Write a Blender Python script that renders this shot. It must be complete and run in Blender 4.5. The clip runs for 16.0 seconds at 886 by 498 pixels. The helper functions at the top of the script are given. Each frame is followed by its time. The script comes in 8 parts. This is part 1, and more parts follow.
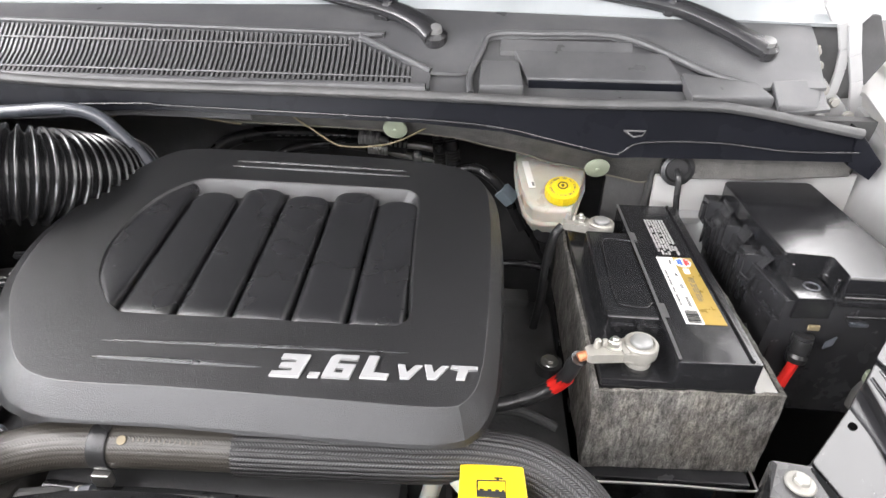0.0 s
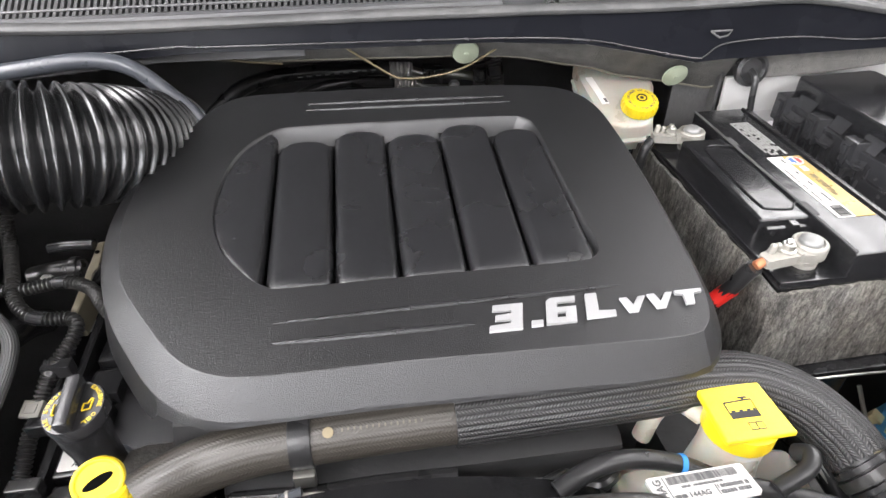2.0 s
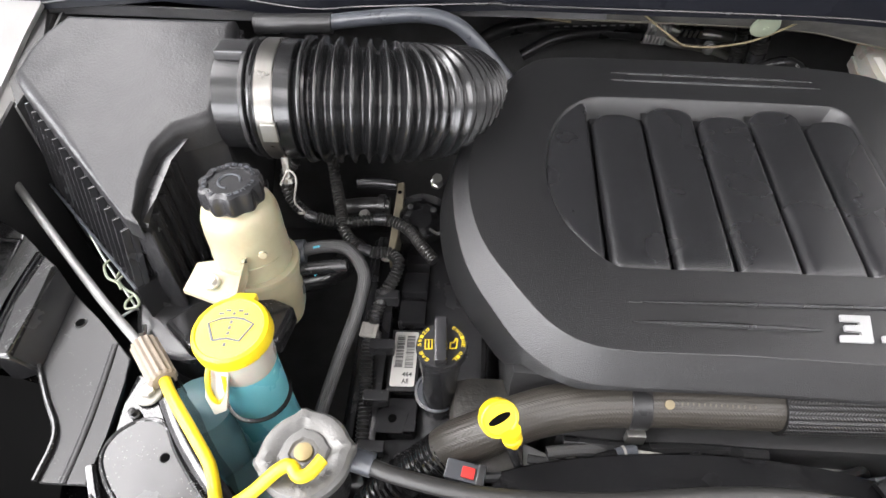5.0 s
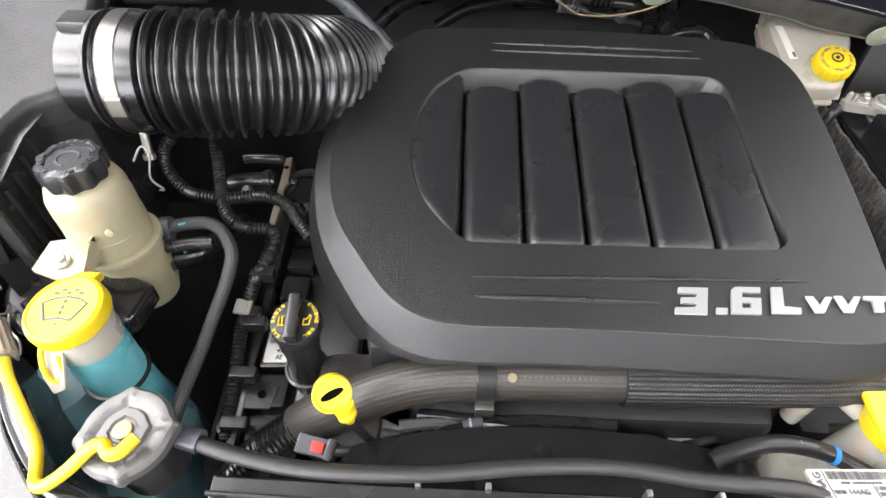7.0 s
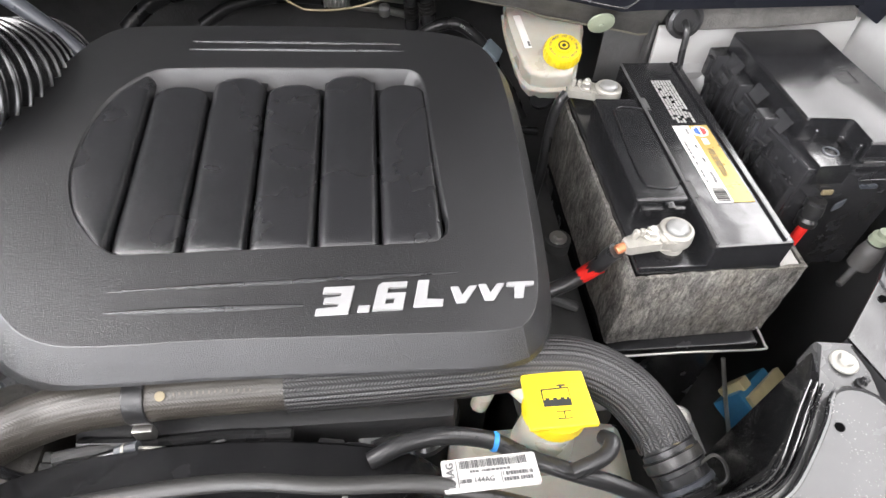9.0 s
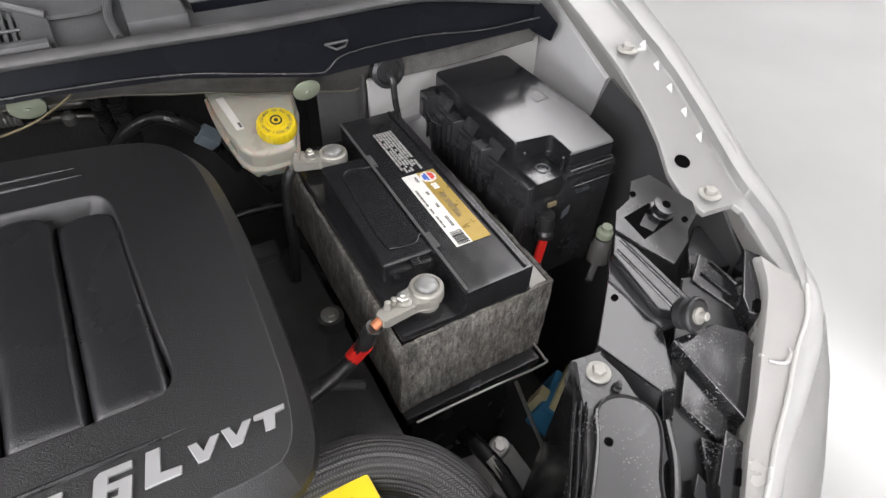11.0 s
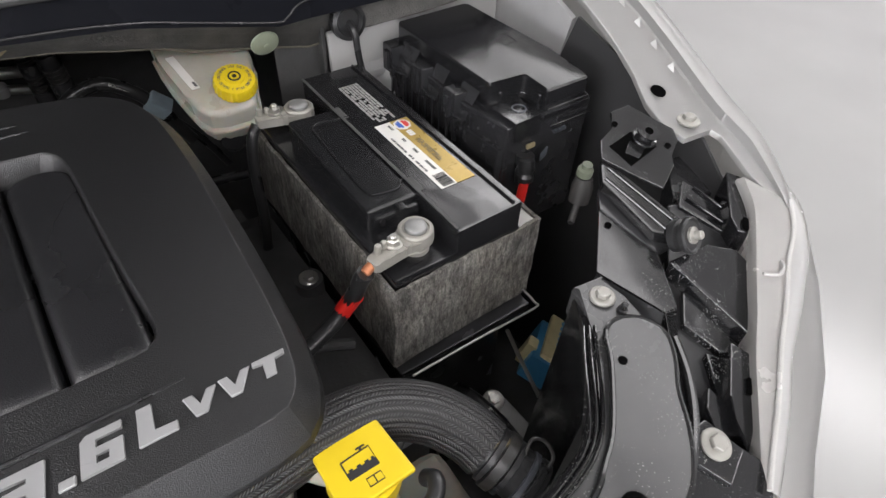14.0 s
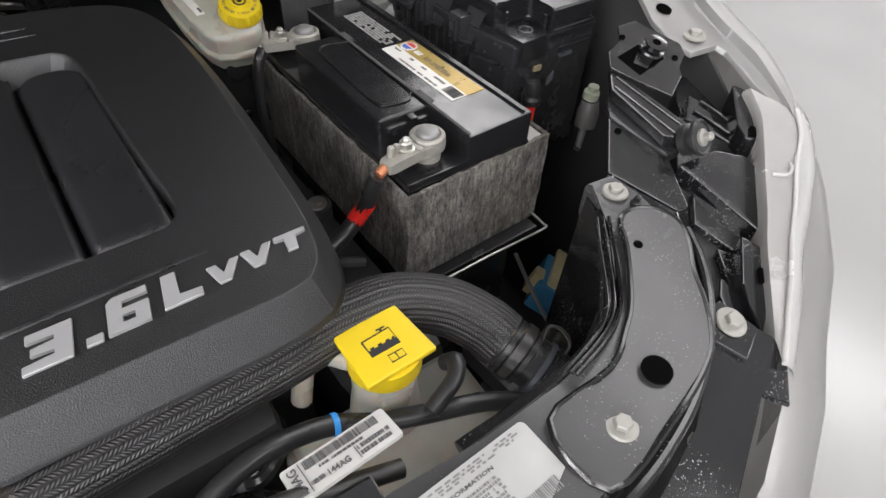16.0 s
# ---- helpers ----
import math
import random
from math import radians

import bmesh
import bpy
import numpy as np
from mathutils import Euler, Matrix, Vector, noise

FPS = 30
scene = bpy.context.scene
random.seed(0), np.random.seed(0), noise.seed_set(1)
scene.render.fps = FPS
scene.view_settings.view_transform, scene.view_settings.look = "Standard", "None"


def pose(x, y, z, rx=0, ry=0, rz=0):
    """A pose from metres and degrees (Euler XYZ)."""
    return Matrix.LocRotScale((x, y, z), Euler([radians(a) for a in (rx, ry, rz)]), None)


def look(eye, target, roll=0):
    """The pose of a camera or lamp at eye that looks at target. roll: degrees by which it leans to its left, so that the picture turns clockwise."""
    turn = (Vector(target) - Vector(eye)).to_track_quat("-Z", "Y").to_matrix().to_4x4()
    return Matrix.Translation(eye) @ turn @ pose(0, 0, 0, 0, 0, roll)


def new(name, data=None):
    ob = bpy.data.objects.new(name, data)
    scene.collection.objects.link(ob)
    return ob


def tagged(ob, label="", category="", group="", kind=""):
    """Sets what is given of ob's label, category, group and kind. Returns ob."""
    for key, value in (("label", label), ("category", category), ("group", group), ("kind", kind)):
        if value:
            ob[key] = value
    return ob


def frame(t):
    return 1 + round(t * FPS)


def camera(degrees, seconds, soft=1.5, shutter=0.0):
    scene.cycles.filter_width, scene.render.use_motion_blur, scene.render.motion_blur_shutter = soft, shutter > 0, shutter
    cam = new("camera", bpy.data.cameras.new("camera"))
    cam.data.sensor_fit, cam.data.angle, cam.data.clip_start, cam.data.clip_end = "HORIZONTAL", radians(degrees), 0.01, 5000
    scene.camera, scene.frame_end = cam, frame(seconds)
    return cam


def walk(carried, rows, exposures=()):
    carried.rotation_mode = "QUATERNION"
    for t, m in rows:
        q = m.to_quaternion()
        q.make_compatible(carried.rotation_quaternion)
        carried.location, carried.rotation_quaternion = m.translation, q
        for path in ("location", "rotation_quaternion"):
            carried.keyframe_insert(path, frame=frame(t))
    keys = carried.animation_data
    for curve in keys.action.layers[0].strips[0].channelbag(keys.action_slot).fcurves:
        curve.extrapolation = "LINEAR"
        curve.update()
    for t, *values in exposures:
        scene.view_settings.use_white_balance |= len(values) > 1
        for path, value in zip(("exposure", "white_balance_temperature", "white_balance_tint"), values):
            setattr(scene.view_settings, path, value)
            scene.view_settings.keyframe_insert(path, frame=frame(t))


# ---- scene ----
cam = camera(74.4, 16.0)
PATH = [
    (0, (0.0302, 0.0291, 1.3004), (-0.0797, 1.8611, 0.1728), 0.80),
    (0.5, (0.0754, 0.0614, 1.2584), (0.0280, 1.8912, 0.1222), 1.10),
    (1, (0.0431, 0.0926, 1.2476), (0.0571, 1.8804, 0.0446), 1.00),
    (1.5, (-0.1099, 0.0754, 1.2563), (0.0108, 1.8341, 0.0177), -0.20),
    (2, (-0.2014, 0.0775, 1.2649), (0.0172, 1.7803, -0.0372), -0.70),
    (2.5, (-0.2865, 0.0883, 1.2886), (-0.0442, 1.7307, -0.0835), -0.70),
    (3, (-0.3619, 0.0872, 1.3133), (-0.1529, 1.7092, -0.0889), -0.70),
    (3.5, (-0.4222, 0.0948, 1.3360), (-0.3414, 1.7178, -0.0781), -0.70),
    (4, (-0.4459, 0.0926, 1.3381), (-0.5030, 1.6984, -0.0975), -0.90),
    (4.2, (-0.4416, 0.0872, 1.3327), (-0.5407, 1.6747, -0.1191), -0.90),
    (6.3, (-0.3489, 0.0894, 1.3317), (-0.4491, 1.5250, -0.2698), -0.60),
    (6.5, (-0.3339, 0.0883, 1.3327), (-0.4319, 1.5390, -0.2569), -0.70),
    (7, (-0.2951, 0.0980, 1.3295), (-0.3673, 1.5412, -0.2688), -0.50),
    (7.5, (-0.2499, 0.0991, 1.3295), (-0.2951, 1.5444, -0.2677), -0.50),
    (8, (-0.1949, 0.0991, 1.3349), (-0.1756, 1.5380, -0.2677), 0.40),
    (8.5, (-0.1325, 0.1034, 1.3306), (-0.0420, 1.5390, -0.2720), 1.60),
    (9, (-0.0689, 0.1088, 1.3230), (0.1066, 1.5380, -0.2795), 2.80),
    (9.5, (-0.0140, 0.1185, 1.3370), (0.3091, 1.5347, -0.2537), 2.40),
    (10, (0.0194, 0.1368, 1.3478), (0.5439, 1.5466, -0.1945), 2.00),
    (10.2, (0.0215, 0.1422, 1.3489), (0.6247, 1.5423, -0.1729), 2.20),
    (12.3, (-0.0118, 0.1508, 1.2983), (0.8767, 1.4163, -0.2020), 3.50),
    (12.5, (-0.0183, 0.1497, 1.2950), (0.8767, 1.4087, -0.2052), 3.50),
    (13, (-0.0205, 0.1540, 1.2907), (0.8885, 1.3990, -0.2128), 3.30),
    (13.5, (-0.0162, 0.1583, 1.2810), (0.9133, 1.3850, -0.2257), 3.50),
    (14, (-0.0183, 0.1508, 1.2853), (0.9241, 1.3656, -0.2235), 3.40),
    (14.5, (-0.0205, 0.1486, 1.2778), (0.9348, 1.3516, -0.2322), 3.50),
    (15, (-0.0377, 0.1508, 1.2660), (0.9305, 1.3409, -0.2451), 3.40),
    (15.5, (-0.0668, 0.1389, 1.2649), (0.8961, 1.3236, -0.2537), 3.20),
    (16, (-0.0635, 0.1142, 1.2315), (0.8907, 1.2989, -0.2925), 3.40),
]
walk(cam, [(t, look(eye, target, roll)) for t, eye, target, roll in PATH],
     [(0, 0.27), (0.6, 0.38), (3, 0.30), (4, 0.22), (6.3, 0.08), (7.6, 0.26), (8.4, 0.47), (9, 0.42), (10.2, -0.14), (12.3, -0.74), (16, -0.80)])

# ---- world and light ----
world = bpy.data.worlds.new("world")
scene.world = world
world.use_nodes = True
world.node_tree.nodes["Background"].inputs["Color"].default_value = (0.9, 0.95, 1.0, 1)
world.node_tree.nodes["Background"].inputs["Strength"].default_value = 0.05


def area_lamp(name, eye, target, sx, sy, watts, colour=(1.0, 0.99, 1.0)):
    d = bpy.data.lights.new(name, "AREA")
    d.shape, d.size, d.size_y, d.energy, d.color = "RECTANGLE", sx, sy, watts, colour
    ob = new(name, d)
    ob.matrix_world = look(eye, target)
    return ob


LAMPS = [(-3.6, -2.6), (-1.2, -2.6), (1.2, -2.6), (3.6, -2.6), (-2.1, 1.2), (2.65, 3.4), (1.85, 0.85), (4.8, 0.9), (-1.4, 4.4), (0.3, 1.5), (4.3, 3.6), (-2.7, -0.5)]
WATTS = {(-3.6, -2.6): 140, (-2.7, -0.5): 150, (-1.2, -2.6): 75, (-2.1, 1.2): 85, (0.3, 1.5): 50, (2.65, 3.4): 55, (1.85, 0.85): 32, (4.8, 0.9): 130, (3.6, -2.6): 110, (4.3, 3.6): 40}
def lamp_width(x):
    """Narrower panels over the driver's side, broad panels elsewhere."""
    return 0.80 if x > 2 else 1.0


for lx, ly in LAMPS:
    area_lamp("ceiling_light_glow", (lx, ly, 3.28), (lx, ly, 0), lamp_width(lx), 2.4, WATTS.get((lx, ly), 40), (1.0, 0.968, 0.985))
area_lamp("west_door_daylight", (-6.9, -1.4, 1.55), (0, -0.6, 1.0), 5.2, 2.6, 600, (0.985, 0.962, 1.0))
area_lamp("south_door_daylight", (-3.4, -5.9, 1.45), (-1.2, 0, 1.0), 4.2, 2.6, 290, (0.985, 0.962, 1.0))

# ---- materials ----


def mat(name, colour, rough=0.5, metal=0.0, vary=0.15, scale=30.0, grain=0.0, grain_scale=900.0, rough_vary=0.1,
        stretch=(1, 1, 1), coat=0.0, trans=0.0, dust=0.0, dust_colour=(0.3, 0.29, 0.27), glow=None, sss=0.0, random_tint=0.0, specks=0.0, speck_scale=260.0, ripple=0.0, ripple_scale=14.0, speck_paint=0.4):
    m = bpy.data.materials.new(name)
    m.use_nodes = True
    nt = m.node_tree
    b = nt.nodes["Principled BSDF"]
    link = nt.links.new
    tc = nt.nodes.new("ShaderNodeTexCoord")
    mp = nt.nodes.new("ShaderNodeMapping")
    mp.inputs["Scale"].default_value = stretch
    link(tc.outputs["Object"], mp.inputs["Vector"])
    big = nt.nodes.new("ShaderNodeTexNoise")
    big.inputs["Scale"].default_value = scale
    big.inputs["Detail"].default_value = 6
    link(mp.outputs["Vector"], big.inputs["Vector"])
    mix = nt.nodes.new("ShaderNodeMix")
    mix.data_type = "RGBA"
    lo = [max(0, c * (1 - vary)) for c in colour]
    hi = [min(1, c * (1 + vary)) for c in colour]
    mix.inputs["A"].default_value = (*lo, 1)
    mix.inputs["B"].default_value = (*hi, 1)
    link(big.outputs["Fac"], mix.inputs["Factor"])
    col = mix.outputs["Result"]
    if dust > 0:
        dn = nt.nodes.new("ShaderNodeTexNoise")
        dn.inputs["Scale"].default_value = scale * 0.35
        dn.inputs["Detail"].default_value = 10
        dn.inputs["Roughness"].default_value = 0.75
        link(tc.outputs["Object"], dn.inputs["Vector"])
        mr = nt.nodes.new("ShaderNodeMapRange")
        mr.inputs["From Min"].default_value, mr.inputs["From Max"].default_value = 0.45, 0.8
        mr.inputs["To Max"].default_value = dust
        link(dn.outputs["Fac"], mr.inputs["Value"])
        dm = nt.nodes.new("ShaderNodeMix")
        dm.data_type = "RGBA"
        dm.inputs["B"].default_value = (*dust_colour, 1)
        link(mr.outputs["Result"], dm.inputs["Factor"])
        link(col, dm.inputs["A"])
        col = dm.outputs["Result"]
    if specks > 0:
        vo = nt.nodes.new("ShaderNodeTexVoronoi")
        vo.inputs["Scale"].default_value = speck_scale
        link(tc.outputs["Object"], vo.inputs["Vector"])
        sep = nt.nodes.new("ShaderNodeSeparateColor")
        link(vo.outputs["Color"], sep.inputs["Color"])
        pick = nt.nodes.new("ShaderNodeMapRange")
        pick.inputs["From Min"].default_value, pick.inputs["From Max"].default_value = 1 - specks, 1.0
        pick.inputs["To Max"].default_value = 0.42
        link(sep.outputs["Red"], pick.inputs["Value"])
        less = nt.nodes.new("ShaderNodeMath")
        less.operation = "LESS_THAN"
        link(vo.outputs["Distance"], less.inputs[0])
        patch = nt.nodes.new("ShaderNodeTexNoise")
        patch.inputs["Scale"].default_value = 26
        patch.inputs["Detail"].default_value = 4
        link(tc.outputs["Object"], patch.inputs["Vector"])
        pm = nt.nodes.new("ShaderNodeMapRange")
        pm.inputs["From Min"].default_value, pm.inputs["From Max"].default_value = 0.38, 0.60
        link(patch.outputs["Fac"], pm.inputs["Value"])
        both = nt.nodes.new("ShaderNodeMath")
        both.operation = "MULTIPLY"
        link(pick.outputs["Result"], both.inputs[0])
        link(pm.outputs["Result"], both.inputs[1])
        link(both.outputs[0], less.inputs[1])
        bead = nt.nodes.new("ShaderNodeMath")
        bead.operation = "SUBTRACT"
        bead.use_clamp = True
        link(both.outputs[0], bead.inputs[0])
        link(vo.outputs["Distance"], bead.inputs[1])
        # Pale dots: dust specks, and glints of the drops put into the colour.
        sm = nt.nodes.new("ShaderNodeMix")
        sm.data_type = "RGBA"
        sm.inputs["B"].default_value = (0.36, 0.36, 0.355, 1)
        pale = nt.nodes.new("ShaderNodeMath")
        pale.operation = "MULTIPLY"
        pale.inputs[1].default_value = speck_paint
        link(less.outputs[0], pale.inputs[0])
        link(pale.outputs[0], sm.inputs["Factor"])
        link(col, sm.inputs["A"])
        col = sm.outputs["Result"]
    if random_tint > 0:
        oi = nt.nodes.new("ShaderNodeObjectInfo")
        hs = nt.nodes.new("ShaderNodeHueSaturation")
        rr = nt.nodes.new("ShaderNodeMapRange")
        rr.inputs["To Min"].default_value, rr.inputs["To Max"].default_value = 1 - random_tint, 1 + random_tint
        link(oi.outputs["Random"], rr.inputs["Value"])
        link(rr.outputs["Result"], hs.inputs["Value"])
        link(col, hs.inputs["Color"])
        col = hs.outputs["Color"]
    link(col, b.inputs["Base Color"])
    rm = nt.nodes.new("ShaderNodeMapRange")
    rm.inputs["To Min"].default_value = max(0.02, rough - rough_vary)
    rm.inputs["To Max"].default_value = min(1, rough + rough_vary)
    link(big.outputs["Fac"], rm.inputs["Value"])
    link(rm.outputs["Result"], b.inputs["Roughness"])
    b.inputs["Metallic"].default_value = metal
    b.inputs["Coat Weight"].default_value = coat
    b.inputs["Transmission Weight"].default_value = trans
    if sss > 0:
        b.inputs["Subsurface Weight"].default_value = sss
        b.inputs["Subsurface Scale"].default_value = 0.01
    if grain > 0:
        fine = nt.nodes.new("ShaderNodeTexNoise")
        fine.inputs["Scale"].default_value = grain_scale
        fine.inputs["Detail"].default_value = 3
        link(mp.outputs["Vector"], fine.inputs["Vector"])
        bp = nt.nodes.new("ShaderNodeBump")
        bp.inputs["Strength"].default_value = grain
        bp.inputs["Distance"].default_value = 0.001
        link(fine.outputs["Fac"], bp.inputs["Height"])
        link(bp.outputs["Normal"], b.inputs["Normal"])
        if specks > 0:
            drop = nt.nodes.new("ShaderNodeBump")
            drop.inputs["Strength"].default_value = 1.0
            drop.inputs["Distance"].default_value = 0.0016
            link(bead.outputs[0], drop.inputs["Height"])
            link(bp.outputs["Normal"], drop.inputs["Normal"])
            link(drop.outputs["Normal"], b.inputs["Normal"])
            link(drop.outputs["Normal"], b.inputs["Coat Normal"])
        if ripple > 0:
            slow = nt.nodes.new("ShaderNodeTexNoise")
            slow.inputs["Scale"].default_value = ripple_scale
            slow.inputs["Detail"].default_value = 1
            link(tc.outputs["Object"], slow.inputs["Vector"])
            bs = nt.nodes.new("ShaderNodeBump")
            bs.inputs["Strength"].default_value = ripple
            bs.inputs["Distance"].default_value = 0.01
            link(slow.outputs["Fac"], bs.inputs["Height"])
            link(bs.outputs["Normal"], bp.inputs["Normal"])
    if glow:
        b.inputs["Emission Color"].default_value = (*glow[0], 1)
        b.inputs["Emission Strength"].default_value = glow[1]
    return m


def braided(name, colour, rows=20, girth=0.1477, stitch=0.0034, low=0.2, high=2.6, deep=0.0013, rough=0.42):
    """Woven sleeve: rows of strands along the hose, each crossed by slanting threads that turn from row to row."""
    m = mat(name, colour, rough, vary=0.2, scale=60)
    nt = m.node_tree
    b = nt.nodes["Principled BSDF"]
    link = nt.links.new

    def calc(op, a, c=None):
        n = nt.nodes.new("ShaderNodeMath")
        n.operation = op
        for k, v in enumerate((a, c)):
            if v is None:
                continue
            if isinstance(v, (int, float)):
                n.inputs[k].default_value = v
            else:
                link(v, n.inputs[k])
        return n.outputs[0]

    uv = nt.nodes.new("ShaderNodeTexCoord")
    sp = nt.nodes.new("ShaderNodeSeparateXYZ")
    link(uv.outputs["UV"], sp.inputs["Vector"])
    u, v = calc("MULTIPLY", sp.outputs["X"], rows / girth), calc("MULTIPLY", sp.outputs["Y"], 1 / stitch)
    row = calc("ABSOLUTE", calc("SINE", calc("MULTIPLY", u, math.pi)))
    turn = calc("SUBTRACT", calc("MULTIPLY", calc("FLOORED_MODULO", calc("FLOOR", u), 2.0), 2.0), 1.0)
    slant = calc("ADD", v, calc("MULTIPLY", calc("MULTIPLY", calc("FRACT", u), turn), 1.3))
    thread = calc("ABSOLUTE", calc("SINE", calc("MULTIPLY", slant, math.pi)))
    full = calc("ADD", calc("MULTIPLY", row, 0.25), calc("MULTIPLY", calc("MULTIPLY", thread, row), 0.8))
    bp = nt.nodes.new("ShaderNodeBump")
    bp.inputs["Strength"].default_value = 1.0
    bp.inputs["Distance"].default_value = deep
    link(full, bp.inputs["Height"])
    link(bp.outputs["Normal"], b.inputs["Normal"])
    # Shade between threads and sheen on their crests go into the colour.
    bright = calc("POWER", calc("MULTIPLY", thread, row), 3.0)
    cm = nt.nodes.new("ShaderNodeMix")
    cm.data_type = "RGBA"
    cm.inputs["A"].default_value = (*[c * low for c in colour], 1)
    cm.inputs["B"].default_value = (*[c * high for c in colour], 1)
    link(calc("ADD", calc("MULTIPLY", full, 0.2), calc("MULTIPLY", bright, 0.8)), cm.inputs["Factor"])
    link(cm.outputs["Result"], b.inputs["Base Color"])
    return m


def felted(name, colour):
    """Matted fibre: upright streaks, dark flecks and soft brown stains."""
    m = mat(name, colour, 0.95, vary=0.6, scale=45, grain=1.0, grain_scale=700, dust=0.55, dust_colour=(0.15, 0.125, 0.09))
    nt = m.node_tree
    b = nt.nodes["Principled BSDF"]
    b.inputs["Specular IOR Level"].default_value = 0.15
    col = b.inputs["Base Color"].links[0].from_socket
    tc = nt.nodes.new("ShaderNodeTexCoord")
    for stretch, size, lo, hi, a, c in (((1, 1, 0.28), 260, 0.36, 0.66, 0.45, 1.45), ((1, 1, 0.6), 700, 0.35, 0.65, 0.55, 1.45), ((1, 1, 0.4), 40, 0.35, 0.62, 0.5, 1.15)):
        mp = nt.nodes.new("ShaderNodeMapping")
        mp.inputs["Scale"].default_value = stretch
        nt.links.new(tc.outputs["Object"], mp.inputs["Vector"])
        n = nt.nodes.new("ShaderNodeTexNoise")
        n.inputs["Scale"].default_value = size
        n.inputs["Detail"].default_value = 7
        n.inputs["Roughness"].default_value = 0.7
        nt.links.new(mp.outputs["Vector"], n.inputs["Vector"])
        mr = nt.nodes.new("ShaderNodeMapRange")
        mr.inputs["From Min"].default_value, mr.inputs["From Max"].default_value = lo, hi
        mr.inputs["To Min"].default_value, mr.inputs["To Max"].default_value = a, c
        nt.links.new(n.outputs["Fac"], mr.inputs["Value"])
        mx = nt.nodes.new("ShaderNodeVectorMath")
        mx.operation = "SCALE"
        nt.links.new(col, mx.inputs[0])
        nt.links.new(mr.outputs["Result"], mx.inputs["Scale"])
        col = mx.outputs["Vector"]
    nt.links.new(col, b.inputs["Base Color"])
    return m
COVER = mat("moulded_black_plastic", (0.0085, 0.0085, 0.0090), 0.33, vary=0.25, scale=7, grain=0.55, grain_scale=1100, rough_vary=0.05)
COVER_RIB = mat("satin_black_plastic", (0.011, 0.011, 0.012), 0.27, vary=0.2, scale=12, grain=0.4, grain_scale=1100, rough_vary=0.05)
BLACK = mat("black_plastic", (0.020, 0.020, 0.0215), 0.25, vary=0.25, scale=22, grain=0.10, grain_scale=700, dust=0.16, dust_colour=(0.10, 0.098, 0.09))
# Matte black lifted towards grey; the lift paints fill light into deep shade.
MATTE = mat("lifted_matte_black", (0.060, 0.060, 0.060), 0.6, vary=0.5, scale=24, grain=0.5, grain_scale=240, dust=0.35, dust_colour=(0.11, 0.106, 0.098))
ARMPAINT = mat("dusty_black_paint", (0.042, 0.042, 0.0425), 0.26, vary=0.3, scale=14, grain=0.06, grain_scale=900, rough_vary=0.10, specks=0.45, speck_scale=620, ripple=0.10, ripple_scale=20, dust=0.12, dust_colour=(0.10, 0.10, 0.10))
GLOSS = mat("gloss_black_paint", (0.010, 0.010, 0.0105), 0.13, vary=0.2, scale=20, grain=0.05, grain_scale=900, rough_vary=0.07, specks=0.6, speck_scale=680, ripple=0.08, ripple_scale=22, speck_paint=0.6)
FUSELID = mat("polished_black_plastic", (0.011, 0.011, 0.012), 0.17, vary=0.2, scale=30, grain=0.02, grain_scale=600, rough_vary=0.03, ripple=0.03, ripple_scale=9, specks=0.4, speck_scale=560, speck_paint=0.0)
BATT = mat("battery_black_plastic", (0.012, 0.012, 0.013), 0.20, vary=0.2, scale=40, grain=0.05, grain_scale=800, rough_vary=0.06, specks=0.7, speck_scale=520, ripple=0.10, ripple_scale=30, speck_paint=0.0)
RUBBER = mat("black_rubber", (0.018, 0.018, 0.0185), 0.29, vary=0.25, scale=26, grain=0.12, grain_scale=500)
PANELBLACK = mat("satin_black_sheet", (0.018, 0.018, 0.0185), 0.30, vary=0.3, scale=12, grain=0.08, grain_scale=700, rough_vary=0.1, specks=0.15, speck_scale=900, ripple=0.10, ripple_scale=12)
SHINY = mat("shiny_black_rubber", (0.009, 0.009, 0.0095), 0.21, vary=0.2, scale=30, rough_vary=0.05, grain=0.05, grain_scale=500)
SEAL = mat("dusty_rubber_seal", (0.05, 0.05, 0.05), 0.55, vary=0.35, scale=30, grain=0.25, grain_scale=500, dust=0.5, dust_colour=(0.16, 0.155, 0.15))
HOSE = braided("brown_black_rubber", (0.037, 0.033, 0.0275), 34, stitch=0.0028, low=0.85, high=1.2, deep=0.00022, rough=0.44)
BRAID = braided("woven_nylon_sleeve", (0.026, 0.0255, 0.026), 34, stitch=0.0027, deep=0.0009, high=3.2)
CORRUGATED = mat("corrugated_black_plastic", (0.016, 0.0158, 0.0155), 0.30, vary=0.35, scale=30, grain=0.15, grain_scale=500, dust=0.3, dust_colour=(0.10, 0.095, 0.085))
FELT = felted("grey_felt", (0.165, 0.158, 0.146))
MATS = mat("grey_insulation_mat", (0.058, 0.056, 0.052), 0.9, vary=0.5, scale=60, grain=1.0, grain_scale=420, dust=0.55, dust_colour=(0.15, 0.142, 0.13))
COWL = mat("weathered_grey_plastic", (0.055, 0.055, 0.057), 0.31, vary=0.25, scale=18, grain=0.35, grain_scale=700, dust=0.35, dust_colour=(0.16, 0.16, 0.155))
COWLDARK = mat("dark_cowl_plastic", (0.0048, 0.0052, 0.0072), 0.27, vary=0.25, scale=10, grain=0.06, rough_vary=0.06)
CREAM = mat("cream_plastic", (0.31, 0.283, 0.19), 0.36, vary=0.3, scale=34, sss=0.2, grain=0.25, grain_scale=90, dust=0.6, dust_colour=(0.20, 0.165, 0.095))
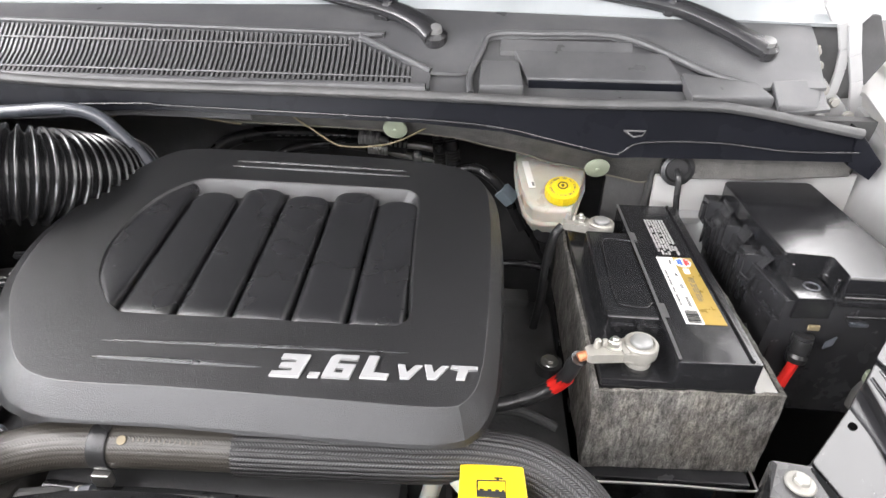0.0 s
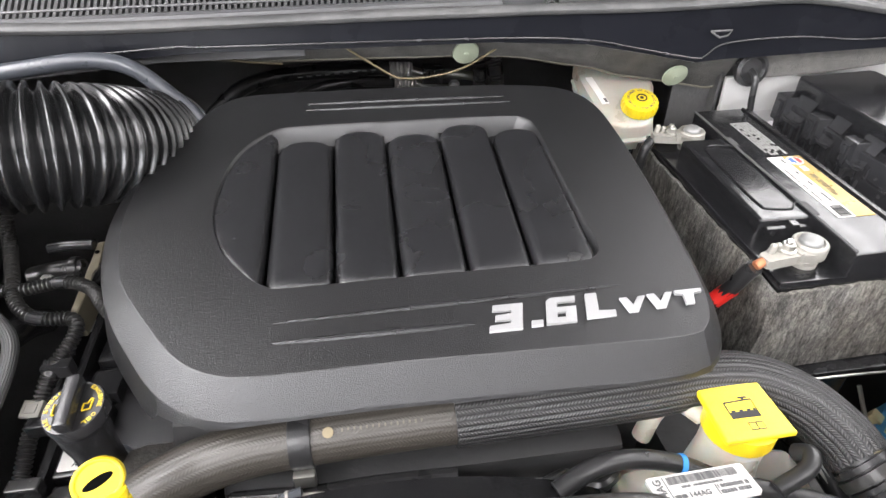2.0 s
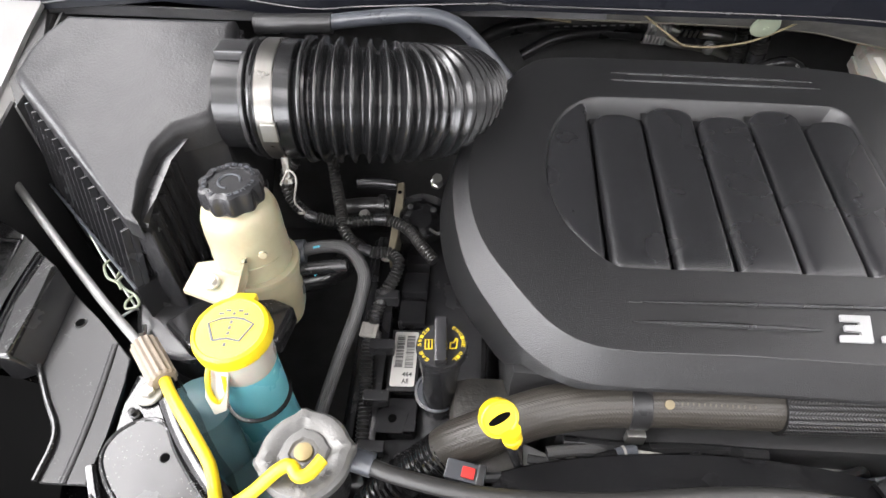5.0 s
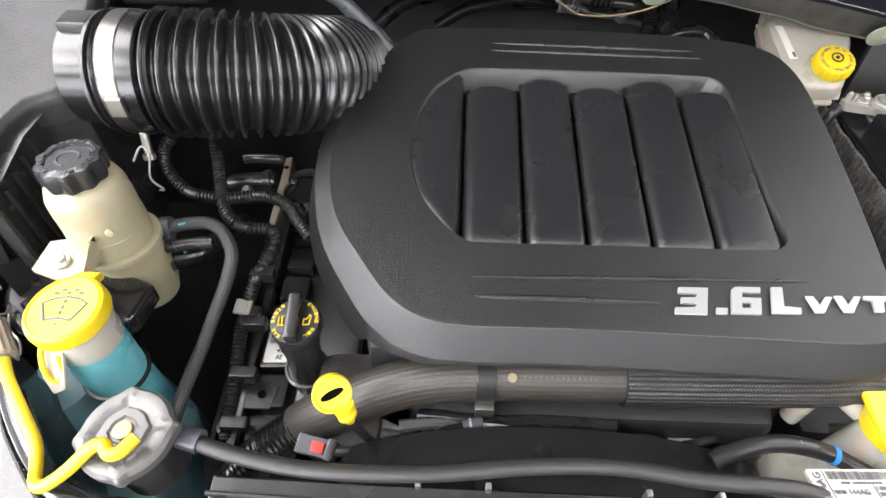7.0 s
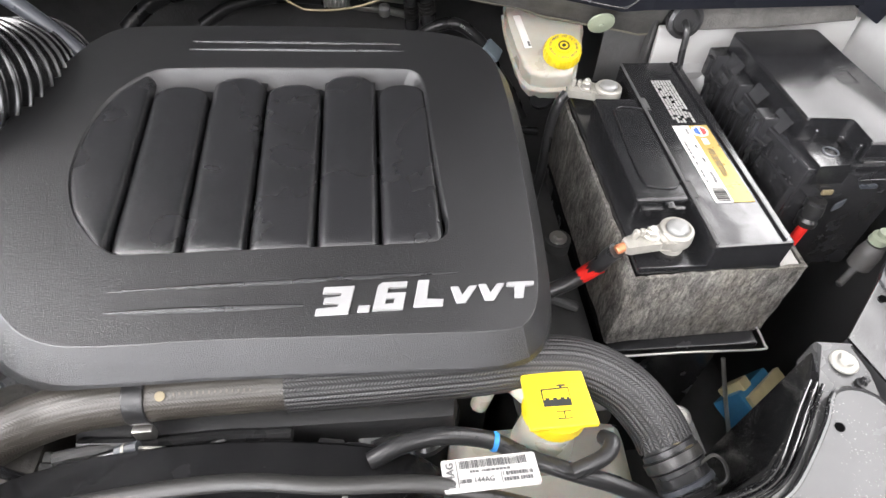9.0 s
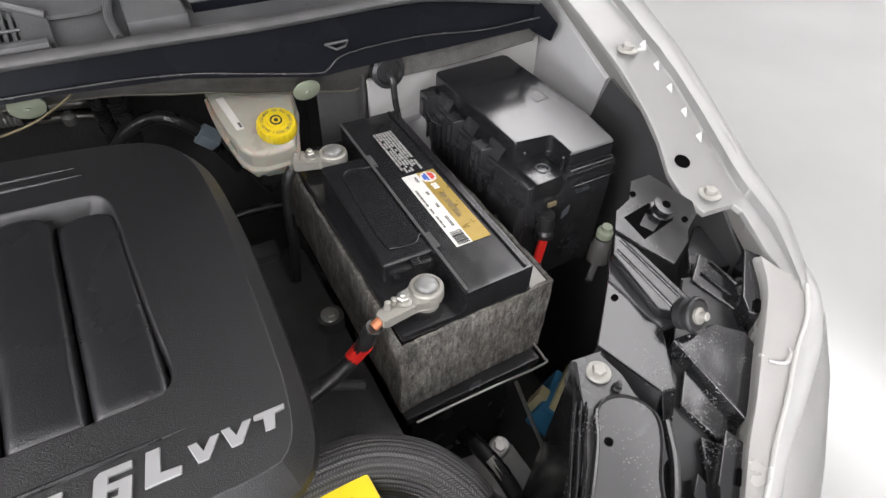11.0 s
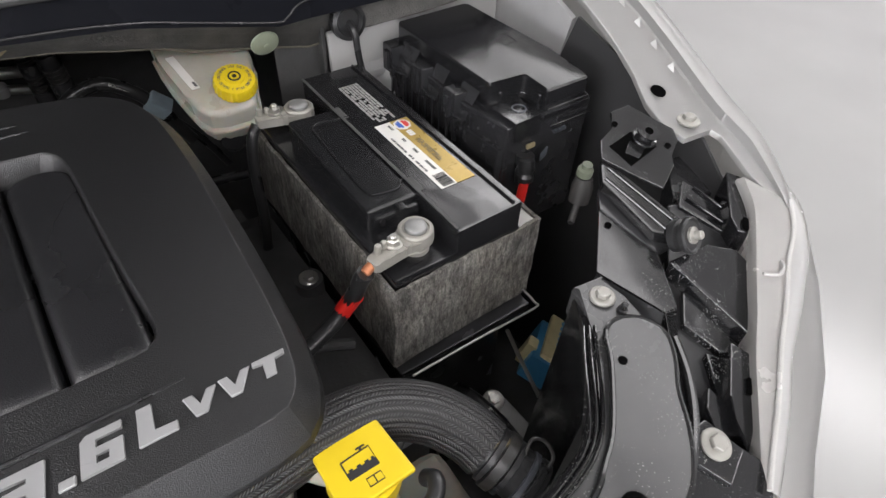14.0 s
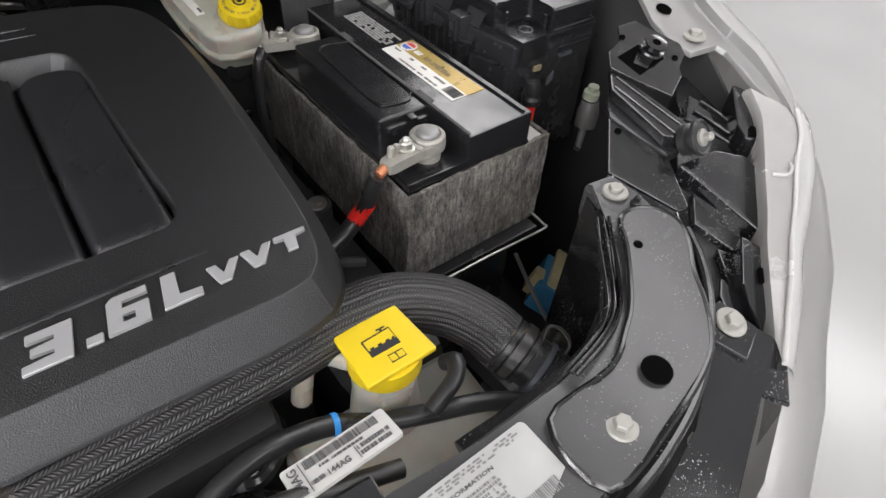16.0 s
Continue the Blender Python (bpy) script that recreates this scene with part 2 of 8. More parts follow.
MILK = mat("milky_plastic", (0.38, 0.365, 0.315), 0.3, vary=0.2, scale=20, sss=0.3, dust=0.5, dust_colour=(0.20, 0.18, 0.14))
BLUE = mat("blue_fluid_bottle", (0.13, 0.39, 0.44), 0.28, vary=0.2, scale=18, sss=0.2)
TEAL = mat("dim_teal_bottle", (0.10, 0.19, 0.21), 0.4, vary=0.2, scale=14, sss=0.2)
YELLOW = mat("yellow_plastic", (0.60, 0.445, 0.012), 0.36, vary=0.08, scale=30, grain=0.08, grain_scale=500, dust=0.15, dust_colour=(0.38, 0.28, 0.03))
INK = mat("black_print", (0.012, 0.012, 0.012), 0.6, vary=0.1)
DIMINK = mat("dim_grey_print", (0.17, 0.17, 0.168), 0.6, vary=0.1)
GREYINK = mat("grey_print", (0.10, 0.10, 0.10), 0.6, vary=0.1)
PALEINK = mat("faded_print", (0.30, 0.30, 0.295), 0.6, vary=0.1)
FADEDWHITE = mat("faded_white_print", (0.26, 0.26, 0.25), 0.45, vary=0.3, scale=160)
FADED = mat("worn_hose_print", (0.09, 0.082, 0.062), 0.6, vary=0.4, scale=300)
WHITEINK = mat("pale_print", (0.50, 0.50, 0.48), 0.5, vary=0.15, scale=200)
LETTER = mat("silver_white_letter", (0.34, 0.34, 0.34), 0.34, metal=0.35, vary=0.05, scale=90)
STEEL = mat("plated_steel", (0.52, 0.51, 0.48), 0.32, metal=0.95, vary=0.15, scale=80, grain=0.1)
PLATED = mat("tan_plated_metal", (0.22, 0.195, 0.14), 0.42, metal=0.4, vary=0.3, scale=60, grain=0.2)
BRIGHT = mat("bright_band_steel", (0.16, 0.154, 0.142), 0.30, metal=0.9, vary=0.3, scale=70, grain=0.1, grain_scale=300)
CRIMP = mat("crimped_aluminium", (0.62, 0.61, 0.59), 0.34, metal=0.6, vary=0.15, scale=80)
SCUFFED = mat("scuffed_silver", (0.125, 0.123, 0.118), 0.42, metal=0.45, vary=0.3, scale=50, grain=0.25, grain_scale=400)
ALU = mat("cast_aluminium", (0.25, 0.25, 0.245), 0.5, metal=0.5, vary=0.3, scale=60, grain=0.4, grain_scale=500, dust=0.4, dust_colour=(0.12, 0.11, 0.10))
LEAD = mat("dull_lead", (0.31, 0.298, 0.268), 0.5, metal=0.45, vary=0.25, scale=90, grain=0.35, grain_scale=600)
WASHER = mat("zinc_washer", (0.27, 0.262, 0.238), 0.42, metal=0.3, vary=0.2, scale=90)
GUARD = mat("pale_green_nylon", (0.20, 0.222, 0.165), 0.5, vary=0.15, scale=60)
TAGPAPER = mat("soft_white_label", (0.46, 0.455, 0.435), 0.33, vary=0.1, scale=60)
AGED = mat("grey_label", (0.34, 0.34, 0.33), 0.3, vary=0.15, scale=40)
PAPER = mat("white_label", (0.62, 0.61, 0.575), 0.33, vary=0.06, scale=60)
GOLD = mat("gold_label", (0.33, 0.225, 0.05), 0.3, metal=0.3, vary=0.2, scale=120)
REDINK = mat("red_print", (0.55, 0.03, 0.03), 0.4, vary=0.1)
BLUEINK = mat("blue_print", (0.03, 0.10, 0.42), 0.4, vary=0.1)
RED = mat("red_tape", (0.62, 0.02, 0.015), 0.35, vary=0.15, scale=50)
COPPER = mat("bare_copper", (0.5, 0.2, 0.1), 0.45, metal=0.6, vary=0.3, scale=300, grain=0.6)
PAINT = mat("silver_white_car_paint", (0.44, 0.436, 0.424), 0.32, metal=0.22, vary=0.06, scale=6, coat=0.4, grain=0.03, grain_scale=300)
PRIMER = mat("dull_silver_body_paint", (0.36, 0.36, 0.355), 0.42, metal=0.2, vary=0.1, scale=14, dust=0.3, dust_colour=(0.2, 0.195, 0.18))
LENS = mat("frosted_clear_lens", (0.56, 0.55, 0.53), 0.25, vary=0.08, scale=22, trans=0.3)
CLEARLENS = mat("clear_lens", (0.80, 0.79, 0.77), 0.18, vary=0.02, scale=12, trans=0.55, rough_vary=0.03)
HOUSING = mat("grey_black_lamp_housing", (0.010, 0.010, 0.011), 0.12, vary=0.2, scale=25, grain=0.06, grain_scale=900, rough_vary=0.06, specks=0.75, speck_scale=680, ripple=0.12, ripple_scale=26, speck_paint=0.75)
GREYTUBE = mat("slate_plastic_tube", (0.05, 0.054, 0.062), 0.3, vary=0.15, scale=30)
BROWNGRIP = mat("brown_foam_grip", (0.20, 0.165, 0.13), 0.75, vary=0.2, scale=60, grain=0.5, grain_scale=400)
BLUEPLUG = mat("blue_plug", (0.03, 0.16, 0.30), 0.4, vary=0.2, scale=60)
TAN = mat("tan_plug", (0.42, 0.36, 0.2), 0.5, vary=0.2, scale=60)
WIRE = mat("tan_wire", (0.17, 0.138, 0.078), 0.6, vary=0.3, scale=60)
FLOOR = mat("sealed_concrete", (0.26, 0.257, 0.253), 0.22, vary=0.12, scale=1.3, rough_vary=0.08)
WALL = mat("painted_wall", (0.68, 0.68, 0.68), 0.8, vary=0.06, scale=2.0)
CEIL = mat("painted_ceiling", (0.74, 0.74, 0.74), 0.8, vary=0.05, scale=2.0)
TUBE_GLOW = mat("lamp_diffuser", (0.9, 0.9, 0.9), 0.5, vary=0.0, glow=((1.0, 0.99, 1.0), 4.0))
DAYLIGHT = mat("outdoor_brightness", (0.8, 0.85, 0.9), 0.9, vary=0.1, scale=0.6, glow=((0.93, 0.97, 1.0), 3.2))
LIDGREY = mat("dusty_black_lid", (0.018, 0.018, 0.019), 0.32, vary=0.35, scale=14, grain=0.3, grain_scale=420, rough_vary=0.08, dust=0.3, dust_colour=(0.08, 0.078, 0.073), ripple=0.12, ripple_scale=30)
TUBESEAL = mat("grey_rubber_tube", (0.020, 0.0195, 0.0185), 0.42, vary=0.3, scale=16, grain=0.15, grain_scale=500, stretch=(0.2, 1, 1))
# Flat black that paints the shade inside holes and slots left uncut.
VOID = mat("hole_shade", (0.003, 0.003, 0.003), 1.0, vary=0.1)
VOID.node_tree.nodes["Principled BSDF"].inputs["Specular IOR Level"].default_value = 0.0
GRIMY = mat("grimy_casting", (0.055, 0.052, 0.048), 0.6, metal=0.2, vary=0.6, scale=50, grain=1.0, grain_scale=180, dust=0.5, dust_colour=(0.14, 0.13, 0.11))
LINER = mat("black_wheel_arch_liner", (0.028, 0.028, 0.0285), 0.5, vary=0.4, scale=10, grain=0.2, grain_scale=300)
UNDERHOOD = mat("bonnet_underside", (0.03, 0.03, 0.03), 0.8, vary=0.15, scale=4)
# Pale streaky colour stands in for the workshop's reflection in the glass.
GLASS = mat("reflection_tinted_windscreen", (0.30, 0.315, 0.32), 0.06, vary=0.35, scale=9, rough_vary=0.03, coat=1.0, stretch=(1, 0.06, 0.06))
for m, level in ((COVER, 0.65), (COVER_RIB, 0.6), (GLOSS, 0.65), (HOUSING, 0.75), (BATT, 0.65), (COWLDARK, 0.075), (LIDGREY, 0.25), (PANELBLACK, 0.3), (MATTE, 0.3), (RUBBER, 0.4)):
    m.node_tree.nodes["Principled BSDF"].inputs["Specular IOR Level"].default_value = level

# ---- mesh tools ----
BASE = {}


def thing(name, at, label, category, group="", kind=""):
    ob = new(name)
    ob.empty_display_size = 0.05
    ob.location = at
    BASE[ob.name] = Vector(at)
    return tagged(ob, label, category, group, kind)


def part(name, bm, material, parent=None, label="", sharp=35):
    me = bpy.data.meshes.new(name)
    base = BASE[parent.name] if parent else Vector((0, 0, 0))
    bmesh.ops.translate(bm, verts=bm.verts, vec=-base)
    bmesh.ops.recalc_face_normals(bm, faces=bm.faces)
    bm.normal_update()
    limit, area, turned = math.cos(radians(sharp)), {f: f.calc_area() for f in bm.faces}, []
    for f in bm.faces:
        for v in f.verts:
            acc = Vector((0, 0, 0))
            for g in v.link_faces:
                if g.normal.dot(f.normal) > limit:
                    acc += g.normal * area[g]
            turned.append(acc.normalized() if acc.length > 1e-12 else f.normal.copy())
    bm.to_mesh(me)
    bm.free()
    me.shade_smooth()
    me.normals_split_custom_set(turned)
    me.materials.append(material)
    ob = new(name, me)
    BASE[ob.name] = base
    if parent:
        ob.parent = parent
    if label:
        tagged(ob, label)
    return ob


def structure(name, bm, material, label, category):
    return tagged(part(name, bm, material), label, category, "", "structure")


def box(x0, x1, y0, y1, z0, z1, bev=0.0, seg=2, bm=None):
    bm = bm or bmesh.new()
    r = bmesh.ops.create_cube(bm, size=1, matrix=Matrix.Translation(((x0 + x1) / 2, (y0 + y1) / 2, (z0 + z1) / 2)) @ Matrix.Diagonal((x1 - x0, y1 - y0, z1 - z0, 1)))
    if bev:
        es = {e for v in r["verts"] for e in v.link_edges}
        bmesh.ops.bevel(bm, geom=list(es), offset=bev, segments=seg, affect="EDGES", profile=0.6)
    return bm


def slab(pts, down, bev=0.0, seg=2, bm=None):
    """A plate from a ring of 3D corners, thickened along the vector down."""
    bm = bm or bmesh.new()
    top = [bm.verts.new(p) for p in pts]
    low = [bm.verts.new(Vector(p) + Vector(down)) for p in pts]
    n = len(pts)
    fs = [bm.faces.new(top), bm.faces.new(low[::-1])]
    for i in range(n):
        fs.append(bm.faces.new((top[i], low[i], low[(i + 1) % n], top[(i + 1) % n])))
    if bev:
        es = {e for f in fs for e in f.edges} if n <= 12 else {e for f in fs[:2] for e in f.edges}
        bmesh.ops.bevel(bm, geom=list(es), offset=bev, segments=seg, affect="EDGES", profile=0.6)
    return bm


def prism(poly, z0, z1, bev=0.0, seg=2, bm=None):
    return slab([(x, y, z1) for x, y in poly], (0, 0, z0 - z1), bev, seg, bm)


def smooth_path(pts, steps=8, closed=False):
    pts = [Vector(p) for p in pts]
    n, out = len(pts), []
    for i in range(n if closed else n - 1):
        a, b = pts[i], pts[(i + 1) % n]
        p = pts[i - 1] if (i or closed) else a * 2 - b
        q = pts[(i + 2) % n] if (closed or i + 2 < n) else b * 2 - a
        for k in range(steps):
            t = k / steps
            out.append(0.5 * (2 * a + (b - p) * t + (2 * p - 5 * a + 4 * b - q) * t * t + (3 * a - p - 3 * b + q) * t ** 3))
    if not closed:
        out.append(pts[-1])
    return out


def tube(pts, r, seg=14, steps=8, rad=None, bm=None, flat=1.0, smooth=True, caps=True):
    """A round bar or hose along the points. rad(s) scales the radius along its length s in 0..1."""
    bm = bm or bmesh.new()
    path = smooth_path(pts, steps) if smooth else [Vector(p) for p in pts]
    uvl = bm.loops.layers.uv.verify()
    lens = [0.0]
    for a, b in zip(path, path[1:]):
        lens.append(lens[-1] + (b - a).length)
    t0 = (path[1] - path[0]).normalized()
    side = t0.cross(Vector((0, 0, 1)))
    if side.length < 0.1:
        side = t0.cross(Vector((0, 1, 0)))
    side.normalize()
    rings = []
    for i, p in enumerate(path):
        t = (path[min(i + 1, len(path) - 1)] - path[max(i - 1, 0)]).normalized()
        side = (side - t * side.dot(t)).normalized()
        up = side.cross(t)
        s = lens[i] / lens[-1]
        rr = r * (rad(s) if rad else 1)
        rings.append([bm.verts.new(p + side * math.cos(a) * rr + up * math.sin(a) * rr * flat) for a in (2 * math.pi * k / seg for k in range(seg))])
    girth = 2 * math.pi * r
    for i, (a, b) in enumerate(zip(rings, rings[1:])):
        for k in range(seg):
            f = bm.faces.new((a[k], a[(k + 1) % seg], b[(k + 1) % seg], b[k]))
            us = (k / seg * girth, (k + 1) / seg * girth)
            for lp, u, v in zip(f.loops, (us[0], us[1], us[1], us[0]), (lens[i], lens[i], lens[i + 1], lens[i + 1])):
                lp[uvl].uv = (u, v)
    if caps:
        bm.faces.new(rings[0][::-1])
        bm.faces.new(rings[-1])
    return bm


def ribbed(pts, r, pitch=0.0046, depth=0.15, seg=16):
    """Corrugated hose: even rings along the smoothed path."""
    path = smooth_path(pts, 12)
    lens = [0.0]
    for a, b in zip(path, path[1:]):
        lens.append(lens[-1] + (b - a).length)
    waves = max(2, int(lens[-1] / pitch))
    n = waves * 6
    even, i = [], 0
    for k in range(n + 1):
        d = lens[-1] * k / n
        while i < len(path) - 2 and lens[i + 1] < d:
            i += 1
        f = (d - lens[i]) / max(1e-9, lens[i + 1] - lens[i])
        even.append(path[i].lerp(path[i + 1], min(1.0, f)))
    return tube(even, r, seg, 1, rad=lambda s: 1 + depth * max(-0.75, min(0.75, 1.3 * math.sin(s * 2 * math.pi * waves))), smooth=False)


def lathe(profile, at, axis=(0, 0, 1), seg=32, bm=None, wob=None):
    """A turned solid: (radius, height) pairs about the axis through at. wob(angle) scales the radius."""
    bm = bm or bmesh.new()
    ax = Vector(axis).normalized()
    u = ax.orthogonal().normalized() if abs(ax.z) < 0.9 else (Vector((1, 0, 0)) - ax * ax.x).normalized()
    v = ax.cross(u)
    at = Vector(at)
    rings = []
    for r, h in profile:
        rings.append([bm.verts.new(at + ax * h + (u * math.cos(a) + v * math.sin(a)) * max(r, 1e-5) * (wob(a) if wob else 1)) for a in (2 * math.pi * k / seg for k in range(seg))])
    for a, b in zip(rings, rings[1:]):
        for k in range(seg):
            bm.faces.new((a[k], a[(k + 1) % seg], b[(k + 1) % seg], b[k]))
    bm.faces.new(rings[0][::-1])
    bm.faces.new(rings[-1])
    return bm


def bolt(at, parent, r=0.011, axis=(0, 0, 1), hexr=0.56, name="bolt", material=None):
    m = material or WASHER
    b = part(name, lathe([(r, 0), (r, 0.0015), (r * 0.9, 0.0025), (r * 0.55, 0.003)], at, axis, 24), m, parent, "zinc-plated bolt with washer")
    part("bolt_head", lathe([(r * hexr, 0.002), (r * hexr, 0.0062), (r * hexr * 0.86, 0.007)], at, axis, 6), m, b, sharp=20)
    return b


def glyph(text, x0, x1, y0, y1, deep=0.0, bold=0.0, shear=0.0):
    """Flat letters of the built-in font, stretched into a rectangle. Lies in xy, top at z = deep."""
    cu = bpy.data.curves.new("glyph", "FONT")
    cu.body, cu.offset, cu.shear, cu.resolution_u = text, bold, shear, 3
    ob = bpy.data.objects.new("glyph", cu)
    me = bpy.data.meshes.new_from_object(ob)
    bm = bmesh.new()
    bm.from_mesh(me)
    bpy.data.objects.remove(ob)
    bpy.data.curves.remove(cu)
    bpy.data.meshes.remove(me)
    xs, ys = [v.co.x for v in bm.verts], [v.co.y for v in bm.verts]
    ax, bx, ay, by = min(xs), max(xs), min(ys), max(ys)
    for v in bm.verts:
        v.co = Vector((x0 + (v.co.x - ax) / (bx - ax) * (x1 - x0), y0 + (v.co.y - ay) / (by - ay) * (y1 - y0), 0))
    if deep:
        ret = bmesh.ops.extrude_face_region(bm, geom=bm.faces[:])
        bmesh.ops.translate(bm, verts=[g for g in ret["geom"] if isinstance(g, bmesh.types.BMVert)], vec=(0, 0, deep))
    return bm


def frame_of(origin, u, v):
    """A matrix whose x runs along u, y along v in the plane, z out of it."""
    u = Vector(u).normalized()
    n = u.cross(Vector(v)).normalized()
    v = n.cross(u)
    m = Matrix((u, v, n)).transposed().to_4x4()
    m.translation = origin
    return m


def flat_rect(m, x0, x1, y0, y1, lift=0.0, thick=0.0006, bm=None):
    bm = bm or bmesh.new()
    c = [m @ Vector((x, y, lift)) for x, y in ((x0, y0), (x1, y0), (x1, y1), (x0, y1))]
    n = (m.to_3x3() @ Vector((0, 0, 1))).normalized()
    return slab([p + n * thick for p in c], -n * thick, bm=bm)


def round_rect(m, x0, x1, y0, y1, r, lift=0.0, thick=0.001, k=4, bm=None):
    pts = []
    for cx, cy, a0 in ((x1 - r, y0 + r, -90), (x1 - r, y1 - r, 0), (x0 + r, y1 - r, 90), (x0 + r, y0 + r, 180)):
        for i in range(k + 1):
            a = radians(a0 + 90 * i / k)
            pts.append(m @ Vector((cx + r * math.cos(a), cy + r * math.sin(a), lift + thick)))
    n = (m.to_3x3() @ Vector((0, 0, 1))).normalized()
    return slab(pts, -n * thick, bm=bm)


def put(bm, m):
    bmesh.ops.transform(bm, matrix=m, verts=bm.verts)
    return bm


def words(name, text, m, x0, x1, y0, y1, material, parent, lift=0.0, deep=0.0004, bold=0.01, shear=0.0):
    bm = glyph(text, x0, x1, y0, y1, deep, bold, shear)
    return part(name, put(bm, m @ Matrix.Translation((0, 0, lift))), material, parent)


def bars(name, m, rows, material, parent, lift=0.0):
    """Unreadable print: rows of (x0, x1, y0, y1) strips in the plane m."""
    bm = bmesh.new()
    for x0, x1, y0, y1 in rows:
        flat_rect(m, x0, x1, y0, y1, lift, 0.0003, bm)
    return part(name, bm, material, parent)


def dashes(x0, x1, y0, y1, lines, seed, fill=0.62, wmin=0.02, wmax=0.09):
    """Strips that stand for lines of small print inside a rectangle."""
    rnd, out, w = random.Random(seed), [], x1 - x0
    for i in range(lines):
        ya = y0 + (y1 - y0) * (i + 0.2) / lines
        yb = ya + (y1 - y0) / lines * fill
        x = x0
        while x < x1 - w * 0.03:
            e = min(x1, x + w * rnd.uniform(wmin, wmax))
            out.append((x, e, ya, yb))
            x = e + w * 0.015 + (w * 0.05 if rnd.random() < 0.15 else 0)
        if rnd.random() < 0.4:
            out.pop()
    return out


def barcode(x0, x1, y0, y1, n, seed):
    rnd, out = random.Random(seed), []
    for i in range(n):
        x = x0 + (x1 - x0) * i / n
        out.append((x, x + (x1 - x0) / n * rnd.choice((0.25, 0.45, 0.7)), y0, y1))
    return out

# ---- the room ----
structure("floor", box(-7, 7, -6, 8, -0.1, 0.0), FLOOR, "pale sealed concrete workshop floor", "floor")
structure("ceiling", box(-7, 7, -6, 8, 3.4, 3.5), CEIL, "white painted workshop ceiling", "ceiling")
structure("wall_north", box(-7, 7, 8, 8.2, 0, 3.4), WALL, "white painted workshop wall", "wall")
south = box(-7, -5.6, -6.2, -6, 0, 3.4)
box(-1.2, 7, -6.2, -6, 0, 3.4, bm=south)
box(-5.6, -1.2, -6.2, -6, 2.9, 3.4, bm=south)
structure("wall_south", south, WALL, "white painted workshop wall with an open doorway", "wall")
west = box(-7.2, -7, -6, -4.2, 0, 3.4)
box(-7.2, -7, 1.4, 8, 0, 3.4, bm=west)
box(-7.2, -7, -4.2, 1.4, 2.9, 3.4, bm=west)
structure("wall_west", west, WALL, "white painted workshop wall with a wide open doorway", "wall")
structure("wall_east", box(7, 7.2, -6, 8, 0, 3.4), WALL, "white painted workshop wall", "wall")
sky = box(-8.6, -8.5, -7, 4, 0, 4.5)
box(-8, 1, -7.6, -7.5, 0, 4.5, bm=sky)
structure("backdrop", sky, DAYLIGHT, "plain daylight outside the workshop doorways", "backdrop")
for lx, ly in LAMPS:
    lamp = thing("ceiling_light", (lx, ly, 3.30), "white ceiling light with a glowing diffuser", "lamp", "ceiling lights")
    half = lamp_width(lx) / 2
    part("housing", box(lx - half - 0.04, lx + half + 0.04, ly - 1.24, ly + 1.24, 3.32, 3.40, 0.01), PAINT, lamp)
    part("diffuser", box(lx - half, lx + half, ly - 1.20, ly + 1.20, 3.30, 3.32, 0.004), TUBE_GLOW, lamp)

MID = -0.1955  # the car's middle line


def flip(pts):
    return [(2 * MID - p[0], *p[1:]) for p in pts][::-1]


# ---- car body ----
car = thing("car", (MID, 1.5, 0), "silver-white minivan with its bonnet raised, standing on concrete", "car")


def body_z(y):
    return 0.972 + 0.28 * (y - 0.419)


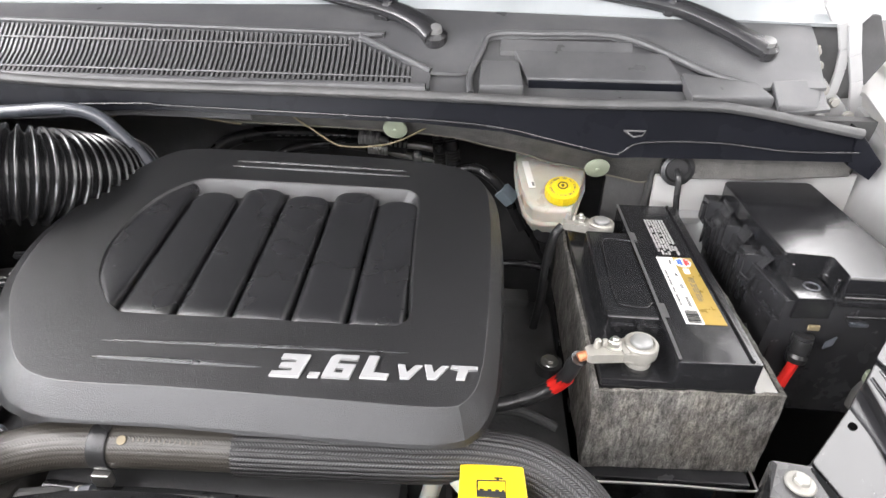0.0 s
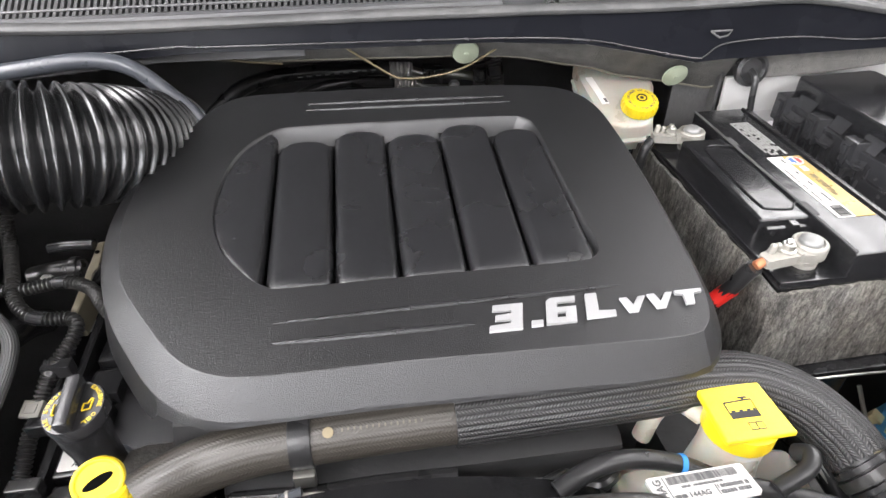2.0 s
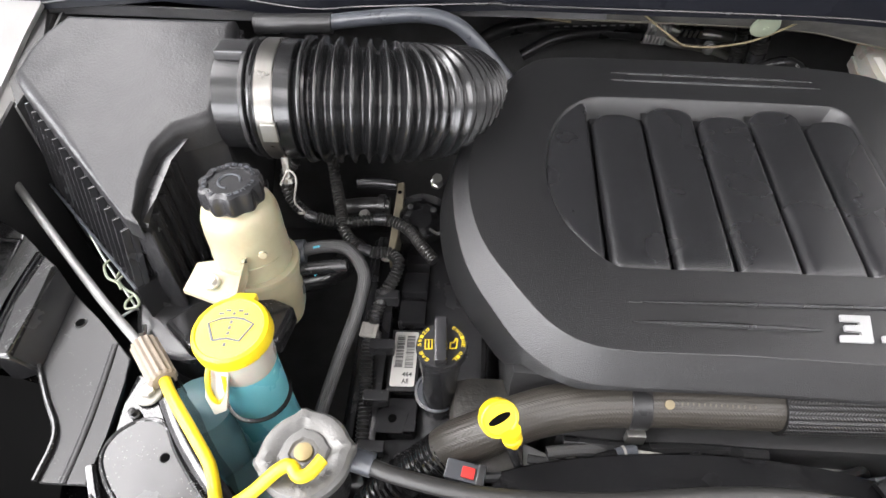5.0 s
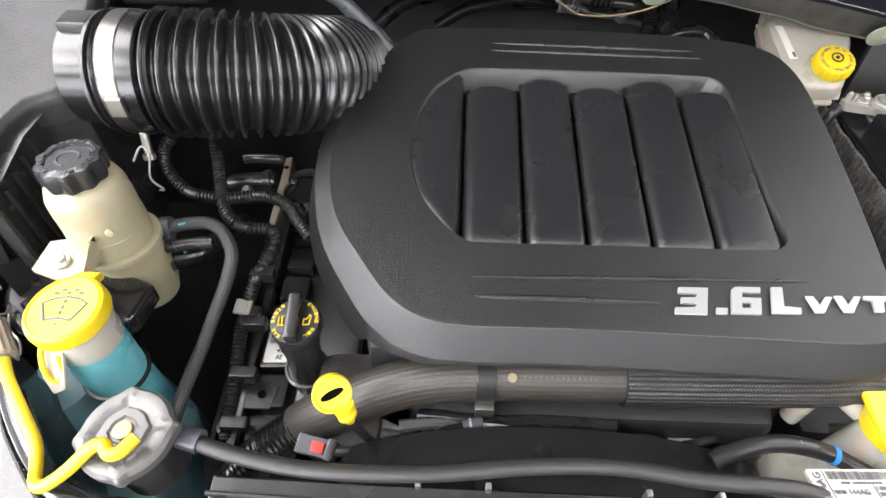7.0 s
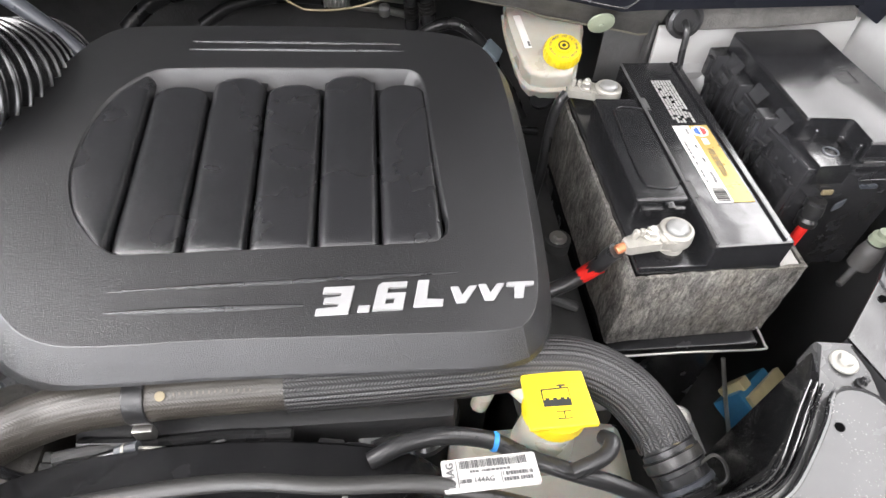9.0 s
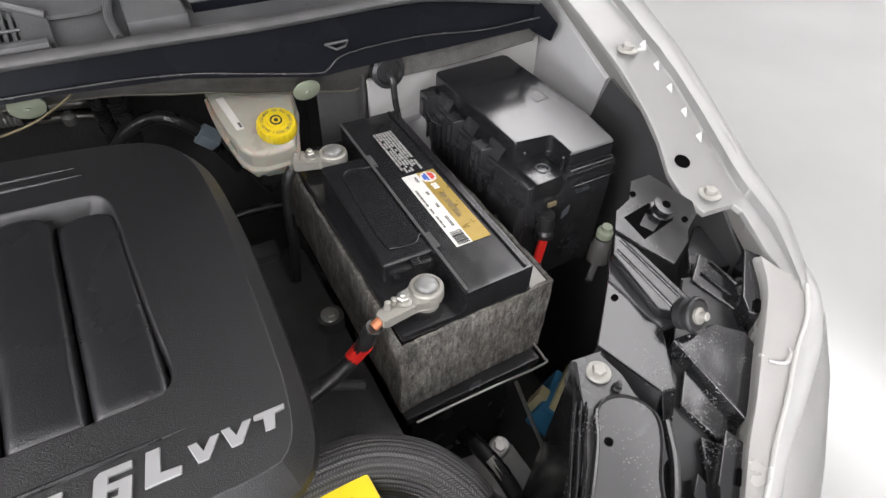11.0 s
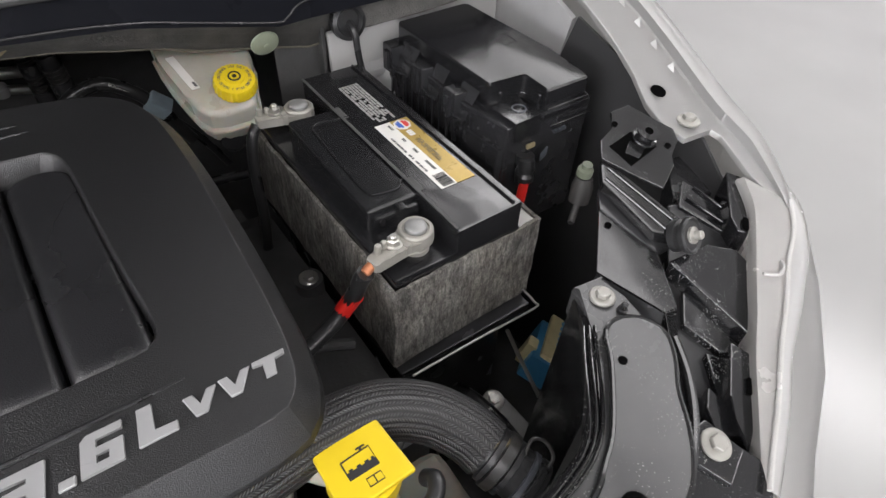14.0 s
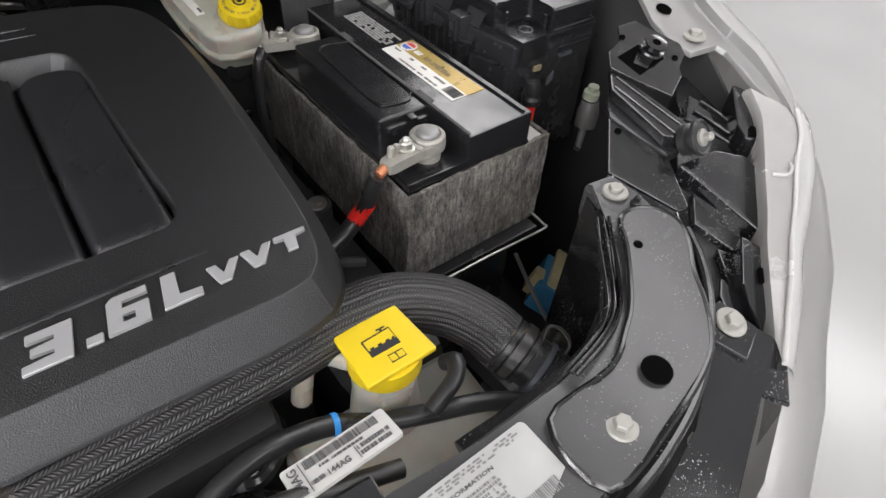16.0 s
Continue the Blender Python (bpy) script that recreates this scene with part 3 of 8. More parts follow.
def fender(side):
    """Wing: inner flange, ridge, crown and outer skin down to the sill, swept along the car."""
    rows = [(0.296, 0.498, 0.503, 0.512), (0.308, 0.502, 0.509, 0.521), (0.325, 0.504, 0.515, 0.532), (0.345, 0.505, 0.521, 0.541), (0.365, 0.510, 0.5255, 0.548), (0.390, 0.516, 0.528, 0.553), (0.400, 0.512, 0.529, 0.555),
            (0.403, 0.474, 0.529, 0.5555), (0.43, 0.466, 0.534, 0.561), (0.455, 0.470, 0.541, 0.568), (0.495, 0.490, 0.552, 0.579), (0.53, 0.502, 0.561, 0.589),
            (0.565, 0.511, 0.569, 0.598), (0.60, 0.518, 0.575, 0.607), (0.70, 0.535, 0.594, 0.629), (0.85, 0.552, 0.612, 0.648), (1.2, 0.572, 0.64, 0.67), (1.7, 0.60, 0.67, 0.69)]
    bm = bmesh.new()
    grid = []
    fine = []
    for i, (a, b) in enumerate(zip(rows, rows[1:])):
        p, q = rows[max(i - 1, 0)], rows[min(i + 2, len(rows) - 1)]
        for k in range(4):
            t = k / 4
            r = [a[c] + (b[c] - a[c]) * t for c in range(4)]
            for c in (2, 3):
                r[c] = 0.5 * (2 * a[c] + (b[c] - p[c]) * t + (2 * p[c] - 5 * a[c] + 4 * b[c] - q[c]) * t * t + (3 * a[c] - p[c] - 3 * b[c] + q[c]) * t ** 3)
            fine.append(r)
    fine.append(rows[-1])
    for y, inner, ridge, outer in fine:
        z = body_z(y) if y < 0.6 else 1.0227 + 0.2 * (y - 0.6) if y < 0.85 else 1.0727 + 0.05 * (y - 0.85)
        g = 0.3 + 0.7 * min(1.0, max(0.0, (y - 0.32) / 0.16))
        h = 0.25 + 0.75 * min(1.0, max(0.0, (y - 0.296) / 0.07))
        lip = max(ridge + 0.004 * h, outer - 0.008 * h)
        sec = [(inner - 0.0012, z - 0.0060), (inner - 0.0008, z - 0.0025), (inner, z - 0.0008), (inner + 0.002, z), (ridge - 0.003 * h, z), (ridge, z + 0.002 * h), (ridge + 0.003 * h, z + 0.011 * h), ((ridge + 0.003 * h + lip) / 2, z + 0.0135 * h), (lip, z + 0.0135 * h),
               (outer, z + 0.010 * h), (outer + 0.004 * g, z + 0.002), (outer + 0.006 * g, z - 0.010), (outer + 0.009 * g, z - 0.03), (outer + 0.014 * g, z - 0.11), (outer + 0.018 * g, z - 0.25), (outer + 0.018 * g, 0.45), (outer, 0.2)]
        grid.append([bm.verts.new((x if side > 0 else 2 * MID - x, y, zz)) for x, zz in sec])
    for a, b in zip(grid, grid[1:]):
        for k in range(len(a) - 1):
            bm.faces.new((a[k], a[k + 1], b[k + 1], b[k]))
    bmesh.ops.solidify(bm, geom=bm.faces[:], thickness=0.0015)
    return bm


for side in (1, -1):
    f = part("fender", fender(side), PAINT, car, "silver-white painted front wing with a bolted inner flange")
    sx = (lambda x: x) if side > 0 else (lambda x: 2 * MID - x)
    for bx, by in ((0.494, 0.418), (0.545, 0.62)):
        bolt((sx(bx), by, body_z(by) + 0.001), f, 0.012)
    part("flange_hole", lathe([(0.0085, 0), (0.0085, 0.0012)], (sx(0.495), 0.462, body_z(0.462) + 0.0006), (0, -0.28, 1), 20), VOID, f)
    for k in range(5):
        by = 0.475 + 0.035 * k
        rx = 0.536 + 0.25 * (by - 0.475)
        z = body_z(by)
        part("flange_gusset", slab([(sx(rx), by, z), (sx(rx - 0.016), by + 0.004, z), (sx(rx), by + 0.014, z), (sx(rx + 0.003), by + 0.007, z + 0.010)], (0, 0, -0.001)), PAINT, f)
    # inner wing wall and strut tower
    # Far wall is dark, near one primer: bay shade put into its colour.
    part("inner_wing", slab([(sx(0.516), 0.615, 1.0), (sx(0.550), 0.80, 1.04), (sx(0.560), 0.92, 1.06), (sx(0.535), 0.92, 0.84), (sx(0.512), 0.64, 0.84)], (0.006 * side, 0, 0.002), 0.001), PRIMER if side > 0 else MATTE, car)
    part("wheel_arch", slab([(sx(0.498), 0.33, 0.905), (sx(0.503), 0.40, 0.957), (sx(0.508), 0.60, 1.01), (sx(0.510), 0.64, 0.88), (sx(0.515), 0.82, 0.88), (sx(0.515), 0.82, 0.40), (sx(0.508), 0.60, 0.40), (sx(0.498), 0.33, 0.40)], (0.004 * side, 0, 0)), LINER, car)
# Added liners hide the floor; their dark colour stands in for deep shade.
for side in (1, -1):
    sx = (lambda x: x) if side > 0 else (lambda x: 2 * MID - x)
    part("shade_liner", slab([(sx(0.24), 0.17, 0.85), (sx(0.34), 0.235, 0.86), (sx(0.485), 0.33, 0.88), (sx(0.485), 0.33, 0.40), (sx(0.34), 0.235, 0.40), (sx(0.24), 0.17, 0.40)], (0, -0.004, 0)), MATTE, car)
part("strut_tower", lathe([(0.13, -0.20), (0.12, -0.03), (0.105, 0.0), (0.05, 0.006), (0.02, 0.006)], (0.42, 0.83, 0.915), (0, 0, 1), 40), PRIMER, car, "dull silver suspension strut tower")
part("firewall_shelf", slab([(0.285, 0.76, 0.918), (0.50, 0.76, 0.925), (0.50, 0.95, 0.96), (0.285, 0.95, 0.945)], (0, 0, -0.01), 0.002), PRIMER, car, "dull silver body panel at the bulkhead")
part("shelf_lip", slab([(0.285, 0.772, 1.008), (0.40, 0.772, 1.008), (0.515, 0.764, 1.010), (0.515, 0.760, 0.988), (0.40, 0.767, 0.976), (0.285, 0.769, 0.972)], (0, 0.006, 0), 0.002), MATS, car)
part("painted_bulkhead", slab([(0.275, 0.781, 0.972), (0.40, 0.781, 0.975), (0.535, 0.775, 0.985), (0.535, 0.772, 0.86), (0.40, 0.772, 0.86), (0.275, 0.772, 0.86)], (0, 0.006, 0), 0.002), PAINT, car, "silver-white painted bulkhead panel")
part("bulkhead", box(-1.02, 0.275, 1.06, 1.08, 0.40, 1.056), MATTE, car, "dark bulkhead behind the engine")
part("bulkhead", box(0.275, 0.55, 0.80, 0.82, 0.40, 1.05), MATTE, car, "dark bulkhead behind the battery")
# Unseen closing sheets, added to keep light out behind the engine.
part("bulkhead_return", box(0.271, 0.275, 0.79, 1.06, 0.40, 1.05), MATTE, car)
part("cowl_light_stop", box(-1.02, 0.275, 0.80, 1.08, 1.056, 1.060), MATTE, car, "added dark sheet that keeps light out under the cowl")
part("wing_splash_panel", slab([(-0.885, 0.585, 1.015), (-0.945, 0.668, 1.030), (-1.035, 0.84, 1.050), (-1.02, 0.93, 1.060), (-0.96, 0.93, 1.060), (-0.945, 0.78, 1.045), (-0.885, 0.640, 1.025)], (0, 0, -0.004), 0.001), MATTE, car, "dark splash panel along the far wing")
# Dark wall, run on to the bulkhead to shut a light gap.
part("splash_wall", slab([(-0.885, 0.585, 1.013), (-0.895, 0.655, 1.026), (-0.955, 0.93, 1.055), (-0.985, 1.08, 1.056), (-0.985, 1.08, 0.40), (-0.955, 0.93, 0.40), (-0.885, 0.585, 0.40)], (-0.003, 0, 0)), MATTE, car)
# Added sheet below the bay; its dark colour stands in for shade.
part("bay_shade_floor", box(-1.02, 0.56, 0.10, 1.08, 0.38, 0.40), MATTE, car, "added dark sheet closing the bay below, coloured as deep shade")

# raised bonnet over the bay, hinged at the cowl
hood_pts = [(0.53, 1.02, 1.20), (0.50, 0.34, 2.16), (0.30, 0.25, 2.28), (2 * MID - 0.30, 0.25, 2.28), (2 * MID - 0.50, 0.34, 2.16), (2 * MID - 0.53, 1.02, 1.20)]
part("bonnet", slab(hood_pts, (0, 0.03, 0.025), 0.008), PAINT, car, "silver-white bonnet standing open")

part("bonnet_lining", slab([(x * 0.9 + MID * 0.1, y * 0.94 + 0.04 - 0.012, z * 0.95 + 0.08 - 0.012) for x, y, z in hood_pts], (0, 0.006, 0.006)), UNDERHOOD, car, "grey underside of the bonnet")

# bumper and front corner below the headlamp
for side in (1, -1):
    pts = [(0.30, 0.150, 0.893), (0.262, 0.128, 0.886), (0.225, 0.112, 0.880), (0.18, 0.095, 0.872), (0.10, 0.08, 0.865)]
    bm = bmesh.new()
    grid = []
    for i, (x, y, z) in enumerate([(0.545, 0.330, 0.93), (0.532, 0.285, 0.915), (0.488, 0.240, 0.90), (0.41, 0.185, 0.89), (0.34, 0.150, 0.882), (0.29, 0.12, 0.874), (0.22, 0.09, 0.866), (0.12, 0.07, 0.86), (MID, 0.05, 0.855)]):
        sec = [(-0.018, 0.02, 0.012), (-0.004, 0.006, 0.006), (0.004, -0.006, -0.006), (0.02, -0.02, -0.06), (0.04, -0.03, -0.16), (0.05, -0.035, -0.32), (0.045, -0.02, -0.50), (0.03, 0.0, -0.62)]
        f = max(0.0, min(1.0, (x - MID) / 0.4))
        row = [(x + dx * f, y + dy, z + dz) for dx, dy, dz in sec]
        grid.append([bm.verts.new((px if side > 0 else 2 * MID - px, py, pz)) for px, py, pz in row])
    for a, b in zip(grid, grid[1:]):
        for k in range(len(a) - 1):
            bm.faces.new((a[k], a[k + 1], b[k + 1], b[k]))
    bmesh.ops.solidify(bm, geom=bm.faces[:], thickness=0.002)
    part("bumper_skin", bm, PAINT, car, "silver-white bumper skin")

def smooth_ring(pts):
    return [(p.x, p.y) for p in smooth_path([(x, y, 0) for x, y in pts], 4, True)]


# ---- radiator support: painted crossmember with raised ends ----
support = thing("radiator_support", (MID, 0.2, 0.9), "gloss black painted radiator crossmember with dusty specks and painted drop glints", "car frame")
arm = [(0.262, 0.338, 0.938), (0.292, 0.334, 0.938), (0.288, 0.309, 0.934), (0.292, 0.268, 0.930), (0.276, 0.243, 0.928), (0.258, 0.223, 0.926), (0.237, 0.202, 0.923), (0.196, 0.178, 0.921),
       (0.158, 0.167, 0.919), (0.112, 0.160, 0.918), (0.04, 0.155, 0.916), (-0.05, 0.152, 0.915), (MID, 0.150, 0.915)]
arm_in = [(MID, 0.232, 0.912), (-0.05, 0.232, 0.912), (0.06, 0.222, 0.915), (0.121, 0.217, 0.920), (0.160, 0.221, 0.924), (0.182, 0.228, 0.926), (0.200, 0.243, 0.928), (0.220, 0.262, 0.929), (0.240, 0.283, 0.931), (0.252, 0.302, 0.933)]
full = arm + arm_in
part("crossmember", slab(full, (0, 0, -0.035), 0.004, 2), ARMPAINT, support)
part("crossmember", slab([(x, y, z - 0.013) for x, y, z in flip(full)], (0, 0, -0.035), 0.004, 2), GLOSS, support)
for side in (1, -1):
    sx = (lambda x: x) if side > 0 else (lambda x: 2 * MID - x)
    # raised panel on the arm with a rolled border
    drop = 0.0 if side > 0 else 0.013
    ring = [(x, y, 0.9297 + 0.10 * (y - 0.18) - 0.0085 * min(1.0, max(0.0, (0.165 - x) / 0.05)) - drop) for x, y in smooth_ring([(0.250, 0.291), (0.269, 0.293), (0.284, 0.282), (0.288, 0.265), (0.277, 0.247), (0.258, 0.228), (0.244, 0.208), (0.226, 0.189), (0.205, 0.176), (0.160, 0.164), (0.098, 0.158), (0.098, 0.206), (0.150, 0.208), (0.178, 0.221), (0.199, 0.235), (0.233, 0.269)])]
    rp = [(sx(x), y, z) for x, y, z in ring]
    if side < 0:
        rp = rp[::-1]
    part("raised_panel", slab(rp, (0, 0, -0.024), 0.0015, 2), ARMPAINT, support)
    part("panel_rim", tube([(x, y, z - 0.0016) for x, y, z in rp + rp[:1]], 0.0024, 8, 1, smooth=False), GLOSS, support)
    near_line = [(0.251, 0.299), (0.232, 0.276), (0.211, 0.251), (0.196, 0.237), (0.180, 0.227), (0.160, 0.220), (0.130, 0.214)]
    far_line = [(0.240, 0.309), (0.220, 0.288), (0.199, 0.263), (0.184, 0.246), (0.168, 0.236), (0.150, 0.231), (0.125, 0.226)]
    for o in (0.18, 0.46, 0.74):
        part("pressed_line", tube([(sx(xa + (xb - xa) * o), ya + (yb - ya) * o, 0.9292 + 0.07 * (ya - 0.2) - 0.004 * o - drop) for (xa, ya), (xb, yb) in zip(near_line, far_line)], 0.0014, 8), GLOSS, support)
    inner = [(0.256, 0.312, 0.930), (0.238, 0.288, 0.928), (0.216, 0.264, 0.926), (0.196, 0.246, 0.925), (0.180, 0.233, 0.923), (0.150, 0.226, 0.918), (0.110, 0.224, 0.914), (0.05, 0.226, 0.908)]
    part("rolled_edge", tube([(sx(x), y, z - 0.004) for x, y, z in inner], 0.008, 10, flat=0.8), GLOSS, support)
    outer = [(0.300, 0.262, 0.928), (0.284, 0.236, 0.925), (0.262, 0.212, 0.922), (0.236, 0.192, 0.919), (0.198, 0.171, 0.916), (0.158, 0.158, 0.914), (0.11, 0.150, 0.912), (0.02, 0.146, 0.910)]
    part("rolled_edge", tube([(sx(x), y, z - 0.003 - drop) for x, y, z in outer], 0.0042, 10), GLOSS, support)
    bolt((sx(0.275), 0.318, 0.936 - drop), support, 0.0108)
    part("rubber_plug", lathe([(0.0035, -0.004), (0.0042, 0.0), (0.0042, 0.002), (0.0028, 0.003), (0.0028, 0.008), (0.001, 0.009)], (sx(0.279), 0.300, 0.935 - drop), (0, -0.1, 1), 16), RUBBER, support)
    bolt((sx(0.130), 0.179, 0.9215 - drop), support, 0.0105)
    part("access_hole", lathe([(0.0100, 0), (0.0100, 0.0015)], (sx(0.172), 0.190, 0.9297 - drop), (0, -0.1, 1), 24), VOID, support)
    part("drain_hole", lathe([(0.0035, 0), (0.0035, 0.0012)], (sx(0.241), 0.266, 0.9380 - drop), (0, -0.1, 1), 14), VOID, support)
    part("front_flange", slab([(sx(0.10), 0.15, 0.905), (sx(0.16), 0.155, 0.908), (sx(0.24), 0.19, 0.912), (sx(0.29), 0.24, 0.915), (sx(0.29), 0.24, 0.80), (sx(0.24), 0.19, 0.78), (sx(0.10), 0.15, 0.78)], (0, 0.002, 0)), MATTE, support)
    part("support_leg", slab([(sx(0.262), 0.335, 0.93), (sx(0.215), 0.262, 0.92), (sx(0.20), 0.27, 0.60), (sx(0.25), 0.34, 0.60)], (0.008 * side, -0.006, 0), 0.002), GLOSS, support)
    pts = [(0.248, 0.296, 0.86), (0.230, 0.272, 0.84), (0.215, 0.256, 0.80), (0.205, 0.25, 0.74)]
    part("grey_edge_trim", tube([(sx(x), y, z) for x, y, z in pts], 0.002, 8), PRIMER, support)

# plastic shield over the front corner, bolted beside the crossmember
for side in (1, -1):
    sx = (lambda x: x) if side > 0 else (lambda x: 2 * MID - x)
    shield = thing("corner_shield", (sx(0.25), 0.16, 0.88), "dusty dark grey plastic shield behind the bumper corner", "car part", "corner shields")
    pts = [(0.252, 0.205, 0.911), (0.272, 0.203, 0.911), (0.276, 0.186, 0.906), (0.290, 0.163, 0.899), (0.282, 0.149, 0.894), (0.258, 0.130, 0.888), (0.246, 0.147, 0.893), (0.226, 0.136, 0.889), (0.175, 0.112, 0.880),
           (0.10, 0.10, 0.875), (0.09, 0.135, 0.884), (0.138, 0.142, 0.887), (0.187, 0.155, 0.893), (0.228, 0.178, 0.902)]
    pp = [(sx(x), y, z) for x, y, z in pts]
    if side < 0:
        pp = pp[::-1]
    part("shield_skin", slab(pp, (0, 0, -0.004), 0.0012), HOUSING, shield)
    plate = [(0.250, 0.207, 0.915), (0.270, 0.206, 0.915), (0.279, 0.176, 0.907), (0.252, 0.166, 0.904), (0.240, 0.190, 0.911)]
    pp = [(sx(x), y, z) for x, y, z in plate]
    if side < 0:
        pp = pp[::-1]
    part("mount_plate", slab(pp, (0, 0, -0.005), 0.0015), HOUSING, shield)
    bolt((sx(0.262), 0.190, 0.9115), shield, 0.0115, (0, -0.25, 1))

# ---- headlamps ----
for side in (1, -1):
    sx = (lambda x: x) if side > 0 else (lambda x: 2 * MID - x)

    def P(pts):
        q = [(sx(x), y, z) for x, y, z in pts]
        return q if side > 0 else q[::-1]

    sunk = 0.0 if side > 0 else 0.07

    def onS(pts, lift=0.0):
        return P([(x, y, body_z(y) + lift - sunk) for x, y in pts])

    lampt = thing("headlamp", (sx(0.4), 0.28, 0.80), "clear headlamp seen from behind, in a glossy black ribbed housing", "headlamp", "headlamps")
    part("housing", slab(onS([(0.428, 0.372), (0.483, 0.356), (0.484, 0.322), (0.450, 0.290), (0.375, 0.231), (0.340, 0.208), (0.288, 0.166), (0.272, 0.170), (0.266, 0.200), (0.283, 0.238), (0.336, 0.284), (0.368, 0.316)], -0.034), (0, 0, -0.10), 0.003), BLACK, lampt)
    # stepped panels of the housing
    for a, lift, m in [([(0.495, 0.420), (0.543, 0.413), (0.530, 0.369), (0.505, 0.366), (0.452, 0.379), (0.470, 0.402)], -0.046, BLACK), ([(0.464, 0.385), (0.482, 0.338), (0.457, 0.316), (0.434, 0.364)], -0.030, HOUSING),
                       ([(0.495, 0.361), (0.508, 0.346), (0.478, 0.314), (0.456, 0.297), (0.447, 0.308), (0.453, 0.322)], -0.010, HOUSING), ([(0.362, 0.318), (0.410, 0.314), (0.434, 0.296), (0.434, 0.276), (0.376, 0.231)], -0.015, HOUSING),
                       ([(0.362, 0.297), (0.378, 0.252), (0.351, 0.231), (0.337, 0.274)], -0.026, HOUSING), ([(0.345, 0.276), (0.343, 0.249), (0.311, 0.221), (0.300, 0.235), (0.312, 0.250)], -0.042, BLACK),
                       ([(0.335, 0.247), (0.349, 0.233), (0.326, 0.210), (0.314, 0.213)], -0.026, HOUSING), ([(0.349, 0.239), (0.358, 0.220), (0.316, 0.186), (0.290, 0.173), (0.302, 0.195), (0.312, 0.210)], -0.010, HOUSING),
                       ([(0.310, 0.226), (0.314, 0.203), (0.299, 0.188), (0.286, 0.196), (0.295, 0.215)], -0.020, HOUSING)]:
        part("housing_panel", slab(onS(a, lift), (0, 0, -0.035), 0.0024, 3), m, lampt)
    for ra, rb in (((0.466, 0.372), (0.476, 0.338)), ((0.448, 0.366), (0.464, 0.322)), ((0.344, 0.268), (0.358, 0.238)), ((0.490, 0.352), (0.462, 0.316))):
        part("housing_rib", tube(onS([ra, ((ra[0] + rb[0]) / 2, (ra[1] + rb[1]) / 2), rb], -0.0285), 0.0016, 8), HOUSING, lampt)
    part("latch_slot", slab(onS([(0.462, 0.314), (0.468, 0.308), (0.458, 0.300), (0.452, 0.306)], -0.0074), (0, 0, -0.002)), VOID, lampt)
    part("latch_slot", slab(onS([(0.335, 0.211), (0.340, 0.206), (0.330, 0.198), (0.325, 0.203)], -0.0074), (0, 0, -0.002)), VOID, lampt)
    # clear lens wrapping the corner
    ins = [(0.492, 0.347), (0.474, 0.319), (0.446, 0.294), (0.418, 0.272), (0.385, 0.245), (0.352, 0.221), (0.316, 0.190), (0.288, 0.166)]
    out = [(0.512, 0.300), (0.486, 0.277), (0.449, 0.257), (0.410, 0.232), (0.372, 0.210), (0.335, 0.186), (0.294, 0.162), (0.273, 0.149)]
    rim = [(0.552, 0.345), (0.546, 0.300), (0.512, 0.262), (0.452, 0.228), (0.390, 0.197), (0.350, 0.172), (0.310, 0.150), (0.285, 0.138)]
    strip, skin = bmesh.new(), bmesh.new()
    sc, kc = [], []
    for a, b, c in zip(*[smooth_path([(*p, 0) for p in line], 6) for line in (ins, out, rim)]):
        za, zb, zc = body_z(a[1]) - sunk, body_z(b[1]) - sunk, body_z(c[1]) - sunk
        s1 = [(a[0], a[1], za - 0.05), (a[0], a[1], za - 0.006), (a[0] * 0.9 + b[0] * 0.1, a[1] * 0.9 + b[1] * 0.1, za - 0.001), ((a[0] + b[0]) / 2, (a[1] + b[1]) / 2, (za + zb) / 2 + 0.001), (b[0], b[1], zb + 0.002)]
        s2 = [(b[0], b[1], zb + 0.003), (b[0] * 0.6 + c[0] * 0.4, b[1] * 0.6 + c[1] * 0.4, zb * 0.6 + zc * 0.4 + 0.001), (b[0] * 0.25 + c[0] * 0.75, b[1] * 0.25 + c[1] * 0.75, zc - 0.007), (c[0], c[1], zc - 0.022), (c[0] + 0.007, c[1] - 0.005, zc - 0.055), (c[0] + 0.010, c[1] - 0.008, zc - 0.11)]
        sc.append([strip.verts.new((sx(x), y, z)) for x, y, z in s1])
        kc.append([skin.verts.new((sx(x), y, z)) for x, y, z in s2])
    for bm, cols in ((strip, sc), (skin, kc)):
        for a, b in zip(cols, cols[1:]):
            for k in range(len(a) - 1):
                bm.faces.new((a[k], a[k + 1], b[k + 1], b[k]))
        bmesh.ops.solidify(bm, geom=bm.faces[:], thickness=0.0025)
    lens = part("lens", skin, CLEARLENS, lampt, "clear plastic lens wrapping the corner")
    part("lens_edge", strip, LENS, lens, "frosted white rear edge")
    part("reflector", slab(onS([(0.50, 0.325), (0.478, 0.305), (0.43, 0.268), (0.36, 0.222), (0.30, 0.175), (0.31, 0.165), (0.37, 0.208), (0.44, 0.25), (0.50, 0.292)], -0.05), (0, 0, -0.06), 0.004), LENS, lampt, "pale reflector behind the lens")
    part("lens_bead", tube(onS(out, 0.004), 0.0022, 8), LENS, lampt)
    part("lens_clip", tube(P([(x, y, 0.930 - sunk) for x, y in ((0.418, 0.262), (0.428, 0.254), (0.440, 0.256), (0.446, 0.262))]), 0.0016, 8), LENS, lampt)
    # aiming screw
    if side < 0:
        continue
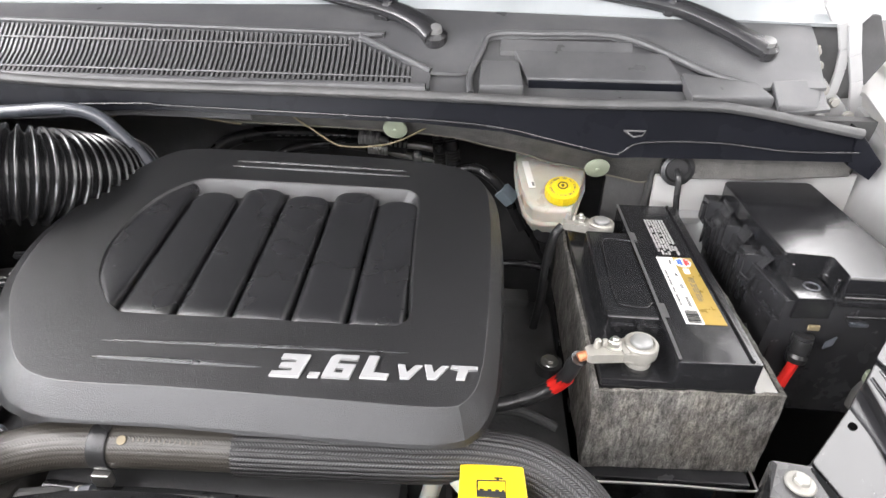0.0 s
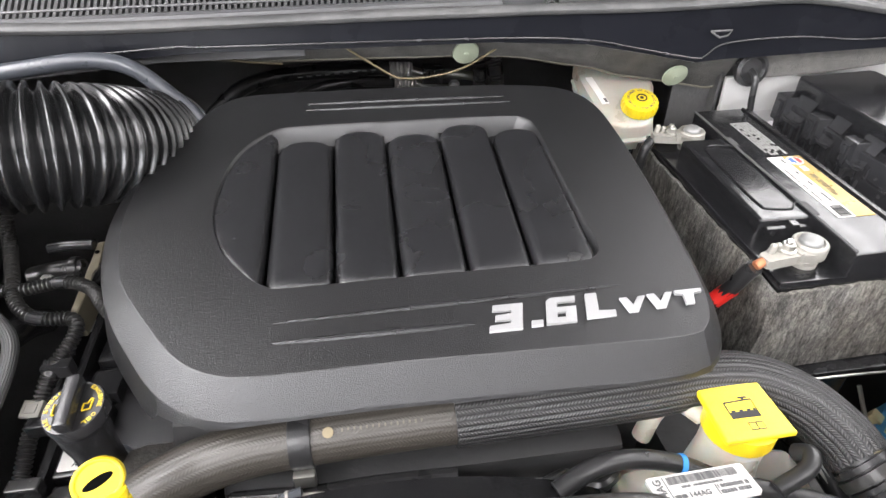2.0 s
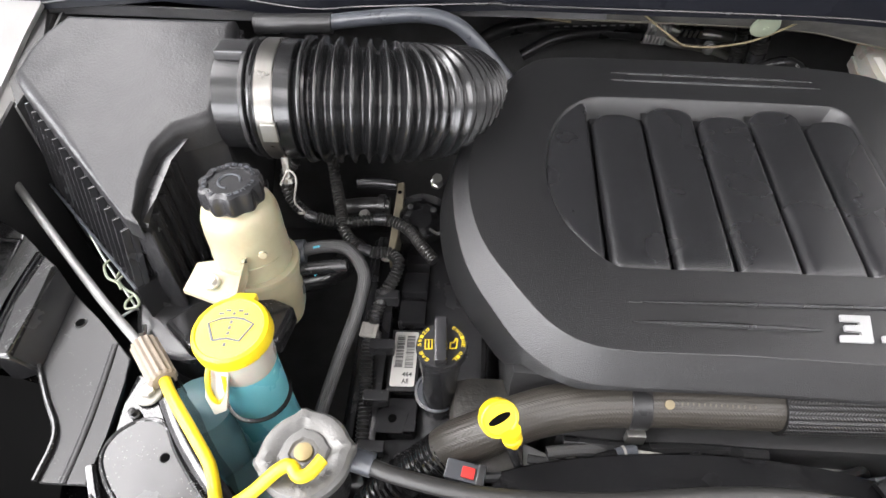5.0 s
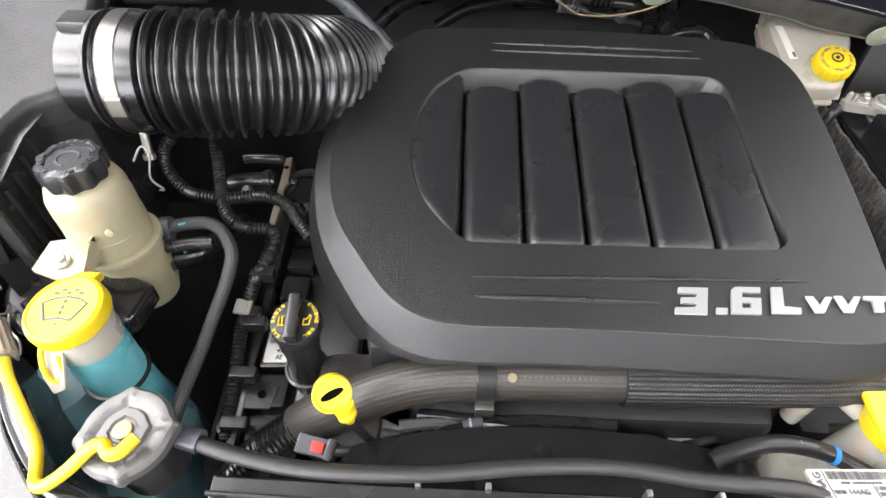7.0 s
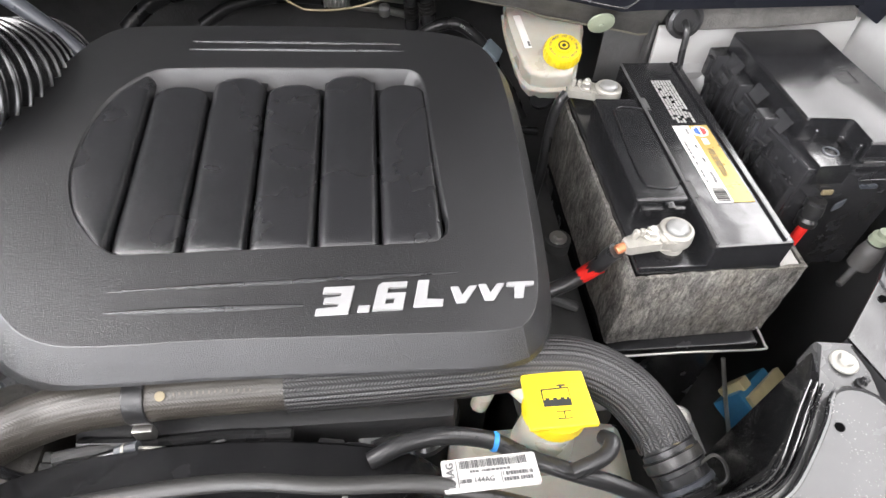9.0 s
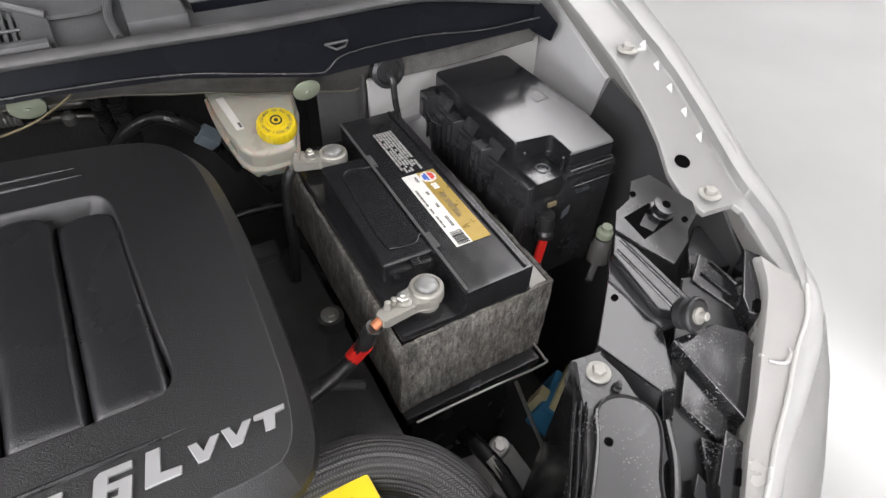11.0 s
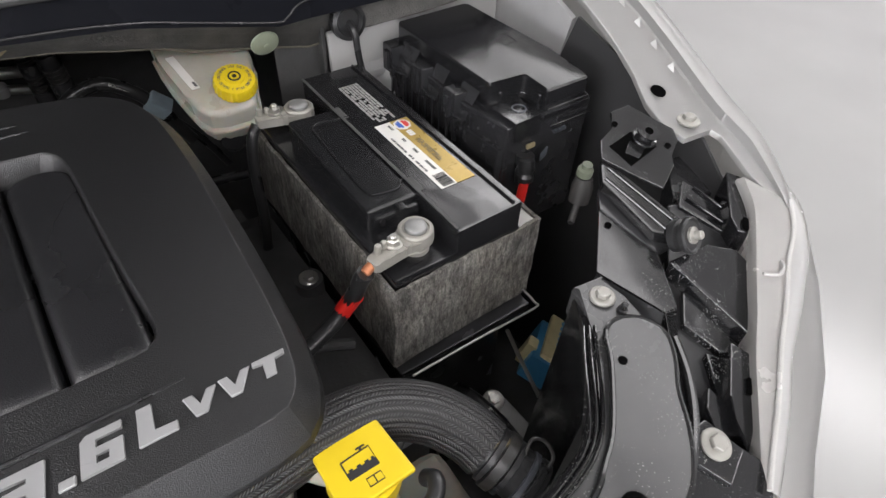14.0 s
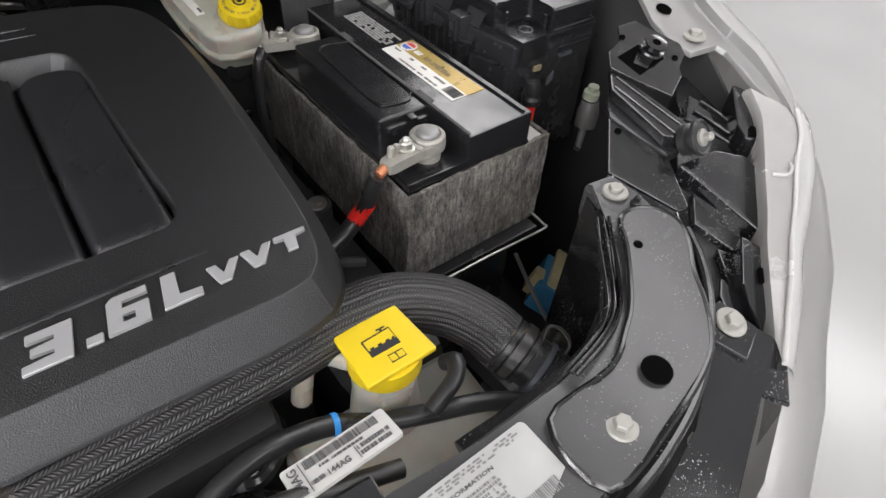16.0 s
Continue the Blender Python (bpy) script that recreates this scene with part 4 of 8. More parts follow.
    adj = part("aiming_screw", lathe([(0.010, -0.014), (0.0145, -0.012), (0.0145, -0.006), (0.0115, -0.004), (0.0115, 0.0), (0.0168, 0.001), (0.0168, 0.004), (0.0150, 0.0055), (0.0130, 0.004), (0.010, 0.004)], (sx(0.384), 0.322, 0.945), (0.15 * side, -0.75, 0.55), 24), RUBBER, lampt)
    part("screw_tip", lathe([(0.0078, 0.004), (0.0078, 0.0065), (0.0040, 0.0075), (0.0040, 0.013), (0.003, 0.014)], (sx(0.384), 0.322, 0.945), (0.15 * side, -0.75, 0.55), 12), WASHER, adj)

    if side < 0:
        continue
    brk = thing("headlamp_bracket", (sx(0.38), 0.38, 0.93), "glossy black pressed-steel bracket with water spots and their painted glints", "bracket", "headlamp brackets")
    outline = [(0.422, 0.461), (0.449, 0.461), (0.458, 0.441), (0.471, 0.418), (0.464, 0.404), (0.441, 0.394), (0.435, 0.384), (0.403, 0.369), (0.386, 0.395), (0.371, 0.421), (0.386, 0.438), (0.408, 0.443)]
    part("top_plate", slab(onS(outline), (0, 0, -0.003), 0.001), GLOSS, brk)
    part("plate_window", slab(onS([(0.388, 0.428), (0.423, 0.433), (0.435, 0.408), (0.392, 0.401)], 0.0004), (0, 0, -0.001)), VOID, brk)
    part("window_tongue", slab(onS([(0.397, 0.415), (0.412, 0.424), (0.424, 0.412), (0.405, 0.404)], 0.0010), (0, 0, -0.0006)), GLOSS, brk)
    st = part("stud_boss", lathe([(0.013, 0), (0.012, 0.003), (0.008, 0.004), (0.008, 0.008), (0.0115, 0.009), (0.0115, 0.0105), (0.004, 0.011)], (0.430, 0.421, body_z(0.421)), (0, -0.28, 1), 24), GLOSS, brk)
    part("stud_hole", lathe([(0.0042, 0.0108), (0.0042, 0.0114)], (0.430, 0.421, body_z(0.421)), (0, -0.28, 1), 12), VOID, st)
    for hx, hy in ((0.414, 0.447), (0.447, 0.404)):
        part("plate_hole", lathe([(0.003, 0), (0.003, 0.001)], (hx, hy, body_z(hy) + 0.0004), (0, -0.28, 1), 12), VOID, brk)
    part("rail_top", slab(onS([(0.374, 0.424), (0.379, 0.407), (0.387, 0.373), (0.398, 0.336), (0.379, 0.328), (0.360, 0.341), (0.355, 0.402)], -0.004), (0, 0, -0.012), 0.0025), GLOSS, brk)
    for ra in ([(0.372, 0.412), (0.381, 0.372), (0.389, 0.338)], [(0.361, 0.404), (0.368, 0.370), (0.374, 0.338)]):
        part("rail_ridge", tube(onS(ra, -0.0036), 0.0015, 8), GLOSS, brk)
    part("rail_side", slab(onS([(0.358, 0.407), (0.366, 0.341), (0.379, 0.330), (0.360, 0.331), (0.342, 0.388)], -0.016), (0, 0, -0.010), 0.002), BLACK, brk)
    part("lower_plate", slab(onS([(0.346, 0.392), (0.365, 0.338), (0.337, 0.284), (0.323, 0.286), (0.295, 0.342)], -0.018), (0, 0, -0.004), 0.0015), GLOSS, brk)
    part("plate_web", slab([(0.295, 0.342, 0.930), (0.323, 0.286, 0.915), (0.312, 0.276, 0.885), (0.278, 0.334, 0.90)], (0.003, 0, 0)), BLACK, brk)
    part("plate_tip", slab([(0.337, 0.284, 0.916), (0.323, 0.286, 0.916), (0.300, 0.262, 0.918), (0.296, 0.250, 0.91), (0.306, 0.252, 0.90)], (0, 0, -0.004), 0.001), GLOSS, brk)
    part("plate_web", slab([(0.365, 0.338, 0.931), (0.337, 0.284, 0.916), (0.337, 0.282, 0.85), (0.365, 0.336, 0.86)], (-0.003, 0, 0)), BLACK, brk)
    part("plate_hole", lathe([(0.0032, 0), (0.0032, 0.001)], (0.338, 0.372, body_z(0.372) - 0.0176), (0, -0.25, 1), 12), VOID, brk)

# the other side: flat wing closing panel and the bracket frame beside the prop rod
lbr = thing("headlamp_bracket", (-0.80, 0.40, 0.93), "glossy black bracket frame behind the far headlamp", "bracket", "headlamp brackets")
part("frame_bar", slab([(-0.925, 0.505, 0.948), (-0.895, 0.493, 0.947), (-0.867, 0.477, 0.946), (-0.847, 0.470, 0.945), (-0.845, 0.463, 0.944), (-0.878, 0.465, 0.944), (-0.925, 0.470, 0.945)], (0, 0, -0.016), 0.002), GLOSS, lbr)
part("frame_plate", slab([(-0.8465, 0.4695, 0.945), (-0.821, 0.450, 0.944), (-0.824, 0.400, 0.941), (-0.813, 0.345, 0.938), (-0.835, 0.345, 0.938), (-0.838, 0.417, 0.942)], (0, 0, -0.016), 0.002), GLOSS, lbr)
part("frame_bar", slab([(-0.925, 0.428, 0.943), (-0.852, 0.421, 0.942), (-0.839, 0.4175, 0.942), (-0.836, 0.345, 0.938), (-0.925, 0.345, 0.938)], (0, 0, -0.016), 0.002), GLOSS, lbr)
part("window_floor", slab([(-0.925, 0.475, 0.936), (-0.845, 0.468, 0.936), (-0.835, 0.415, 0.934), (-0.925, 0.42, 0.934)], (0, 0, -0.003)), BLACK, lbr)
part("window_lip", tube([(-0.920, 0.467, 0.9435), (-0.880, 0.4635, 0.9430), (-0.8475, 0.4615, 0.9430), (-0.8395, 0.421, 0.9412), (-0.854, 0.4235, 0.9412), (-0.920, 0.430, 0.942)], 0.0016, 8, 1, smooth=False), BLACK, lbr)
part("groove_floor", slab([(-0.823, 0.451, 0.938), (-0.806, 0.438, 0.938), (-0.795, 0.338, 0.932), (-0.816, 0.338, 0.932)], (0, 0, -0.003)), BLACK, lbr)
for o, r in ((0.0, 0.0016), (0.0055, 0.0013)):
    part("rail_ridge", tube([(-0.8185 + o, 0.4455 - 0.6 * o, 0.9435), (-0.8175 + o, 0.405, 0.9405), (-0.809 + o, 0.347, 0.9375)], r, 8), GLOSS, lbr)
part("rail", slab([(-0.811, 0.443, 0.946), (-0.794, 0.431, 0.946), (-0.7905, 0.388, 0.9435), (-0.785, 0.336, 0.940), (-0.799, 0.335, 0.940), (-0.8075, 0.388, 0.9435)], (0, 0, -0.010), 0.0028, 3), GLOSS, lbr)
part("rail_face", slab([(-0.7945, 0.4315, 0.942), (-0.7855, 0.3345, 0.936), (-0.7745, 0.3415, 0.9115), (-0.786, 0.4235, 0.9125)], (-0.003, 0, -0.002), 0.0008), BLACK, lbr)
part("rail_end", slab([(-0.801, 0.336, 0.938), (-0.785, 0.3345, 0.938), (-0.773, 0.338, 0.912), (-0.800, 0.336, 0.900)], (0, 0.004, 0), 0.001), GLOSS, lbr)
# Near-black sheet painting the shade of the cavity behind the lamp.
part("lamp_cavity_shade", slab([(-0.925, 0.342, 0.915), (-0.800, 0.338, 0.905), (-0.774, 0.336, 0.90), (-0.728, 0.280, 0.895), (-0.735, 0.22, 0.84), (-0.925, 0.22, 0.85)], (0, 0, -0.01), 0.002), VOID, lbr)
closing = thing("wing_closing_panel", (-0.74, 0.35, 0.91), "satin black closing panel beside the wing, with a drain hole", "panel")
part("sheet", slab([(-0.786, 0.4235, 0.9145), (-0.744, 0.391, 0.9145), (-0.702, 0.356, 0.914), (-0.698, 0.331, 0.9125), (-0.693, 0.287, 0.910), (-0.691, 0.25, 0.908), (-0.728, 0.25, 0.908), (-0.731, 0.286, 0.910), (-0.7745, 0.3415, 0.913)], (0, 0, -0.004), 0.0015), PANELBLACK, closing)
part("rolled_lip", tube([(-0.7765, 0.3440, 0.9150), (-0.756, 0.3165, 0.9135), (-0.7325, 0.286, 0.9122), (-0.7295, 0.25, 0.910)], 0.0024, 10), GLOSS, closing)
part("press_fold", tube([(-0.722, 0.3695, 0.9140), (-0.716, 0.33, 0.9122), (-0.711, 0.287, 0.9100), (-0.709, 0.25, 0.908)], 0.0030, 10, flat=0.5), PANELBLACK, closing)
part("drain_hole", lathe([(0.0042, 0), (0.0042, 0.001)], (-0.7635, 0.390, 0.9146), (0, -0.02, 1), 16), VOID, closing)
part("hole_rim", tube([(-0.7635 + 0.0046 * math.cos(a), 0.390 + 0.0046 * math.sin(a), 0.9147) for a in (2 * math.pi * k / 20 for k in range(21))], 0.0007, 6, 1, smooth=False), PANELBLACK, closing)

# ---- bulkhead: cowl, seal, windscreen, wipers ----
cowl = thing("cowl", (MID, 0.80, 1.05), "weathered grey plastic cowl panel with a slotted air grille", "cowl")


COWL_PROFILE = [(0.74, 1.072), (0.785, 1.083), (0.82, 1.104), (0.86, 1.138), (0.90, 1.160), (0.95, 1.175)]


def cowl_z(y):
    for (ya, za), (yb, zb) in zip(COWL_PROFILE, COWL_PROFILE[1:]):
        if y <= yb:
            return za + (zb - za) * (y - ya) / (yb - ya)
    return 1.175


def cowl_sheet(lo, hi, lift, thick=0.004, n=40):
    """A strip lying on the cowl's profile between the edges lo(x) and hi(x), given as (x, y) corners."""
    def at(pts, x):
        for (xa, ya), (xb, yb) in zip(pts, pts[1:]):
            if x <= xb:
                return ya + (yb - ya) * (x - xa) / (xb - xa)
        return pts[-1][1]
    bm = bmesh.new()
    x0, x1 = max(lo[0][0], hi[0][0]), min(lo[-1][0], hi[-1][0])
    cols = []
    for i in range(n + 1):
        x = x0 + (x1 - x0) * i / n
        a, b = at(lo, x), at(hi, x)
        cols.append([bm.verts.new((x, a + (b - a) * k / 10, cowl_z(a + (b - a) * k / 10) + lift)) for k in range(11)])
    for a, b in zip(cols, cols[1:]):
        for k in range(10):
            bm.faces.new((a[k], b[k], b[k + 1], a[k + 1]))
    r = bmesh.ops.extrude_face_region(bm, geom=bm.faces[:])
    bmesh.ops.translate(bm, verts=[g for g in r["geom"] if isinstance(g, bmesh.types.BMVert)], vec=(0, 0, -thick))
    return bm


def on_cowl(pts, lift=0.0):
    return [(x, y, cowl_z(y) + lift) for x, y in pts]


part("panel", cowl_sheet([(-0.97, 0.762), (0.36, 0.762), (0.42, 0.764), (0.47, 0.775)], [(-0.97, 0.893), (MID, 0.900), (0.47, 0.888)], -0.008), COWL, cowl)
part("panel_rise", cowl_sheet([(-0.97, 0.860), (-0.17, 0.851), (-0.13, 0.846), (-0.08, 0.826), (-0.036, 0.806), (0.012, 0.806), (0.040, 0.854), (0.20, 0.858), (0.255, 0.846), (0.375, 0.797), (0.47, 0.80)], [(-0.97, 0.896), (MID, 0.904), (0.47, 0.892)], 0.0, n=120), COWL, cowl)
# Black bed paints the shade seen between the slats.
part("grille_bed", cowl_sheet([(-0.95, 0.783), (-0.05, 0.783)], [(-0.95, 0.860), (-0.17, 0.850), (-0.13, 0.846), (-0.05, 0.806)], -0.007, 0.002, 60), BLACK, cowl, "black sheet standing in for the shade behind the slots")
part("grille_lip", tube(on_cowl([(-0.96, 0.776), (-0.5, 0.775), (-0.04, 0.775)], 0.002), 0.007, 10), COWL, cowl)
part("grille_lip", tube(on_cowl([(-0.96, 0.862), (-0.17, 0.852), (-0.135, 0.848), (-0.085, 0.828), (-0.036, 0.806)], 0.002), 0.004, 10), COWL, cowl)
part("grille_end", cowl_sheet([(-0.062, 0.778), (-0.036, 0.778)], [(-0.062, 0.818), (-0.036, 0.805)], 0.0, 0.006, 4), COWL, cowl)


def slat_mesh(top):
    bm = bmesh.new()
    ys = [0.7825 + (top - 0.7825) * k / 8 for k in range(9)]
    rows = [[bm.verts.new((dx, y, cowl_z(y) + dz)) for y in ys] for dx, dz in ((-0.0017, -0.005), (-0.0017, 0.0), (0.0017, 0.0), (0.0017, -0.005))]
    for a, b in zip(rows, rows[1:]):
        for k in range(8):
            bm.faces.new((a[k], a[k + 1], b[k + 1], b[k]))
    return bm


SLAT, shared = 0.0069, None
for k in range(128):
    x = -0.066 - k * SLAT
    if x > -0.15:
        c = part("grille_slat", slat_mesh(0.814 + (-0.066 - x) * 0.42), COWL, cowl)
    elif shared is None:
        c = part("grille_slat", slat_mesh(0.858), COWL, cowl)
        shared = c.data
    else:
        c = bpy.data.objects.new("grille_slat", shared)
        scene.collection.objects.link(c)
        c.parent = cowl
    c.location.x = x
for by in (0.797, 0.838):
    part("grille_bar", tube(on_cowl([(-0.95, by), (-0.15 if by > 0.82 else -0.06, by)], 0.0005), 0.0016, 6, steps=1), COWL, cowl)
# recess with a raised service cover on the driver's side
part("recess_ridge", tube(on_cowl([(0.018, 0.768), (0.016, 0.800), (0.030, 0.836), (0.043, 0.855), (0.10, 0.858), (0.20, 0.858), (0.255, 0.845), (0.32, 0.818), (0.378, 0.796)], 0.001), 0.0045, 10, 8), COWL, cowl)
part("recess_step", cowl_sheet([(0.055, 0.836), (0.23, 0.836)], [(0.055, 0.850), (0.23, 0.850)], 0.001, 0.006, 4), COWL, cowl)
lid = part("service_cover", slab([(0.090, 0.799, 1.094), (0.292, 0.800, 1.094), (0.274, 0.838, 1.121), (0.073, 0.837, 1.121)], (0.002, 0, -0.024), 0.0025, 3), COWL, cowl, "raised rectangular grey cover")
part("cover_front", slab([(0.092, 0.7965, 1.091), (0.2935, 0.7975, 1.091), (0.2945, 0.7965, 1.070), (0.094, 0.7955, 1.070)], (0, 0.004, 0), 0.001), COWLDARK, lid)
part("cover_step", slab([(0.028, 0.775, 1.090), (0.086, 0.776, 1.090), (0.080, 0.815, 1.112), (0.030, 0.815, 1.112)], (0, 0, -0.02), 0.004), COWL, cowl)
part("cover_step", slab([(0.296, 0.772, 1.084), (0.400, 0.776, 1.084), (0.380, 0.797, 1.098), (0.288, 0.808, 1.104)], (0, 0, -0.015), 0.003), COWL, cowl)
part("panel_end", slab([(0.40, 0.764, 1.078), (0.455, 0.775, 1.072), (0.475, 0.82, 1.10), (0.40, 0.80, 1.10)], (0, 0, -0.01), 0.004), COWL, cowl)
# rubber bulb seal and the dark leading panel
part("bulb_seal", tube([(-0.97, 0.775, 1.082), (-0.93, 0.763, 1.089), (-0.84, 0.757, 1.102), (-0.71, 0.757, 1.100), (-0.60, 0.757, 1.086), (-0.45, 0.757, 1.080), (-0.2, 0.757, 1.080), (0.0, 0.757, 1.078), (0.15, 0.757, 1.075), (0.30, 0.757, 1.077), (0.36, 0.757, 1.073), (0.44, 0.755, 1.060), (0.50, 0.745, 1.052)], 0.0085, 12, 6, flat=0.75), SEAL, cowl, "dusty grey rubber bulb seal")
face = [(-0.97, 1.08), (-0.93, 1.085), (-0.84, 1.098), (-0.71, 1.096), (-0.60, 1.082), (-0.45, 1.076), (-0.2, 1.076), (0.0, 1.074), (0.15, 1.071), (0.30, 1.073), (0.36, 1.069), (0.44, 1.056), (0.50, 1.048)]
low = [(0.505, 1.014), (0.40, 1.012), (0.24, 1.010), (0.205, 1.008), (0.12, 1.026), (0.06, 1.038), (-0.05, 1.046), (-0.2, 1.048), (-0.38, 1.052), (-0.55, 1.046), (-0.62, 1.040), (-0.78, 1.056), (-0.93, 1.044), (-0.97, 1.04)]
part("leading_panel", slab([(x, 0.758, z) for x, z in face] + [(x, 0.748, z) for x, z in low], (0, 0.006, -0.002)), COWLDARK, cowl, "dark blue-black moulded leading panel")
part("panel_crease", tube([(0.505, 0.744, 1.028), (0.42, 0.746, 1.026), (0.33, 0.748, 1.033), (0.24, 0.748, 1.030), (0.215, 0.748, 1.016), (0.20, 0.747, 1.014), (0.12, 0.747, 1.031), (0.06, 0.747, 1.043), (-0.05, 0.747, 1.051), (-0.37, 0.747, 1.058), (-0.40, 0.747, 1.060), (-0.55, 0.747, 1.054), (-0.62, 0.747, 1.051), (-0.77, 0.747, 1.069), (-0.93, 0.747, 1.052)], 0.0013, 8, 6), BLACK, cowl)
tri = [(0.213, 0.7470, 1.046), (0.240, 0.7470, 1.046), (0.236, 0.7470, 1.040), (0.226, 0.7470, 1.038)]
part("moulded_mark", tube([(x, y - 0.0015, z) for x, y, z in tri + tri[:1]], 0.0013, 6, smooth=False), SEAL, cowl)
part("seal_end", slab([(0.50, 0.752, 1.055), (0.528, 0.73, 1.02), (0.524, 0.735, 0.995), (0.50, 0.75, 1.008)], (0.004, 0.03, 0), 0.002), COWLDARK, cowl)

def hung(x, z, k=1.05):
    """A point of the mat's lower edge, swung back under the cowl."""
    return (-0.05 + (x + 0.05) * k, 0.80, 1.27 - (1.27 - z) * k)


mat_top = [(-0.43, 1.053), (-0.275, 1.052), (-0.05, 1.048), (0.06, 1.040), (0.12, 1.028), (0.205, 1.012), (0.275, 1.012)]
mat_low = [(0.268, 0.978), (0.258, 0.969), (0.243, 0.967), (0.225, 0.971), (0.185, 0.979), (0.15, 0.986), (0.118, 0.992), (0.083, 1.003), (0.04, 1.011), (-0.007, 1.021), (-0.064, 1.026), (-0.15, 1.029), (-0.275, 1.032), (-0.33, 1.034), (-0.43, 1.046)]
ins = thing("insulation_mat", (0, 0.78, 1.0), "grey-brown fibre insulation mat pinned under the cowl", "insulation")
part("mat_sheet", slab([(x, 0.764, z) for x, z in mat_top] + [hung(x, z) for x, z in mat_low], (0, 0.006, 0.002), 0.001), MATS, ins)
part("mat_edge", tube([hung(x, z) for x, z in mat_low], 0.0014, 8, 4), FADED, ins, "tan bound edge of the mat")
# Added sheet; its dark colour stands in for shade beside the reservoir.
part("shade_board", slab([(0.215, 0.806, 1.04), (0.28, 0.806, 1.03), (0.28, 0.806, 0.80), (0.215, 0.806, 0.80)], (0, 0.004, 0)), MATTE, ins, "dark sheet standing in for the shade beside the reservoir")
part("flange_strip", slab([(-0.95, 0.757, 1.048), (-0.60, 0.757, 1.040), (-0.43, 0.757, 1.052), (-0.27, 0.757, 1.052), (-0.27, 0.759, 1.038), (-0.43, 0.759, 1.040), (-0.60, 0.759, 1.028), (-0.95, 0.759, 1.034)], (0, 0.004, 0), 0.001), COWL, ins, "thin grey flange strip")
for gx, gy, gz in ((-0.081, 0.776, 1.027), (0.192, 0.768, 0.985)):
    part("push_pin", lathe([(0.0165, 0), (0.016, 0.002), (0.010, 0.0035), (0.003, 0.004), (0.003, 0.0055), (0.001, 0.006)], (gx, gy, gz), (0, -1, -0.42), 28), GUARD, ins, "pale green nylon push pin")
gr = thing("cable_grommet", (0.298, 0.775, 0.985), "black rubber grommet where a cable enters the bulkhead", "grommet")
part("collar", lathe([(0.022, -0.004), (0.022, 0.004), (0.017, 0.006), (0.014, 0.002), (0.008, 0.003)], (0.298, 0.770, 0.986), (0, -1, 0.15), 28), RUBBER, gr)
part("cable", tube([(0.298, 0.772, 0.986), (0.298, 0.755, 0.978), (0.300, 0.752, 0.95), (0.305, 0.752, 0.92), (0.308, 0.755, 0.88)], 0.0042, 10), RUBBER, gr)

ws = thing("windscreen", (MID, 1.2, 1.3), "tilted windscreen glass with a pale streaky reflection put into its colour", "windscreen", kind="structure")
part("pane", slab([(-0.93, 0.885, 1.150), (MID, 0.905, 1.155), (0.52, 0.885, 1.150), (0.40, 1.75, 1.72), (-0.80, 1.75, 1.72)], (0, -0.003, 0.005)), GLASS, ws)


def wiper(name_x, pts, blade):
    w = thing("wiper", pts[-1], "black wiper arm with a pale pivot nut", "wiper", "wipers")
    part("arm", tube(pts, 0.0195, 16, 8, flat=0.62, rad=lambda s: 0.70 + 0.42 * s), BLACK, w)
    mid = smooth_path(pts, 8)
    k = len(mid) // 2
    part("arm_joint", lathe([(0.0165, -0.006), (0.0180, -0.004), (0.0180, 0.004), (0.0165, 0.006)], mid[k], mid[k + 1] - mid[k - 1], 16), BLACK, w)
    x, y, z = pts[-1]
    part("pivot", lathe([(0.018, -0.02), (0.017, 0.004), (0.012, 0.008)], (x, y, z), (0, -0.4, 1), 24), BLACK, w)
    part("pivot_nut", lathe([(0.0105, 0.006), (0.0095, 0.014), (0.004, 0.017)], (x, y, z), (0, -0.4, 1), 18), ALU, w)
    part("blade", tube(blade, 0.006, 8, 4), RUBBER, w)
    return w


wiper("l", [(-0.30, 0.925, 1.192), (-0.19, 0.905, 1.175), (-0.10, 0.884, 1.160), (-0.055, 0.864, 1.146), (-0.034, 0.850, 1.132)], [(-0.9, 0.965, 1.205), (-0.55, 0.945, 1.198), (-0.20, 0.91, 1.178)])
wiper("r", [(0.05, 0.945, 1.198), (0.17, 0.925, 1.185), (0.285, 0.902, 1.170), (0.345, 0.872, 1.152), (0.40, 0.845, 1.128)], [(-0.35, 0.955, 1.205), (0.0, 0.945, 1.2), (0.28, 0.91, 1.18)])

hinge = part("bonnet_hinge", slab([(0.472, 0.875, 1.075), (0.500, 0.880, 1.052), (0.560, 0.885, 1.055), (0.590, 0.89, 1.11), (0.565, 0.90, 1.165), (0.500, 0.90, 1.165), (0.470, 0.89, 1.14)], (0, 0.01, 0), 0.004), MATTE, car, "dark hinge pocket with painted hinge arms")
def strap(name, pts, wide, label=""):
    """A flat pressed arm along the points, facing the bay."""
    bm = bmesh.new()
    for (xa, ya, za), (xb, yb, zb) in zip(pts, pts[1:]):
        d = Vector((zb - za, 0, xa - xb)).normalized() * wide
        slab([Vector((xa, ya, za)) + d, Vector((xb, yb, zb)) + d, Vector((xb, yb, zb)) - d, Vector((xa, ya, za)) - d], (0, 0.005, 0), 0.001, 1, bm)
    return part(name, bm, PRIMER, hinge, label)


strap("hinge_arm", [(0.500, 0.866, 1.160), (0.514, 0.866, 1.126), (0.518, 0.866, 1.098), (0.518, 0.866, 1.066)], 0.0065, "silver painted hinge arm")
